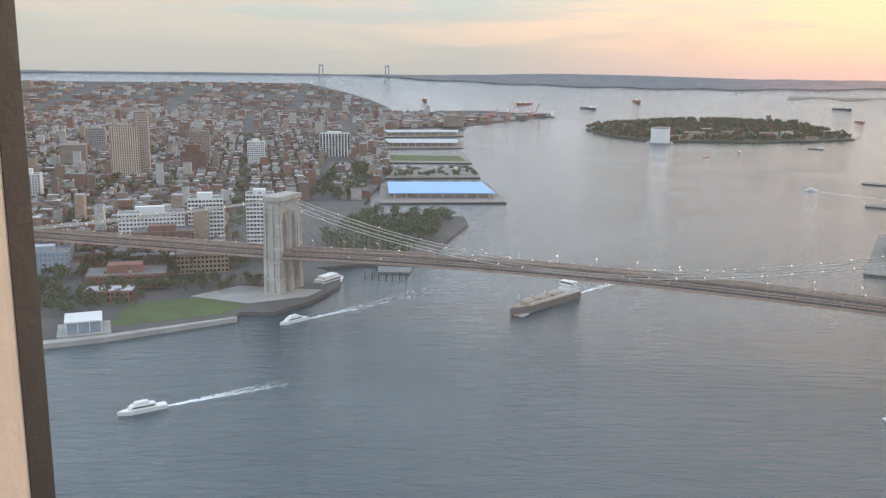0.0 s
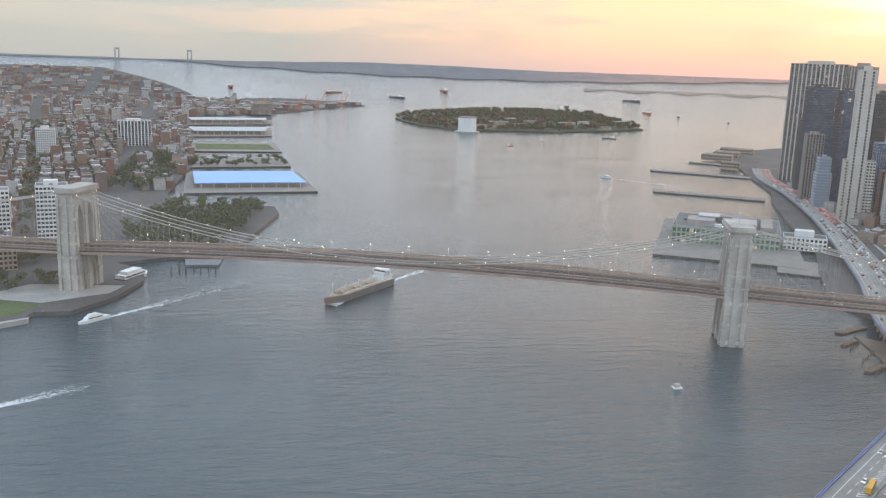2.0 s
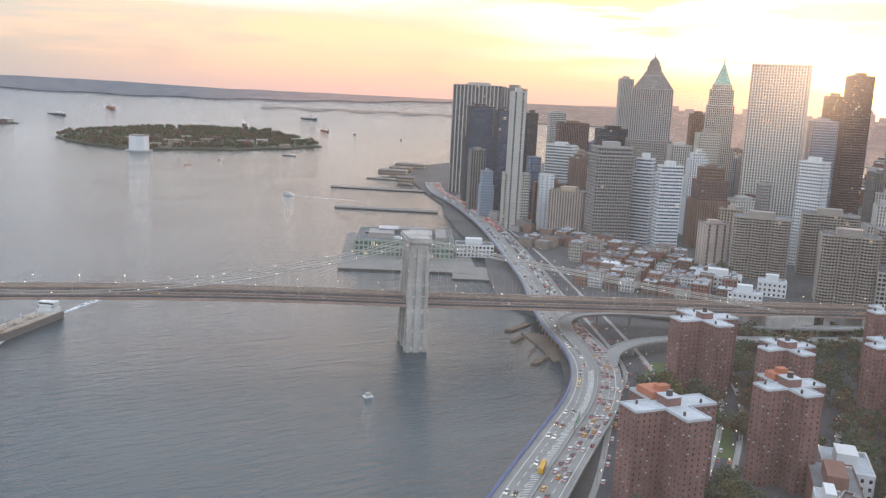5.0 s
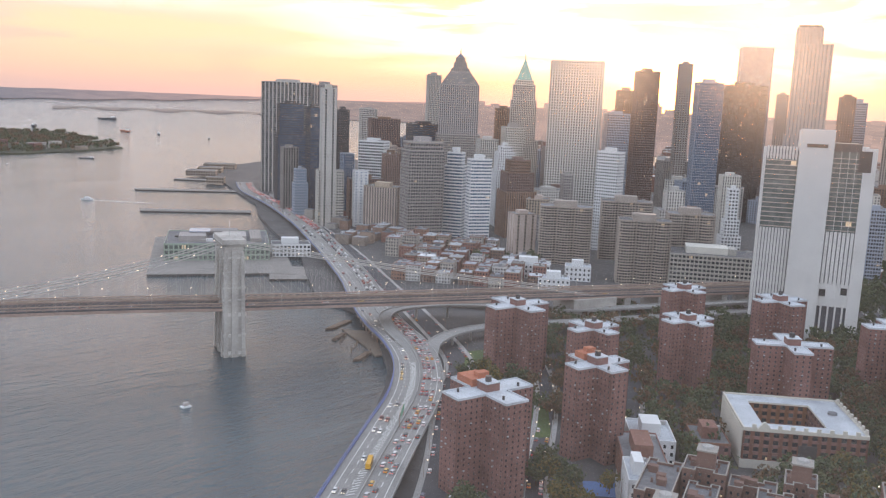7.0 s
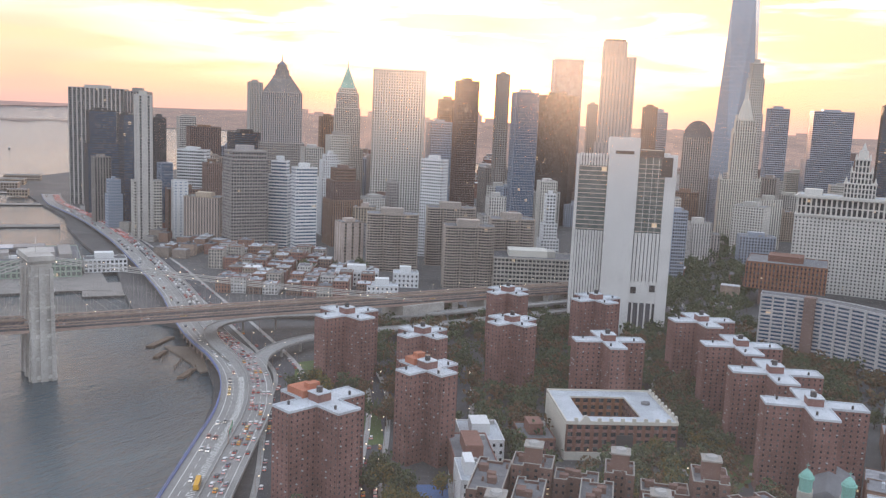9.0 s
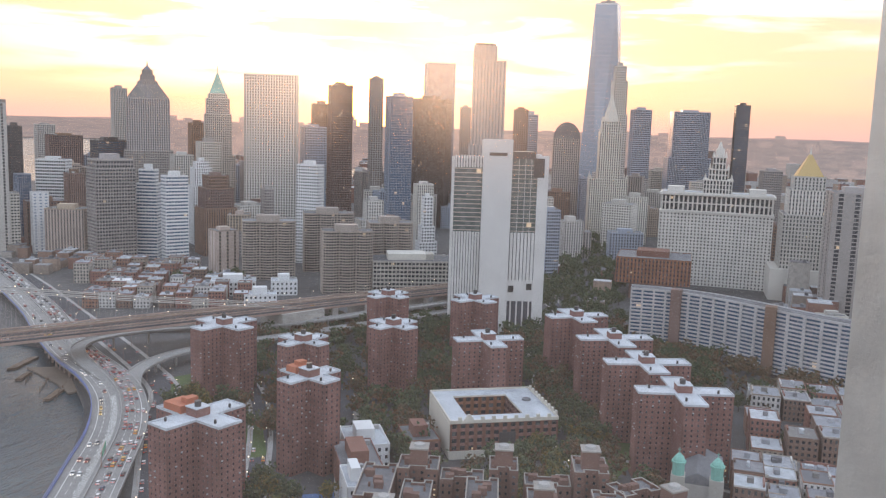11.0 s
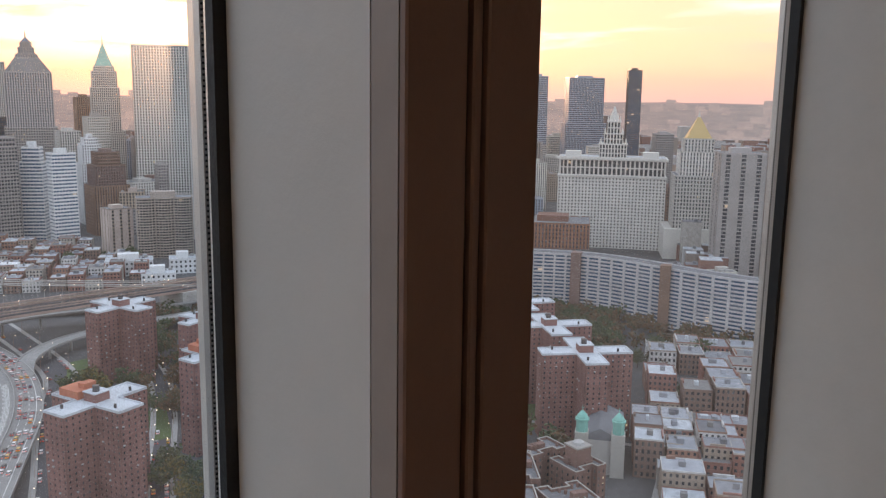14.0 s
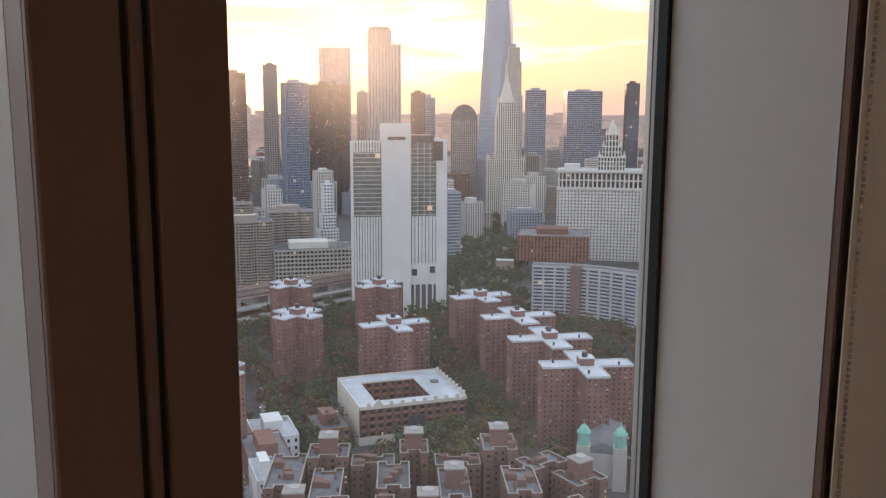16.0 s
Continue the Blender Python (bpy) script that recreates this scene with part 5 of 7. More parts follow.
quarter((560, 628), 15, 19, 9, 6, -56, 3, "old houses by the waterfront")
quarter((640, 728), 16, 20, 7, 4, -56, 5, "old houses by the waterfront", 10, 22)
quarter((360, -18), 16, 21, 6, 2, 8, 8, "low houses with bright roofs")
quarter((395, 40), 15, 18, 8, 3, -82, 9, "low houses with bright roofs", 10, 20)
quarter((470, 40), 17, 22, 7, 3, -80, 12, "low houses with bright roofs", 10, 22)
quarter((560, 50), 18, 22, 6, 2, -80, 13, "low houses with bright roofs", 9, 16)
for x, y, w, d, h, r in ((690, 560, 44, 22, 14, -52), (655, 500, 30, 20, 13, -52), (720, 520, 26, 20, 14, -52), (622, 640, 40, 26, 10, -58)):
    root = thing("warehouse", place(x, y, r), "white painted low warehouse with pale roof", "warehouse", "white warehouses")
    facade(root, rect(w, d), 0, h, FACES["white"], PANES["dark"], 4.5, 4.5, 0.6, 0.5)
    roof_on(root, rect(w, d), h, FACES["white"], WHITE_ROOF)
for x, y, w, d, h, r, cov in ((382, 224, 22, 30, 12, -50, WHITE_ROOF), (352, 210, 20, 44, 14, -50, None), (408, 205, 18, 26, 9, -50, None), (326, 196, 10, 26, 16, -50, WHITE_ROOF)):
    root = thing("school_annex", place(x, y, r), "low pale brick annex with flat roof", "building", "low annexes")
    face = FACES["brick" if cov is None else "white"]
    facade(root, rect(w, d), 0, h, face, PANES["dark"], 4.0, 4.0, 0.6, 0.5)
    roof_on(root, rect(w, d), h, face, cov)
# fill behind the front rows: mid-height blocks
rng = random.Random(77)
for k in range(95):
    az, r = rng.uniform(-84, -35), rng.uniform(1130, 2100)
    if az > -40 and r > 1500:
        continue
    p = bearing(az) * r
    h = rng.uniform(28, 75) + (25 if r > 1500 else 0)
    tower("office_block", rng.choice(("grey mid-height office block among towers", "brown mid-height brick block among towers", "pale mid-height stone block among towers")), p.x, p.y, rng.uniform(26, 48), rng.uniform(22, 36), az + rng.uniform(-30, 30), h, rng.choice(("grey", "brown", "light", "light", "beige", "glass")), "dark", group="mid-height blocks", bay=3.6, pier=0.5, upright=rng.random() < 0.6)


# ---------------- roads, piers, vehicles ----------------
def smooth(pts, n=8):
    """A curve through the points."""
    out, v = [], [Vector(p) for p in pts]
    for i in range(len(v) - 1):
        a, b, c, d = v[max(i - 1, 0)], v[i], v[i + 1], v[min(i + 2, len(v) - 1)]
        for k in range(n):
            t = k / n
            out.append(0.5 * ((2 * b) + (c - a) * t + (2 * a - 5 * b + 4 * c - d) * t * t + (3 * b - a - 3 * c + d) * t ** 3))
    return out + [v[-1]]


def ribbon(pts, wide, thick, lift=0.0, shift=0.0):
    """A road slab along a curve; shift moves it sideways (to the right)."""
    g, rows = Geo(), []
    for i, p in enumerate(pts):
        d = (pts[min(i + 1, len(pts) - 1)] - pts[max(i - 1, 0)])
        r = Vector((d.y, -d.x, 0)).normalized()
        c = p + r * shift + Vector((0, 0, lift))
        rows.append((c - r * wide / 2, c + r * wide / 2))
    for l, r in rows:
        g.v += [tuple(l), tuple(r), (r.x, r.y, r.z - thick), (l.x, l.y, l.z - thick)]
    for i in range(len(rows) - 1):
        a, b = 4 * i, 4 * i + 4
        g.f += [[a, a + 1, b + 1, b], [a + 1, a + 2, b + 2, b + 1], [a + 2, a + 3, b + 3, b + 2], [a + 3, a, b, b + 3]]
    k = len(g.v) - 4
    g.f += [[3, 2, 1, 0], [k, k + 1, k + 2, k + 3]]
    return g


PALE_ROAD = paint("pale concrete roadway", (0.25, 0.24, 0.225), 0.9, 0.16, 6.0)
LINE = paint("road line paint", (0.68, 0.67, 0.62), 0.8, 0.1, 2.0)
BLUE_RAIL = paint("blue painted rail", (0.13, 0.17, 0.36), 0.6, 0.15, 1.0)
spine = smooth([(60, 155, 10), (140, 205, 10), (226, 271, 10), (290, 318, 10), (338, 354, 10), (378, 395, 10), (405, 436, 10), (425, 478, 10), (448, 520, 10), (484, 577, 10), (521, 636, 10), (600, 780, 10), (689, 950, 9), (780, 1150, 7), (852, 1336, 5), (930, 1480, 4.5)])
wide = 31.0
highway = thing("elevated_highway", place(0, 0, 0, 0), "curving elevated riverside highway of pale concrete", "road", kind="structure")
part("road_slab", ribbon(spine, wide, 1.1), PALE_ROAD, highway, "pale concrete deck")
for s, mat in ((-wide / 2 + 0.2, BLUE_RAIL), (wide / 2 - 0.2, CONCRETE), (1.0, CONCRETE)):
    part("barrier", ribbon(spine, 0.45, 1.0, 1.0, s), mat, highway)
part("blue_rail", ribbon(spine[8:60], 0.25, 0.35, 2.3, -wide / 2 + 0.1), BLUE_RAIL, highway, "blue steel hand rail")
rails = Geo()
for p in spine[8:60]:
    rails.box(p.x - 0.1, p.y - 0.1, p.z, p.x + 0.1, p.y + 0.1, p.z + 2.2)
dashes = Geo()
for s in (-11.5, -8.0, -4.6, 4.8, 8.4, 12.0):
    rib = ribbon(spine, 0.28, 0.02, 0.024, s)
    solid_line = s in (-11.5, 12.0)
    for i in range(0, len(spine) - 1, 1):
        a, b = 4 * i, 4 * i + 4
        pa, pb, pc, pd = (Vector(rib.v[q]) for q in (a, a + 1, b + 1, b))
        n = max(1, int((pd - pa).length / 9))
        for k in range(n):
            u0, u1 = k / n, (k + (1.0 if solid_line else 0.45)) / n
            dashes.add([pa.lerp(pd, u0), pb.lerp(pc, u0), pb.lerp(pc, u1), pa.lerp(pd, u1)], [(0, 1, 2, 3)])
part("lane_lines", dashes, LINE, highway, "pale lane lines", kind="stuff")
hatch = Geo()
for i in range(16, 40):
    p, q = spine[i], spine[i + 1]
    d = (q - p).normalized()
    r = Vector((d.y, -d.x, 0))
    for k in range(4):
        c = p.lerp(q, k / 4) + Vector((0, 0, 0.03))
        hatch.add([c - r * 4.2, c - r * 1.2 + d * 2.2, c - r * 1.2 + d * 2.8, c - r * 4.2 + d * 0.6], [(0, 1, 2, 3)])
part("hatching", hatch, LINE, highway, "worn chevron markings", kind="stuff")
for i in range(6, len(spine) - 10, 2):
    p, q = spine[i], spine[i + 1]
    r = Vector(((q - p).y, -(q - p).x, 0)).normalized()
    for s in (-11, 0.5, 12):
        c = p + r * s
        part("column", Geo().drum(c.x, c.y, -3, p.z - 1.1, 0.8, 0.8, 8), STEEL, highway)
# ramps to the bridge
for pts, wd in (([(398, 424, 10.2), (418, 468, 12), (440, 496, 13), (470, 500, 13.5), (510, 478, 14), (568, 414, 15), (625, 375, 17), (720, 325, 18)], 10), ([(392, 398, 10.2), (418, 420, 11), (448, 428, 12), (482, 424, 12), (530, 402, 12), (585, 372, 13), (700, 318, 14)], 11), ([(560, 470, 6), (520, 520, 6), (470, 540, 7), (455, 520, 9.9)], 8)):
    c = smooth(pts)
    ramp = tagged(ribbon(c, wd, 1.0).ob("road_ramp", PALE_ROAD), "curved concrete ramp between highway and bridge", "road", kind="structure")
    for s in (-wd / 2 + 0.2, wd / 2 - 0.2):
        part("barrier", ribbon(c, 0.4, 0.9, 0.9, s), CONCRETE, ramp)
    for i in range(5, len(c), 5):
        part("column", Geo().drum(c[i].x, c[i].y, 2.5, c[i].z - 0.9, 0.9, 0.9, 8), CONCRETE, ramp)
# streets on the ground
STREETS = (([(120, 150, 3.05), (262, 258, 3.05), (330, 318, 3.05), (372, 356, 3.05), (420, 398, 3.05), (470, 480, 3.05), (540, 610, 3.05), (640, 800, 3.05), (760, 1060, 3.05)], 15), ([(290, 225, 3.07), (330, 255, 3.07), (380, 290, 3.07), (430, 330, 3.07), (470, 372, 3.07)], 8), ([(300, 175, 3.09), (335, 203, 3.09), (380, 232, 3.09), (425, 262, 3.09), (520, 320, 3.09)], 9), ([(400, 120, 3.06), (500, 175, 3.06), (640, 235, 3.06), (760, 300, 3.06), (860, 330, 3.06)], 11), ([(640, 235, 3.11), (690, 190, 3.11), (780, 240, 3.11), (900, 300, 3.11), (1200, 380, 3.11)], 12), ([(330, 20, 3.08), (420, 20, 3.08), (560, 10, 3.08), (700, -20, 3.08)], 10), ([(420, -60, 3.10), (440, 40, 3.10), (455, 100, 3.10)], 9))
for pts, wd in STREETS:
    c = smooth(pts)
    tagged(ribbon(c, wd, 0.1).ob("road", ASPHALT), "grey asphalt street between blocks", "road", kind="structure")
    for s in (-wd / 2 - 1.6, wd / 2 + 1.6):
        tagged(ribbon(c, 3.0, 0.25, 0.13, s).ob("pavement", CONCRETE), "pale concrete pavement beside the street", "pavement", kind="structure")
for pts in ([(308, 300), (345, 330), (395, 300), (360, 270)], [(395, 370), (440, 410), (480, 395), (440, 350)], [(500, 300), (560, 290), (570, 240), (510, 235)], [(400, 140), (470, 130), (480, 90), (420, 100)], [(600, 210), (660, 200), (640, 130), (590, 140)]):
    slab("lawn", GRASS, pts, 2.9, 3.12, "dull green lawn between towers", "lawn")
# yards: parking and play court
slab("play_court", paint("blue court paint", (0.10, 0.17, 0.33), 0.8, 0.2, 3.0), [(316, 216), (328, 226), (338, 214), (326, 204)], 3.0, 3.14, "blue painted play court", "play court", kind="thing")
slab("play_court", RUST, [(302, 206), (313, 214), (322, 203), (311, 195)], 3.0, 3.14, "terracotta painted play court", "play court", kind="thing")
slab("beach", SAND, [(386, 446), (396, 468), (404, 492), (412, 516), (424, 500), (422, 470), (404, 444)], -1, 1.0, "small sandy river beach", "beach")
for pts in ([(402, 524), (430, 535), (434, 531), (406, 520)], [(368, 448), (388, 458), (390, 454), (371, 445)], [(388, 498), (404, 506), (405, 503), (390, 495)]):
    slab("jetty", WOOD, pts, -2, 1.5, "broken dark timber jetty", "jetty", kind="thing")
for k in range(14):
    a, b = 372 + (k % 5) * 5 + (k // 5) * 9, 442 + (k // 5) * 24 + (k % 5) * 4
    tagged(Geo().drum(a, b, -2, 1.8 + (k % 3) * 0.7, 0.5, 0.4, 6).ob("pile", WOOD), "old dark timber pile in the river", "pile", "piles by the beach")

slab("parking_court", ASPHALT, [(340, 168), (372, 148), (388, 172), (356, 194)], 2.95, 3.06, "small asphalt parking court", "parking", kind="structure")

# street lamps on the ground
lamp_pole = Geo().drum(0, 0, 0, 8.5, 0.12, 0.08, 6).slant((0, 0, 8.5), (1.6, 0, 8.9), 0.12, 0.12).mesh("pole", STEEL)
count = 0
for pts, wd in STREETS[:6]:
    c = smooth(pts, 6)
    for i in range(1, len(c) - 1, 2):
        d = (c[i + 1] - c[i]).normalized()
        for s in (-1, 1):
            if count < 110:
                p = c[i] + Vector((d.y, -d.x, 0)) * (s * (wd / 2 + 1.0))
                root = thing("street_lamp", pose(p.x, p.y, 3.0, 0, 0, math.degrees(math.atan2(d.y, d.x)) + 90 * s), "tall steel street lamp with warm light", "street lamp", "street lamps in the city")
                part("pole", lamp_pole, None, root)
                part("lamp_head", ball, None, root).location = (1.6, 0, 8.9)
                count += 1

# overhead sign
gantry = thing("road_sign", place(300, 324, 40, 10), "green overhead highway sign on a steel gantry", "road sign")
part("post", Geo().drum(-8, 0, 0, 7, 0.25, 0.2, 8), STEEL, gantry)
part("post", Geo().drum(8, 0, 0, 7, 0.25, 0.2, 8), STEEL, gantry)
part("beam", Geo().box(-8.2, -0.3, 6.4, 8.2, 0.3, 7.0), STEEL, gantry)
part("panel", Geo().box(-6.5, -0.5, 4.6, 6.5, -0.35, 7.6), paint("sign green", (0.02, 0.30, 0.16), 0.5, 0.08, 2.0), gantry, "green sign panel")
for z in (5.4, 6.6):
    part("text_bar", Geo().box(-5, -0.52, z, 4, -0.505, z + 0.35), LINE, gantry)

# vehicles
CAR_PAINT = palette("car paint", [(0.55, 0.55, 0.56), (0.05, 0.05, 0.055), (0.72, 0.72, 0.71), (0.28, 0.29, 0.31), (0.10, 0.10, 0.11), (0.08, 0.10, 0.16), (0.6, 0.6, 0.6), (0.26, 0.05, 0.04), (0.75, 0.75, 0.74), (0.16, 0.16, 0.17), (0.60, 0.36, 0.06)], 0.3, "object", 40.0)
TYRE = paint("tyre rubber", (0.02, 0.02, 0.02), 0.8, 0.1, 0.3)
TAIL = lamp_paint("tail lamp", (1.0, 0.10, 0.04), 0.8)
HEADLAMP = lamp_paint("head lamp", (1.0, 0.9, 0.72), 3.0)


def make_car():
    root = thing("car", place(0, 0, 0, -60), "parked or queuing car with glossy paint", "car", "cars on the roads")
    part("body", Geo().prism([(-2.2, -0.9), (2.2, -0.9), (2.3, 0), (2.2, 0.9), (-2.2, 0.9), (-2.3, 0)], 0.3, 0.95, [(-2.1, -0.85), (2.05, -0.85), (2.15, 0), (2.05, 0.85), (-2.1, 0.85), (-2.2, 0)]).prism([(-1.28, -0.68), (0.38, -0.68), (0.38, 0.68), (-1.28, 0.68)], 1.4, 1.46), CAR_PAINT, root)
    part("cabin", Geo().prism([(-1.7, -0.82), (1.0, -0.82), (1.0, 0.82), (-1.7, 0.82)], 0.95, 1.4, [(-1.3, -0.68), (0.4, -0.68), (0.4, 0.68), (-1.3, 0.68)]), PANES["dark"], root)
    tyre = Geo()
    ring = [(0.34 * math.cos(math.pi * i / 4), 0.34 * math.sin(math.pi * i / 4)) for i in range(8)]
    tyre.add([(x, -0.12, z) for x, z in ring] + [(x, 0.12, z) for x, z in ring], [tuple(range(8)), tuple(range(15, 7, -1))] + [(i, i + 8, (i + 1) % 8 + 8, (i + 1) % 8) for i in range(8)])
    me = tyre.mesh("wheel", TYRE)
    for x in (-1.4, 1.4):
        for y in (-0.8, 0.8):
            part("wheel", me, None, root).location = (x, y, 0.34)
    for y in (-0.6, 0.6):
        part("tail_light", Geo().box(-2.34, y - 0.25, 0.65, -2.2, y + 0.25, 0.9), TAIL, root)
        part("headlight", Geo().box(2.12, y - 0.2, 0.6, 2.26, y + 0.2, 0.8), HEADLAMP, root)
    return root


car = make_car()
spots = []
rng = random.Random(4)
for i in range(8, len(spine) - 6):
    for s, back, odds in ((-10, 0, 0.20), (-6.4, 0, 0.24), (4, 1, 0.72), (7, 1, 0.8), (10.3, 1, 0.74), (13.2, 1, 0.45)):
        p, q = spine[i], spine[i + 1]
        n = max(1, int((q - p).length / 7))
        for k in range(n):
            if rng.random() > odds or len(spots) > 170:
                continue
            d = (q - p).normalized()
            c = p.lerp(q, (k + rng.uniform(0.1, 0.6)) / n) + Vector((d.y, -d.x, 0)) * (s + rng.uniform(-0.3, 0.3))
            spots.append((c.x, c.y, p.z + 0.02, math.degrees(math.atan2(d.y, d.x)) + (0 if back else 180)))
for pts, wd in STREETS[:3]:
    c = smooth([p for p in pts], 9)
    for i in range(len(c) - 1):
        d = (c[i + 1] - c[i]).normalized()
        for s in (-wd / 2 + 1.2, wd / 2 - 1.2):
            if rng.random() < 0.6 and len(spots) < 262:
                p = c[i] + Vector((d.y, -d.x, 0)) * s
                spots.append((p.x, p.y, p.z + 0.01, math.degrees(math.atan2(d.y, d.x))))
for k in range(18):
    p = Vector((347, 170)).lerp(Vector((371, 155)), (k % 6) / 5) + Vector((6, 9)) * (k // 6)
    spots.append((p.x, p.y, 3.07, 58 + (180 if k % 3 else 0)))
for x in range(-200, 1050, 26):
    for y in (-8.5, 8.5):
        if rng.random() < 0.4:
            p = BRIDGE @ Vector((x, y + bend(x), deck_z(x) + 0.62))
            spots.append((p.x, p.y, p.z, math.degrees(math.atan2(AXIS.y, AXIS.x)) + (0 if y < 0 else 180)))
first = True
for x, y, z, r in spots:
    m = pose(x, y, z, 0, 0, r)
    if first:
        car.matrix_world, first = m, False
    else:
        copy_thing(car, m)
# traffic too far off to tell apart
bodies, lamps = Geo(), Geo()
for i in range(70, len(spine) - 2):
    p, q = spine[i], spine[i + 1]
    d = (q - p).normalized()
    n = max(1, int((q - p).length / 8))
    for s, odds in ((-9, 0.3), (-5.5, 0.3), (4, 0.8), (7.5, 0.85), (11, 0.8)):
        for k in range(n):
            if rng.random() < odds:
                c = p.lerp(q, (k + 0.4) / n) + Vector((d.y, -d.x, 0)) * s + Vector((0, 0, 0.1))
                bodies.slant(c + Vector((0, 0, 0.7)), c + d * 4.4 + Vector((0, 0, 0.7)), 1.8, 1.3)
                if s > 0 and p.y > 900:
                    lamps.slant(c - d * 0.15 + Vector((0, 0, 0.8)), c - d * 0.02 + Vector((0, 0, 0.8)), 1.6, 0.45)
far_cars = tagged(bodies.ob("distant_traffic", palette("far car paint", [(0.5, 0.5, 0.5), (0.06, 0.06, 0.065), (0.65, 0.65, 0.64), (0.25, 0.26, 0.28), (0.25, 0.05, 0.04)], 0.35)), "queue of distant cars on the highway", "cars", kind="stuff")
part("tail_lights", lamps, TAIL, far_cars, "glowing red tail lights", kind="stuff")
bus = thing("school_bus", pose(251, 292, 10.02, 0, 0, 222), "yellow school bus on the highway", "bus")
part("body", Geo().prism(rect(11, 2.5), 0.6, 3.0, rect(10.8, 2.2)), paint("bus yellow", (0.62, 0.33, 0.03), 0.5, 0.1, 2.0), bus)
part("window_band", Geo().box(-4.8, -1.27, 1.75, 4.8, 1.27, 2.45), PANES["dark"], bus)
for x in (-3.4, 3.6):
    for y in (-1.1, 1.1):
        part("wheel", Geo().box(x - 0.45, y - 0.15, 0, x + 0.45, y + 0.15, 0.9), TYRE, bus)

# ---------------- piers on the near bank ----------------
PLANK = paint("pier decking", (0.23, 0.21, 0.19), 0.9, 0.2, 3.0)
DARK_PILE = paint("pier edge timber", (0.06, 0.055, 0.05), 0.9, 0.2, 2.0)


def pier(pts, top=2.2, label="long timber pier with dark edge"):
    o = slab("pier", PLANK, pts, top - 0.5, top, label, "pier", "thing")
    a = inset(pts if sum(pts[i - 1][0] * p[1] - p[0] * pts[i - 1][1] for i, p in enumerate(pts)) > 0 else pts[::-1], 0.1)
    part("pier_piles", Geo().prism(a, -3, top - 0.5), DARK_PILE, o)
    return o


pier([(382, 779), (479, 722), (500, 700), (585, 850), (491, 976)], 2.6, "broad pier carrying a market hall")
pier([(467, 698), (518, 664), (546, 721), (501, 749)])
pier([(581, 1201), (710, 1109), (722, 1130), (592, 1224)])
pier([(698, 1459), (836, 1354), (846, 1378), (708, 1484)])
pier([(845, 1600), (910, 1532), (925, 1550), (860, 1618)])
hall = thing("market_hall", place(498, 845, -31, 2.6), "green glazed pier pavilion with roof terrace", "pavilion")
pale_green = paint("pale green cladding", (0.27, 0.34, 0.27), 0.5, 0.12, 4.0)
facade(hall, rect(108, 92), 0, 17, pale_green, PANES["green"], 6.0, 5.0, 0.3, 0.3, depth=1.0)
roof_on(hall, rect(108, 92), 17, pale_green, plant=False)
for x0, y0, x1, y1, h in ((-40, -30, -12, 0, 6), (5, -25, 30, 10, 5), (-20, 12, 22, 34, 5), (34, -34, 46, 30, 4)):
    part("roof_pavilion", Geo().box(x0, y0, 17.4, x1, y1, 17.4 + h), FACES["grey"], hall)
rr = random.Random(61)
for k in range(14):
    px, py = rr.uniform(-48, 44), rr.uniform(-38, 38)
    part("roof_unit", Geo().box(px, py, 17.4, px + rr.uniform(3, 9), py + rr.uniform(3, 7), 17.4 + rr.uniform(1.5, 3.5)), (FACES["dark"], FACES["white"], CONCRETE)[k % 3], hall)
part("stage_canopy", Geo().box(-30, -8, 24, -8, 16, 25), FACES["glass"], hall)
for x in (-50, -30, -10, 10, 30, 50):
    part("mast", Geo().drum(x, -44, 17, 26, 0.2, 0.15, 6), CABLE, hall)
shed = thing("pier_house", place(556, 790, -31), "white two-storey ferry house beside the pier", "building")
facade(shed, rect(42, 24), 0, 13, FACES["white"], PANES["dark"], 4.3, 4.0, 0.4, 0.4)
roof_on(shed, rect(42, 24), 13, FACES["white"], ROOFING)
for x, y, w, d in ((930, 1640, 60, 30), (985, 1700, 50, 34), (1050, 1770, 70, 30), (880, 1500, 34, 20)):
    root = thing("terminal_shed", place(x, y, -40), "low brown ferry terminal with lit edge", "building", "terminal sheds")
    facade(root, rect(w, d), 0, 11, FACES["beige"], PANES["bronze"], 5.0, 5.0, 0.4, 0.4)
    roof_on(root, rect(w, d), 11, FACES["beige"], ROOFING, plant=False)


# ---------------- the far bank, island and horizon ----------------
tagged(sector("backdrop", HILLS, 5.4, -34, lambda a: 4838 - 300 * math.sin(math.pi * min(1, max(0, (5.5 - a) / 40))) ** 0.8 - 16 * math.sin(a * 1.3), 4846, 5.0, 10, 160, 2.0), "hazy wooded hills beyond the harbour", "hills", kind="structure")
g = Geo()
n = 220
for i in range(n + 1):
    az = 34 - 146 * i / n
    r = 4835.0
    p = bearing(az) * r
    lift = 3 + 8 * (0.5 + noise.noise((az * 0.10, 1, 2))) + 3 * noise.noise((az * 0.5, 4, 2))
    if -20 < az < 2:
        lift += 14 * math.sin(math.pi * (az + 20) / 22) ** 2
    g.v += [(p.x, p.y, 90.0), (p.x, p.y, far_level(r) + lift)]
for i in range(n):
    g.f.append([2 * i, 2 * i + 1, 2 * i + 3, 2 * i + 2])
tagged(g.ob("backdrop", HILLS), "low ridge in painted blue haze along the horizon", "hills", kind="structure")
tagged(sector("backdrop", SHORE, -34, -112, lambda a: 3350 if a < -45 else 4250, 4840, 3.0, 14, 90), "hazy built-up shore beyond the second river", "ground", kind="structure")
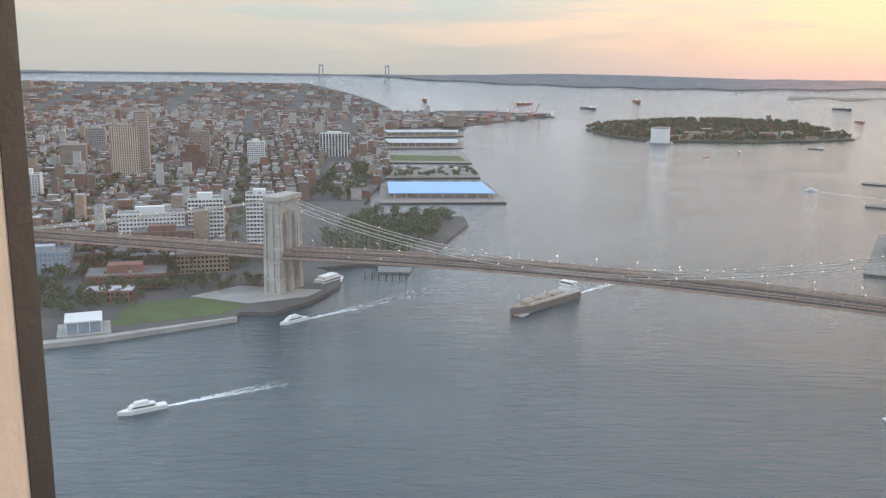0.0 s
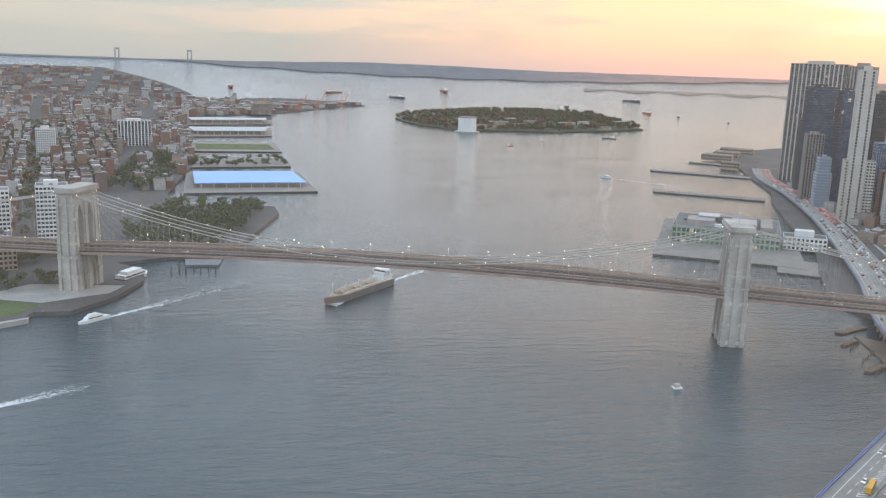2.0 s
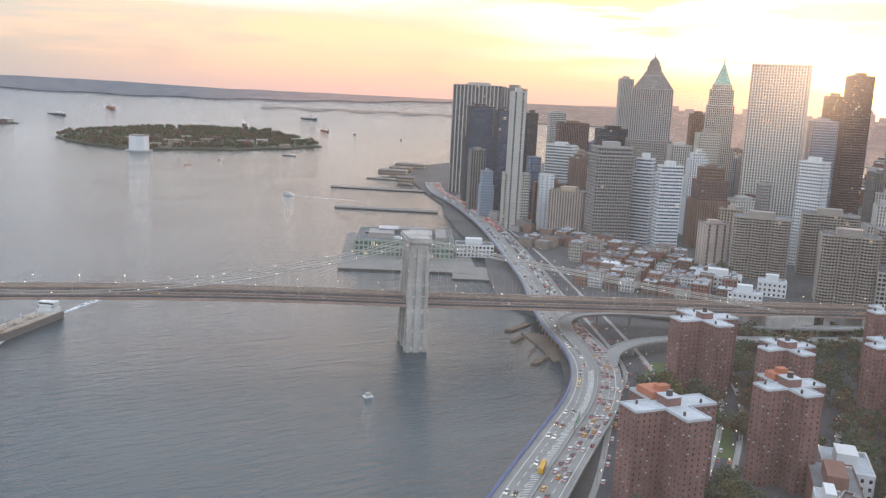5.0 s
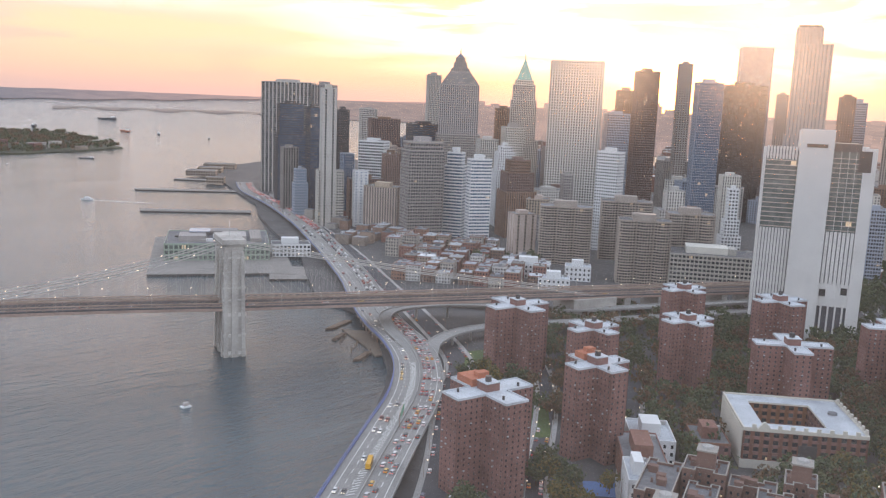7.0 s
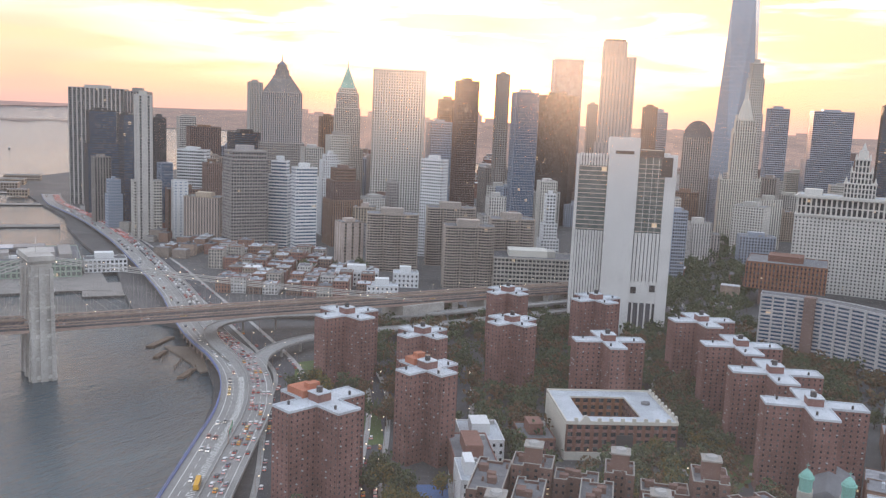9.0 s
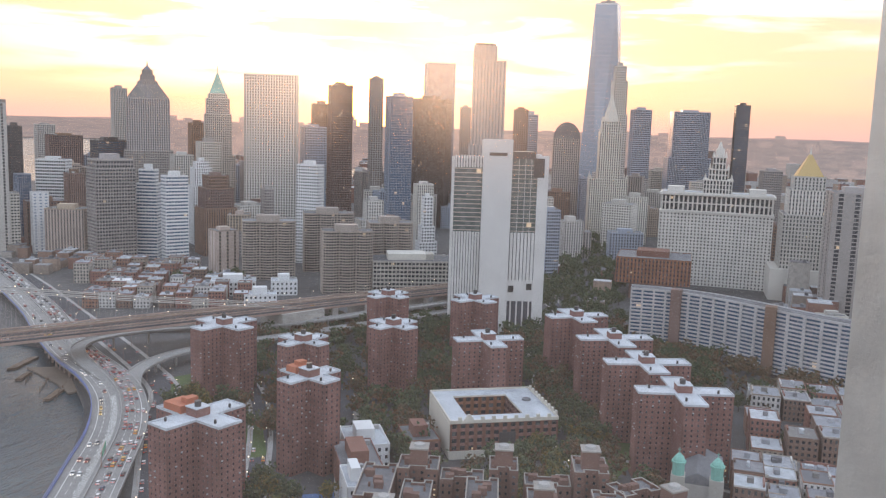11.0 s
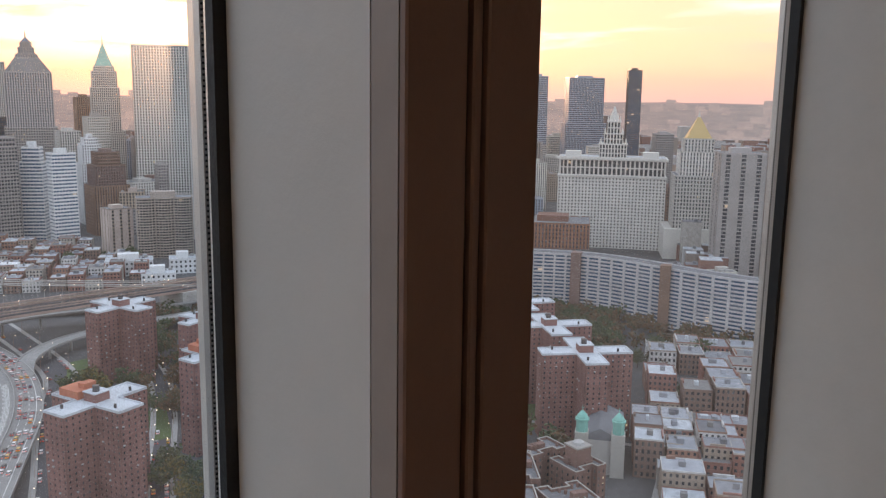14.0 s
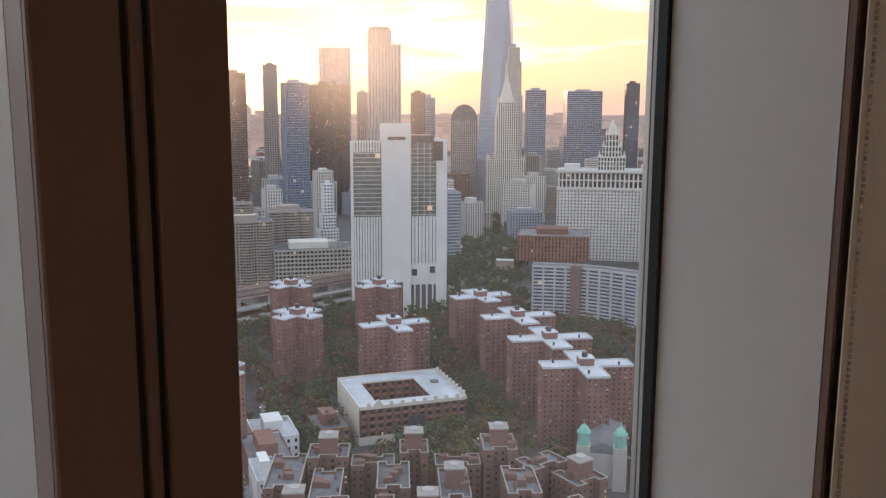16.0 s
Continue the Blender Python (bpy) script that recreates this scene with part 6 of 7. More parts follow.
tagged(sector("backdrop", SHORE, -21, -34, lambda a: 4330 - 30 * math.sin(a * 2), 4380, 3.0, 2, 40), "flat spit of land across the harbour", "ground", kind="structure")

FABRIC_WALL = palette("far bank walls", [(0.20, 0.10, 0.075), (0.24, 0.15, 0.11), (0.40, 0.37, 0.33), (0.17, 0.12, 0.10), (0.27, 0.22, 0.18), (0.44, 0.43, 0.41), (0.23, 0.12, 0.09), (0.34, 0.25, 0.19)])
FABRIC_ROOF = palette("far bank roofs", [(0.20, 0.20, 0.21), (0.13, 0.13, 0.14), (0.36, 0.37, 0.38), (0.17, 0.16, 0.16), (0.25, 0.24, 0.24), (0.11, 0.11, 0.115), (0.50, 0.51, 0.52)])


def inside_poly(x, y, poly):
    hit = False
    for i in range(len(poly)):
        (x0, y0), (x1, y1) = poly[i - 1], poly[i]
        if (y0 > y) != (y1 > y) and x < (x1 - x0) * (y - y0) / (y1 - y0) + x0:
            hit = not hit
    return hit


def fabric(name, label, test, step, rot, seed, low, high, extent, keep=0.88, side=0.82, far=False):
    """Blocks of terraced houses laid out on a street grid, walls and roofs."""
    rng = random.Random(seed)
    walls, roofs = Geo(), Geo()
    c, s = math.cos(radians(rot)), math.sin(radians(rot))
    x0, x1, y0, y1 = extent
    reach = int(max(x1 - x0, y1 - y0) / step)
    cx, cy = (x0 + x1) / 2, (y0 + y1) / 2
    for i in range(-reach, reach):
        for j in range(-reach, reach):
            if j % 4 == 0 or i % 11 == 0 or rng.random() > keep:
                continue
            u, v = (i + rng.uniform(-0.1, 0.1)) * step, (j + rng.uniform(-0.1, 0.1)) * step
            x, y = cx + u * c - v * s, cy + u * s + v * c
            if not (x0 < x < x1 and y0 < y < y1) or not test(x, y):
                continue
            r = math.hypot(x, y)
            z = far_level(r) + 3
            w, d = step * side * rng.uniform(0.55, 1.05), step * side * rng.uniform(0.55, 1.05)
            h = rng.uniform(low, high) * (1.0 if rng.random() < 0.94 else rng.uniform(1.5, 2.8))
            poly = [(x + (a * c - b * s), y + (a * s + b * c)) for a, b in rect(w, d)]
            walls.prism(poly, z - 2, z + h)
            roofs.prism(inset(poly, 0.35), z + h + 0.01, z + h + 0.5)
            if rng.random() < 0.5:
                k = rng.uniform(-0.25, 0.25)
                roofs.prism([(x + w * k + a, y + d * k + b) for a, b in rect(4, 3.4)], z + h, z + h + 3)
    o = tagged(walls.ob(name, HAZY_BLOCKS if far else FABRIC_WALL), label, "houses", kind="stuff")
    part("roofs", roofs, HAZY_BLOCKS if far else FABRIC_ROOF, o, kind="stuff")


def on_far_bank(x, y):
    r, a = math.hypot(x, y), math.degrees(math.atan2(-x, y))
    if r > 3590 or not inside_poly(x, y, brooklyn):
        return False
    if y < 700 or (x > -215 and y < 1180) or (r < 800 and x > -330):
        return False
    if abs((x + 160) - (y - 1000) * -0.085) < 18:
        return False
    return a < 42


def port_land(x, y):
    r, a = math.hypot(x, y), math.degrees(math.atan2(-x, y))
    edge = 4540 if a > 9 else 3600 + 930 * (max(0.0, a - 3.6) / 5.6) ** 0.6
    return 3590 < r < edge - 30 and 3.8 < a < 42


fabric("terraced_houses", "dense brick terraces with flat roofs on the far bank", on_far_bank, 17.0, 12, 21, 8, 15, (-1900, 60, 700, 2300))
fabric("terraced_houses", "dense low houses in the hazy distance", on_far_bank, 27.0, 12, 22, 8, 17, (-2600, 60, 2300, 3600), 0.8)
fabric("warehouses", "low port sheds and warehouses in the distance", lambda x, y: port_land(x, y), 44.0, 5, 23, 5, 15, (-3200, 0, 2400, 4600), 0.7)
fabric("warehouses", "red and grey port sheds on the headland", lambda x, y: inside_poly(x, y, brooklyn) and y > 2700 and x > -160 and math.hypot(x, y) < 3590, 42.0, 25, 24, 6, 14, (-160, 480, 2700, 3620), 0.75)
fabric("distant_blocks", "hazy city blocks beyond the towers", lambda x, y: 1900 < math.hypot(x, y) < 3200 and -98 < math.degrees(math.atan2(-x, y)) < -44, 44.0, 30, 25, 16, 48, (1000, 3200, -500, 2300), 0.85)
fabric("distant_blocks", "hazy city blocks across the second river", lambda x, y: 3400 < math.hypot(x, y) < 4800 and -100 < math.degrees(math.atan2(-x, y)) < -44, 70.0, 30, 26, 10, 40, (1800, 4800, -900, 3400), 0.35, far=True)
fabric("distant_blocks", "mixed mid-rise blocks north of the civic centre", lambda x, y: 1090 < math.hypot(x, y) < 1900 and -100 < math.degrees(math.atan2(-x, y)) < -84, 30.0, 8, 27, 14, 36, (1000, 1950, -350, 220), 0.85)
fabric("distant_blocks", "small blocks behind the curved slab", lambda x, y: 760 < math.hypot(x, y) < 1000 and -96 < math.degrees(math.atan2(-x, y)) < -86, 24.0, 8, 28, 10, 24, (740, 1010, -110, 90), 0.85)

shore_block = [(650, 820), (712, 945), (800, 1130), (850, 1270), (930, 1240), (860, 980), (770, 800), (700, 740)]
fabric("low_blocks", "low brick and pale blocks at the feet of the towers", lambda x, y: inside_poly(x, y, shore_block), 21.0, 28, 29, 6, 15, (600, 980, 700, 1320), 0.85)
fabric("low_blocks", "low civic buildings and kiosks among trees", lambda x, y: inside_poly(x, y, [(790, 200), (900, 345), (1010, 380), (1160, 300), (1000, 225)]), 34.0, 12, 30, 5, 13, (760, 1180, 180, 400), 0.45, 0.6)

# named buildings of the far bank
FB = dict(category="building", group="larger buildings on the far bank")
tower("office_block", "white gridded office block by the bridge", -240, 862, 34, 22, 14, 49, "white", "dark", floor=4.0, bay=3.4, pier=0.25, band=0.45, upright=False, **FB)
tower("office_block", "white gridded office block beside its twin", -184, 855, 27, 24, 10, 55, "white", "dark", floor=4.0, bay=3.4, pier=0.25, band=0.45, upright=False, **FB)
tower("office_block", "long white office wing with ribbon windows", -290, 848, 62, 20, 18, 36, "white", "dark", floor=4.0, upright=False, band=0.5, **FB)
tower("brick_warehouse", "red brick warehouse below the bridge deck", -268, 815, 56, 24, 16, 24, "brick", "dark", pier=0.6, band=0.5, **FB)
tower("residential_tower", "beige stone apartment tower with stepped crown in evening light", -502, 1372, 44, 34, 10, 88, "beige", "dark", setbacks=((84, 0.55, 0.7),), bay=3.4, pier=0.55, **FB)
tower("residential_tower", "slim beige tower catching the low sun", -478, 1375, 20, 20, 12, 108, "beige", "dark", bay=3.4, pier=0.55, **FB)
tower("brick_block", "red brick apartment tower", -422, 1455, 40, 26, 12, 50, "brick", "dark", setbacks=((38, 0.6, 0.7),), **FB)
tower("brick_block", "pale tower in evening light", -455, 1610, 36, 24, 12, 62, "beige", "dark", **FB)
tower("office_block", "dark ribbed courthouse slab with pale frame", -230, 1800, 62, 30, 8, 47, "white", "dark", bay=6.0, pier=0.28, band=0.12, **FB)
tower("residential_tower", "white apartment slab above terraces", -340, 1560, 30, 20, 10, 48, "white", "dark", upright=False, **FB)
tower("brick_block", "orange brick apartment block", -560, 1100, 40, 24, 14, 26, "brick", "dark", **FB)
tower("residential_tower", "pale apartment block with many windows", -560, 1160, 34, 22, 14, 34, "white", "dark", **FB)
tower("brick_block", "tan apartment block among terraces", -640, 1500, 40, 26, 14, 44, "beige", "dark", **FB)
tower("brick_block", "grey mid-rise at the hill", -720, 1800, 36, 30, 14, 52, "grey", "dark", **FB)
tower("brick_block", "orange warehouse by the port", 20, 2830, 60, 40, 10, 34, "beige", "dark", **FB)
tower("glass_block", "glass and steel block by the shore park", -345, 735, 40, 26, 16, 20, "glass", "pale", **FB)
tower("brick_warehouse", "roofless brick warehouse in the shore park", -262, 700, 62, 34, 16, 11, "brick", "dark", pier=0.55, **FB)
tower("brick_warehouse", "tan low brick block by the bridge pier", -215, 755, 44, 24, 16, 16, "beige", "dark", **FB)
tower("market_shed", "low shed with pale flat roof", -258, 652, 36, 20, 10, 8, "brick", "dark", cover=WHITE_ROOF, plant=False, **FB)

slab("lawn", GRASS, [(-232, 580), (-160, 615), (-150, 640), (-190, 662), (-240, 640)], 2.9, 3.1, "green shore park lawn", "lawn")
slab("pavement", CONCRETE, [(-200, 664), (-150, 645), (-108, 668), (-100, 690), (-170, 700)], 2.9, 3.12, "pale park plaza", "pavement")
slab("seawall", CONCRETE, [(-262, 536), (-226, 553), (-150, 604), (-150, 608), (-228, 560), (-262, 545)], -3, 3.4, "pale stone sea wall", "seawall")
carousel = thing("carousel_pavilion", place(-246, 572, 22), "glass carousel pavilion with white frame", "pavilion")
part("plinth", Geo().box(-17, -16, -2, 17, 16, 0.6), CONCRETE, carousel)
part("glass_box", Geo().box(-10.5, -10.5, 0.6, 10.5, 10.5, 8.2), PANES["pale"], carousel)
part("roof", Geo().box(-12, -12, 8.2, 12, 12, 9.2), FACES["white"], carousel)
for x in (-11, -3.7, 3.7, 11):
    for y in (-11, 11):
        part("post", Geo().box(x - 0.25, y - 0.25, 0.6, x + 0.25, y + 0.25, 8.2), FACES["white"], carousel)
part("lit_ring", Geo().drum(0, 0, 2, 4, 7, 7, 20), lamp_paint("carousel glow", (1.0, 0.75, 0.4), 0.8), carousel, "softly lit carousel")

# finger piers with sheds and courts
BLUE_ROOF = paint("pale blue shed roof", (0.24, 0.44, 0.78), 0.55, 0.10, 4.0)
for pts, cover, sh in (([(-92, 1171), (83, 1193), (66, 1400), (-104, 1380)], BLUE_ROOF, 6), ([(-110, 1450), (58, 1475), (52, 1600), (-112, 1580)], None, 0), ([(-120, 1700), (50, 1708), (38, 1880), (-138, 1880)], GRASS, 0), ([(-148, 2010), (38, 2050), (42, 2230), (-170, 2200)], WHITE_ROOF, 8), ([(-178, 2345), (46, 2420), (48, 2560), (-195, 2500)], WHITE_ROOF, 9)):
    pier(pts, 2.6, "long pier on the far bank")
    c = Vector((sum(p[0] for p in pts) / 4, sum(p[1] for p in pts) / 4))
    inner = [(c.x + (x - c.x) * 0.86, c.y + (y - c.y) * 0.6) for x, y in pts]
    if sh:
        root = thing("pier_shed", place(0, 0, 0, 2.6), "long open pier shed with bright roof", "shed", "pier sheds")
        part("roof", Geo().prism(inner, sh, sh + 1.2), cover, root)
        for k in range(9):
            for e in (0, 2):
                p = Vector(inner[e]).lerp(Vector(inner[(e + 1) % 4]), (k + 0.5) / 9)
                part("post", Geo().box(p.x - 0.6, p.y - 0.6, 0, p.x + 0.6, p.y + 0.6, sh), FACES["white"], root)
        part("rear_wall", Geo().prism(inset([(c.x + (x - c.x) * 0.8, c.y + (y - c.y) * 0.5) for x, y in pts], 0), 0, sh - 1), FACES["beige"], root)
    elif cover:
        slab("lawn", cover, inner, 2.6, 2.8, "green pier lawn", "lawn")
slab("pier_court", paint("wet pier boards", (0.16, 0.17, 0.18), 0.7, 0.2, 4.0), [(-60, 762), (-32, 760), (-30, 782), (-62, 786)], -1, 2.0, "small dark ferry landing", "pier", "thing")
for k in range(7):
    tagged(Geo().drum(-70 + k * 6, 742 + (k % 2) * 5, -3, 5, 0.7, 0.6, 6).ob("pile", DARK_PILE), "dark ferry slip pile", "pile", "ferry slip piles")

# wooded island
isle = [(440, 2640), (462, 2502), (540, 2315), (650, 2325), (809, 2310), (1000, 2385), (1150, 2480), (1190, 2700), (1280, 3250), (1060, 3400), (800, 3300), (560, 3020), (440, 2800)]
slab("ground", FOREST, isle, -3, 3.5, "low wooded island in the harbour", "island")
vent = thing("vent_tower", place(556, 2292, 14, 0), "white octagonal ventilation building off the island", "building")
part("body", Geo().drum(0, 0, -2, 38, 26, 25, 8), FACES["white"], vent)
part("louvres", Geo().drum(0, 0, 38, 41, 23, 23, 8), FACES["grey"], vent)
part("footing", Geo().drum(0, 0, -2, 3, 34, 34, 12), CONCRETE, vent)
rng = random.Random(31)
for k in range(26):
    x, y = rng.uniform(560, 1150), rng.uniform(2340, 2640)
    if inside_poly(x, y, isle):
        tower("barracks", "old brick island building", x, y, rng.uniform(24, 50), 14, rng.uniform(0, 60), rng.uniform(10, 20), rng.choice(("brick", "beige", "light")), "dark", plant=False, category="building", group="island buildings")
# port cranes
for x, y in ((150, 3080), (215, 3150), (320, 3330)):
    crane = thing("port_crane", place(x, y, 30), "tall orange-red container crane", "crane", "port cranes")
    crane.scale = (0.62, 0.62, 0.62)
    red = paint("crane red", (0.46, 0.17, 0.11), 0.6, 0.12, 3.0)
    for sx in (-9, 9):
        for sy in (-8, 8):
            part("leg", Geo().slant((sx, sy, 0), (sx * 0.8, sy, 42), 2.2, 2.2, (1, 0, 0)), red, crane)
    part("girder", Geo().box(-40, -8, 40, 26, 8, 44), red, crane)
    part("boom", Geo().slant((26, 0, 43), (52, 0, 88), 3, 3), red, crane)
    part("mast", Geo().slant((0, 0, 42), (4, 0, 76), 2.4, 2.4, (1, 0, 0)), red, crane)
# the far strait bridge, two towers in haze
for az in (8.1, 3.9):
    p = bearing(az) * 4800
    t = thing("bridge_pylon", place(p.x, p.y, az, far_level(4800)), "hazy grey suspension bridge pylon on the horizon", "bridge tower", "far bridge pylons")
    for sx in (-9, 9):
        part("leg", Geo().box(sx - 3, -3, 0, sx + 3, 3, 62), HILLS, t)
    part("portal", Geo().box(-12, -3, 52, 12, 3, 60), HILLS, t)


# ---------------- trees ----------------
LEAF = {k: palette(k, c, 0.9, "island", 2.0) for k, c in (
    ("green leaves", [(0.065, 0.09, 0.036), (0.085, 0.105, 0.042), (0.05, 0.07, 0.03), (0.105, 0.11, 0.046)]),
    ("yellowing leaves", [(0.16, 0.125, 0.03), (0.11, 0.105, 0.03), (0.20, 0.14, 0.035), (0.08, 0.085, 0.028)]),
    ("russet leaves", [(0.15, 0.09, 0.045), (0.11, 0.08, 0.04), (0.17, 0.10, 0.045), (0.09, 0.085, 0.04)]))}
BARK = paint("bark", (0.09, 0.07, 0.055), 0.95, 0.25, 0.5)


def leafy(rng, h, spread, n, size):
    """A crown of many small leaf clumps, gathered round limbs, with gaps."""
    g = Geo()
    knots = [(rng.uniform(-0.6, 0.6) * spread, rng.uniform(-0.6, 0.6) * spread, h * rng.uniform(0.45, 0.92)) for _ in range(11)]
    for _ in range(n):
        k = rng.choice(knots)
        p = Vector(k) + Vector((rng.gauss(0, 1), rng.gauss(0, 1), rng.gauss(0, 0.75))) * spread * 0.24
        d = Vector((rng.gauss(0, 1), rng.gauss(0, 1), rng.gauss(0, 1) + 0.4)).normalized()
        a = d.orthogonal().normalized() * size * rng.uniform(0.6, 1.3)
        b = d.cross(a).normalized() * size * rng.uniform(0.5, 1.1)
        g.add([p - a, p - b, p + a * 1.1, p + b, p + d * size * 0.5], [(0, 1, 4), (1, 2, 4), (2, 3, 4), (3, 0, 4)])
    return g, knots


def make_tree(kind, seed, h):
    rng = random.Random(seed)
    root = thing("tree", place(0, 0, 0, -80), "street tree with " + kind, "tree", "trees between the blocks")
    crown, knots = leafy(rng, h, h * 0.5, 340, 0.85)
    t = Geo().drum(0, 0, 0, h * 0.5, 0.35, 0.2, 7)
    for k in knots[:6]:
        t.slant((0, 0, h * 0.35), k, 0.16, 0.16)
    part("trunk", t, BARK, root)
    part("crown", crown, LEAF[kind], root, kind)
    return root


MODELS = [make_tree(k, s, h) for k, s, h in (("green leaves", 1, 12), ("green leaves", 2, 15), ("yellowing leaves", 3, 12), ("russet leaves", 4, 13), ("russet leaves", 5, 10))]
fresh = set(range(len(MODELS)))
rng = random.Random(9)


def plant(x, y, k, z=3.0):
    m = pose(x, y, z, 0, 0, rng.uniform(0, 360))
    if k in fresh:
        fresh.discard(k)
        MODELS[k].matrix_world = m
    else:
        s = rng.uniform(0.8, 1.25)
        copy_thing(MODELS[k], m).scale = (s, s, s)


blocked = [(290, 255), (360, 244), (432, 358), (424, 292), (490, 267), (574, 318), (488, 199), (598, 256), (584, 172), (534, 132), (487, 101), (441, 72)]
GROVES = (((306, 216), 14, 12, (2, 2, 0)), ((312, 232), 14, 8, (0, 2)), ((262, 240), 12, 6, (0, 1)), ((395, 345), 26, 12, (0, 2, 2)), ((455, 330), 30, 16, (3, 0)), ((530, 300), 34, 30, (3, 1, 0)), ((535, 235), 34, 34, (3, 3, 1)), ((610, 205), 34, 40, (1, 1, 3)), ((560, 195), 28, 24, (1, 3)), ((372, 143), 13, 26, (2, 0, 2)), ((392, 126), 12, 14, (0, 2)), ((424, 140), 12, 12, (2, 0, 2)), ((452, 118), 14, 12, (2, 0)), ((500, 150), 24, 18, (1, 3)), ((640, 160), 34, 30, (1, 0)), ((645, 300), 34, 24, (1, 3)), ((500, 20), 22, 16, (0, 2)), ((600, 90), 40, 34, (1, 1, 3)), ((640, 360), 40, 20, (3, 1)), ((700, 200), 30, 22, (1, 0)), ((800, 250), 60, 40, (1, 0)), ((390, 280), 24, 10, (3, 0)), ((700, 620), 40, 16, (1, 3)), ((600, -20), 40, 20, (1, 0)), ((900, 330), 50, 24, (1, 0)))
for (cx, cy), spread, n, kinds in GROVES:
    for _ in range(round(n * 0.58)):
        x, y = cx + rng.gauss(0, spread * 0.6), cy + rng.gauss(0, spread * 0.6)
        if any(math.hypot(x - a, y - b) < 23 for a, b in blocked) or abs(x - 443) + abs(y - 177) < 44:
            continue
        plant(x, y, rng.choice(kinds))


def wood(name, label, spots, h, n, size, kind):
    """Far woods: many clumps joined."""
    g, rr = Geo(), random.Random(len(spots))
    for x, y, z in spots:
        c, _ = leafy(rr, h * rr.uniform(0.7, 1.2), h * 0.5, n, size)
        g.add([(px + x, py + y, pz + z) for px, py, pz in c.v], c.f)
    tagged(g.ob(name, LEAF[kind]), label, "trees", kind="stuff")


def scatter(poly, n, seed, z=3.0):
    rr, out = random.Random(seed), []
    xs, ys = [p[0] for p in poly], [p[1] for p in poly]
    while len(out) < n:
        x, y = rr.uniform(min(xs), max(xs)), rr.uniform(min(ys), max(ys))
        if inside_poly(x, y, poly):
            out.append((x, y, z))
    return out


def among_towers(n, seed, lo, hi, z=3.0):
    rr, out = random.Random(seed), []
    while len(out) < n:
        x, y = rr.uniform(380, 760), rr.uniform(60, 420)
        if not lo < math.hypot(x, y) < hi or y < 0.12 * x or y > 0.80 * x:
            continue
        if any(math.hypot(x - a, y - b) < 20 for a, b in blocked) or abs(x - 443) + abs(y - 177) < 46 or abs(x - 702) + abs(y - 284) < 62:
            continue
        if any(min((Vector((x, y, q[2])) - Vector(q)).length for q in smooth(pts, 4)) < wd * 0.8 for pts, wd in STREETS[:4]):
            continue
        out.append((x, y, z))
    return out


wood("park_trees", "dull green trees between the brick towers", among_towers(280, 51, 400, 760), 13, 80, 1.25, "green leaves")
wood("park_trees", "russet autumn trees between the brick towers", among_towers(320, 52, 400, 760), 12, 80, 1.25, "russet leaves")
wood("park_trees", "dense dark green park trees by the shore", scatter([(-105, 800), (-40, 800), (5, 1010), (5, 1055), (-90, 1075), (-130, 900)], 150, 1), 14, 46, 1.6, "green leaves")
wood("park_trees", "dense green trees behind the piers", scatter([(-190, 1180), (-118, 1180), (-125, 1560), (-200, 1560)], 110, 2), 15, 40, 1.8, "green leaves")
wood("park_trees", "shrubs and trees of the shore park", scatter([(-330, 600), (-262, 600), (-200, 668), (-140, 690), (-150, 720), (-330, 680)], 90, 3), 10, 46, 1.3, "green leaves")
wood("park_trees", "trees along the shore road of the far bank", scatter([(-420, 640), (-340, 640), (-230, 740), (-160, 760), (-150, 830), (-420, 800)], 110, 15), 12, 50, 1.5, "green leaves")
wood("park_trees", "trees on the planted pier", scatter([(-105, 1455), (50, 1480), (46, 1590), (-106, 1575)], 60, 4, 2.6), 9, 36, 1.4, "green leaves")
wood("island_woods", "autumn woods on the island", scatter(isle, 620, 5, 3.5), 14, 26, 3.2, "russet leaves")
wood("island_woods", "green woods on the island", scatter(isle, 380, 6, 3.5), 16, 26, 3.2, "green leaves")
wood("street_trees", "street trees among the far terraces", [p for p in scatter([(-1200, 800), (-220, 800), (-220, 2300), (-1500, 2300)], 1300, 7) if on_far_bank(p[0], p[1])], 14, 22, 2.2, "green leaves")
wood("street_trees", "turning street trees among the far terraces", [p for p in scatter([(-1200, 760), (-200, 760), (-220, 2000), (-1300, 2000)], 900, 8) if on_far_bank(p[0], p[1])], 13, 22, 2.2, "russet leaves")

wood("park_trees", "dark trees of the civic park", scatter([(1130, 290), (1330, 320), (1340, 430), (1150, 410)], 90, 12), 16, 40, 1.8, "green leaves")
wood("park_trees", "dark trees between the civic buildings", scatter([(770, 205), (890, 350), (1010, 380), (1150, 300), (960, 225)], 190, 16), 14, 50, 1.6, "green leaves")
wood("park_trees", "russet trees below the curved slab", scatter([(600, 60), (640, 170), (760, 200), (720, 60), (680, -60), (620, -60)], 130, 17), 13, 60, 1.3, "russet leaves")
wood("park_trees", "dark trees along the ramps", scatter([(640, 330), (760, 360), (800, 330), (760, 200), (690, 205)], 60, 13), 13, 60, 1.3, "green leaves")

# ---------------- boats ----------------
HULL = paint("white hull", (0.72, 0.72, 0.71), 0.4, 0.06, 2.0)
DARK_HULL = paint("dark hull", (0.10, 0.10, 0.11), 0.5, 0.15, 3.0)
DECKING = paint("ship deck", (0.46, 0.36, 0.27), 0.8, 0.2, 2.0)
FOAM = paint("foam", (0.75, 0.78, 0.80), 0.9, 0.2, 3.0)


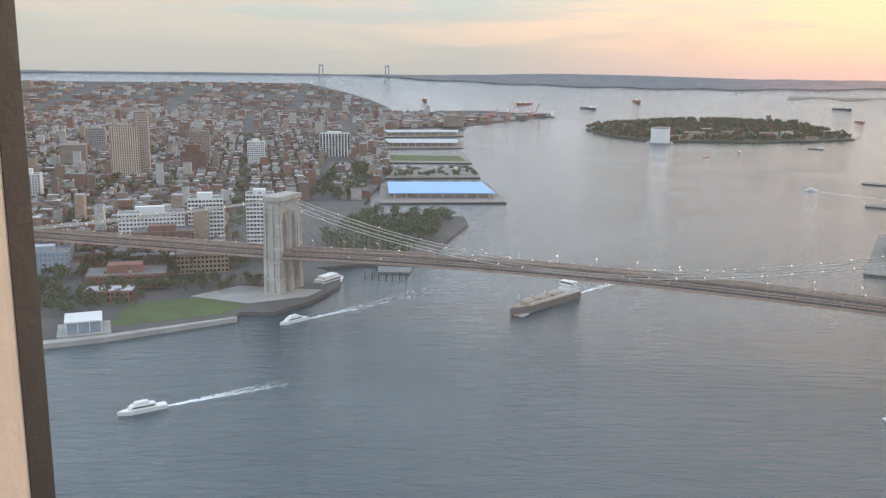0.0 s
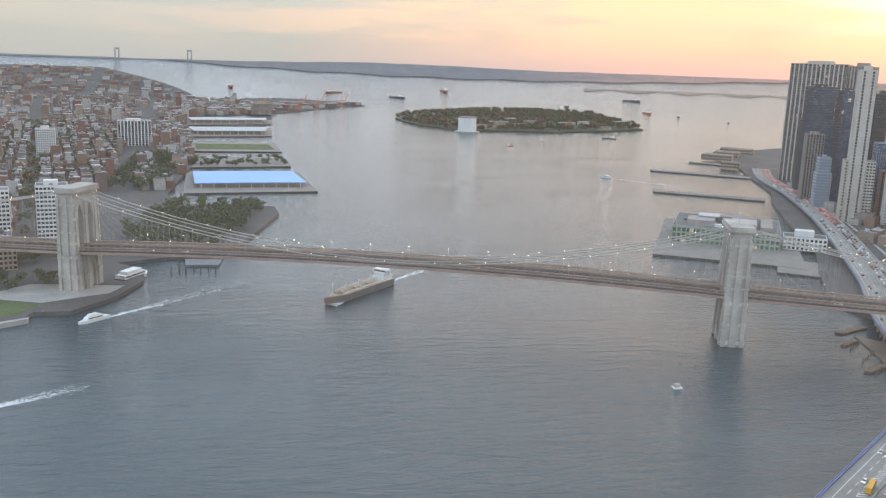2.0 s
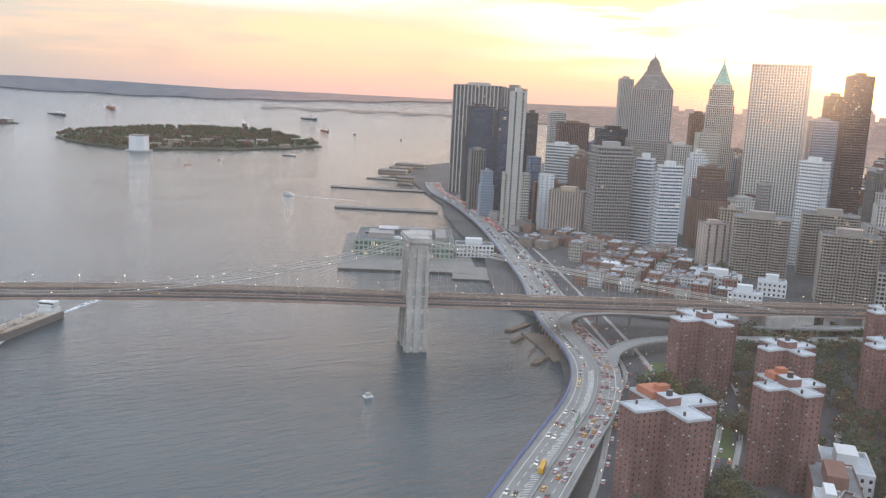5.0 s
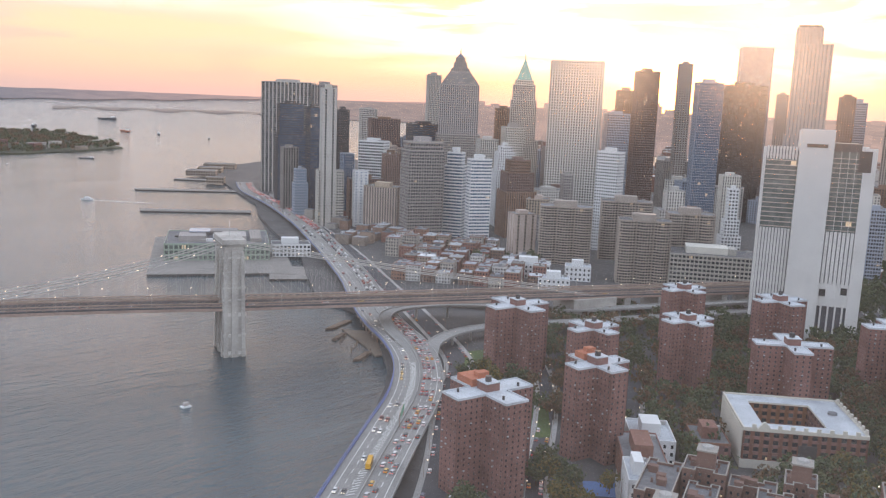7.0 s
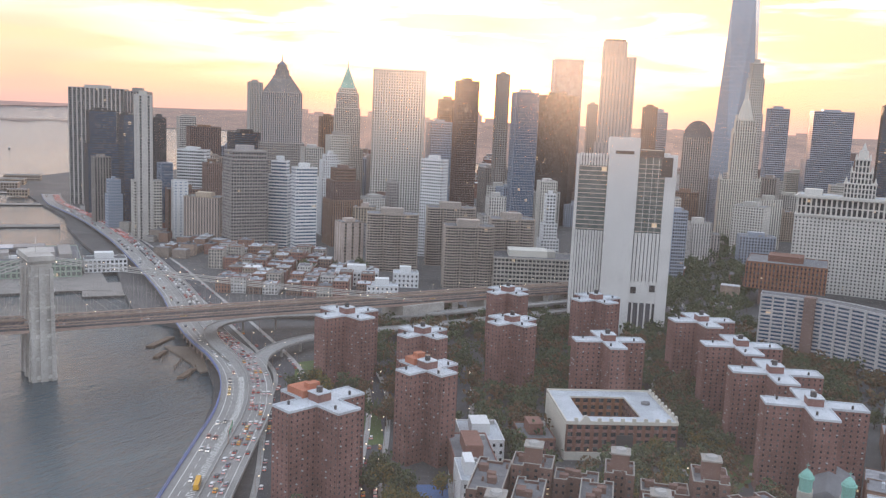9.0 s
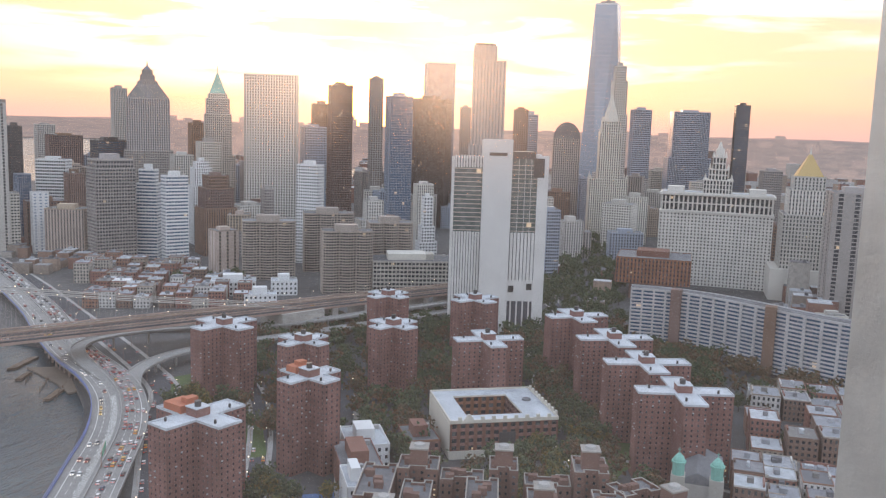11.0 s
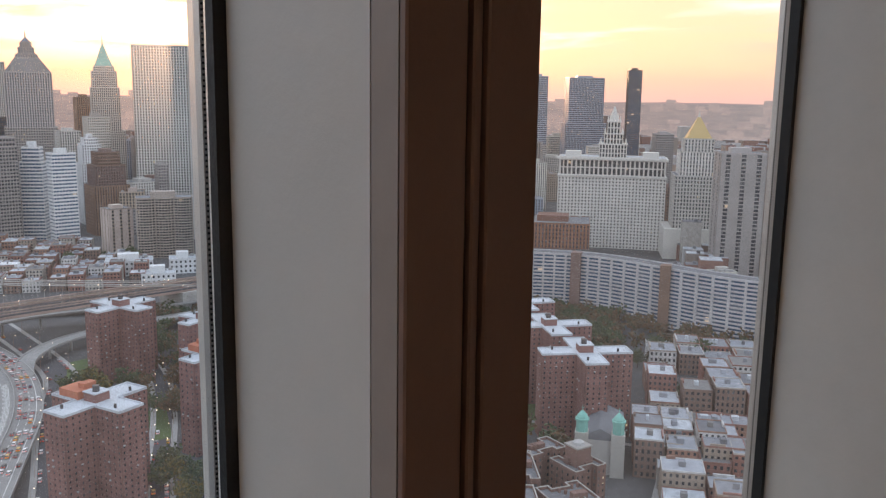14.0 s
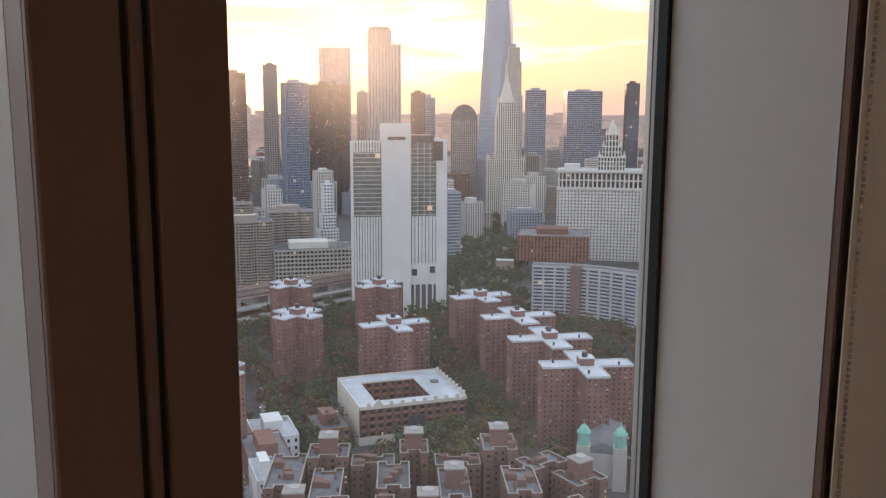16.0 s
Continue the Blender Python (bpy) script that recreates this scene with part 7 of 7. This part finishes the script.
def hull(l, b, z0, z1):
    low = [(-l / 2, -b * 0.42), (l * 0.28, -b * 0.42), (l * 0.46, 0), (l * 0.28, b * 0.42), (-l / 2, b * 0.42)]
    top = [(-l / 2, -b / 2), (l * 0.26, -b / 2), (l / 2, 0), (l * 0.26, b / 2), (-l / 2, b / 2)]
    return Geo().prism(low, z0, z1, top)


def yacht(x, y, rot, l):
    root = thing("motor_yacht", pose(x, y, 0.0, 0, 0, rot), "white motor yacht with stacked decks", "boat")
    b = l * 0.22
    part("hull", hull(l, b, -0.6, l * 0.09), HULL, root)
    part("saloon", Geo().prism(rect(l * 0.56, b * 0.8), l * 0.09, l * 0.17, [(q[0] - l * 0.03, q[1] * 0.94) for q in rect(l * 0.48, b * 0.8)]), HULL, root)
    part("window_band", Geo().box(-l * 0.24, -b * 0.405, l * 0.115, l * 0.2, b * 0.405, l * 0.145), PANES["dark"], root)
    part("bridge_deck", Geo().prism(rect(l * 0.34, b * 0.62), l * 0.17, l * 0.23, rect(l * 0.26, b * 0.55)), HULL, root)
    part("mast", Geo().drum(-l * 0.03, 0, l * 0.23, l * 0.31, 0.15, 0.06, 6), HULL, root)
    return root


def wake(x, y, rot, l, wide, seed):
    """Broken foam behind a boat, lying on the water."""
    rr, g = random.Random(seed), Geo()
    c, s = math.cos(radians(rot)), math.sin(radians(rot))
    for k in range(900):
        t = rr.random() ** 1.25
        u, v = -t * l, rr.gauss(0, 0.10) * wide * (0.3 + t) + rr.choice((-1, 1, 1)) * wide * 0.26 * t
        a, b = rr.uniform(0.6, 2.8) * (1.25 - 0.8 * t), rr.uniform(0.06, 0.30) * (1.25 - t)
        n = 6
        ring = [(u + a * math.cos(2 * math.pi * i / n) * rr.uniform(0.7, 1.2), v + b * math.sin(2 * math.pi * i / n) * rr.uniform(0.7, 1.2)) for i in range(n)]
        g.add([(x + p * c - q * s, y + p * s + q * c, 0.03 + 0.00004 * k) for p, q in ring], [tuple(range(n))])
    tagged(g.ob("wake", FOAM), "white broken wake foam on the river", "wake", kind="stuff")


yacht(-160, 436, 214, 26)
wake(-150, 444, 214, 70, 13, 1)
yacht(-109, 606, 226, 24)
wake(-98, 617, 226, 130, 22, 2)
ship = thing("tanker", pose(77, 661, 0.0, 0, 0, 227), "loaded coastal tanker with brown deck and white bridge", "ship")
part("hull", hull(84, 14, -1, 5.5), paint("grey ship plating", (0.20, 0.18, 0.17), 0.6, 0.2, 3.0), ship)
part("deck", Geo().prism([(-40, -6.6), (22, -6.6), (38, 0), (22, 6.6), (-40, 6.6)], 5.5, 5.8), DECKING, ship, "brown deck")
part("deckhouse", Geo().box(-40, -5.6, 5.8, -28, 5.6, 9.0).box(-39, -4.8, 9.0, -29, 4.8, 11.8).box(-37, -6.4, 11.8, -30, 6.4, 14.4), HULL, ship)
part("window_band", Geo().box(-37.05, -6.0, 12.6, -29.95, 6.0, 13.6), PANES["dark"], ship)
part("boot_stripe", hull(84.2, 12.4, 0.0, 1.4), RUST, ship, "rust red waterline")
for y in (-5.6, 5.6):
    part("deck_rail", Geo().slant((-26, y, 7.0), (24, y, 7.0), 0.15, 0.9), HULL, ship)
for x in (-16, 2, 18):
    part("derrick", Geo().drum(x, 2.5, 5.8, 13, 0.3, 0.2, 6), HULL, ship)
part("funnel", Geo().drum(-38, 0, 11.8, 18, 1.6, 1.3, 10), RUST, ship)
for k in range(9):
    part("tank_lid", Geo().box(-23 + k * 5.6, -4.5, 5.8, -20 + k * 5.6, 4.5, 7.0 + (k % 3) * 0.5), DECKING, ship)
part("pipe_run", Geo().slant((-26, 0.8, 7.6), (28, 0.8, 7.6), 0.8, 0.8).slant((-26, -1.6, 7.4), (28, -1.6, 7.4), 0.6, 0.6), CABLE, ship)
part("foremast", Geo().drum(31, 0, 5.8, 15, 0.3, 0.2, 6), HULL, ship)
wake(64, 640, 227, -14, 10, 3)
wake(104, 694, 227, 130, 16, 4)
barge = thing("ferry", pose(-98, 724, 0.0, 0, 0, 60), "white and grey harbour ferry at its landing", "boat")
part("hull", hull(38, 11, -0.6, 3), HULL, barge)
part("cabin", Geo().box(-16, -4.6, 3, 10, 4.6, 6).box(-12, -4, 6, 6, 4, 8.4), HULL, barge)
part("window_band", Geo().box(-15, -4.65, 4.2, 9, 4.65, 5.2), PANES["dark"], barge)
buoy = thing("survey_raft", pose(237, 438, 0.0), "small white work raft on the river", "boat")
part("float", Geo().box(-2.6, -2, -0.4, 2.6, 2, 0.7), HULL, buoy)
part("cabin", Geo().box(-1.4, -1.2, 0.7, 1.4, 1.2, 2.6), FACES["grey"], buoy)
yacht(575, 1370, 130, 22)
wake(583, 1360, 130, 150, 12, 6)
for k, (az, r, l) in enumerate(((-16.5, 1990, 18), (-18.5, 2150, 22), (-6.0, 3550, 60), (-22.8, 2330, 40), (-17, 3650, 60), (-20, 3800, 70), (-25, 3700, 60), (-9, 3900, 80), (-5, 4000, 80), (-27, 3600, 60), (-12, 4150, 90), (-24, 4050, 80), (-21.5, 3300, 34), (-30, 3350, 40), (1.5, 4100, 90))):
    p = bearing(az) * r
    b = thing("harbour_vessel", pose(p.x, p.y, far_level(r), 0, 0, 20 + 40 * (k % 4)), "distant barge or ferry on the harbour", "ship", "vessels on the harbour")
    part("hull", hull(l, l * 0.18, -1, l * 0.07), DARK_HULL if k % 2 else RUST, b)
    part("deckhouse", Geo().box(-l * 0.42, -l * 0.06, l * 0.07, -l * 0.2, l * 0.06, l * 0.13), HULL, b)
    part("mast", Geo().drum(-l * 0.1, 0, l * 0.07, l * 0.17, 0.4, 0.2, 5), HULL, b)
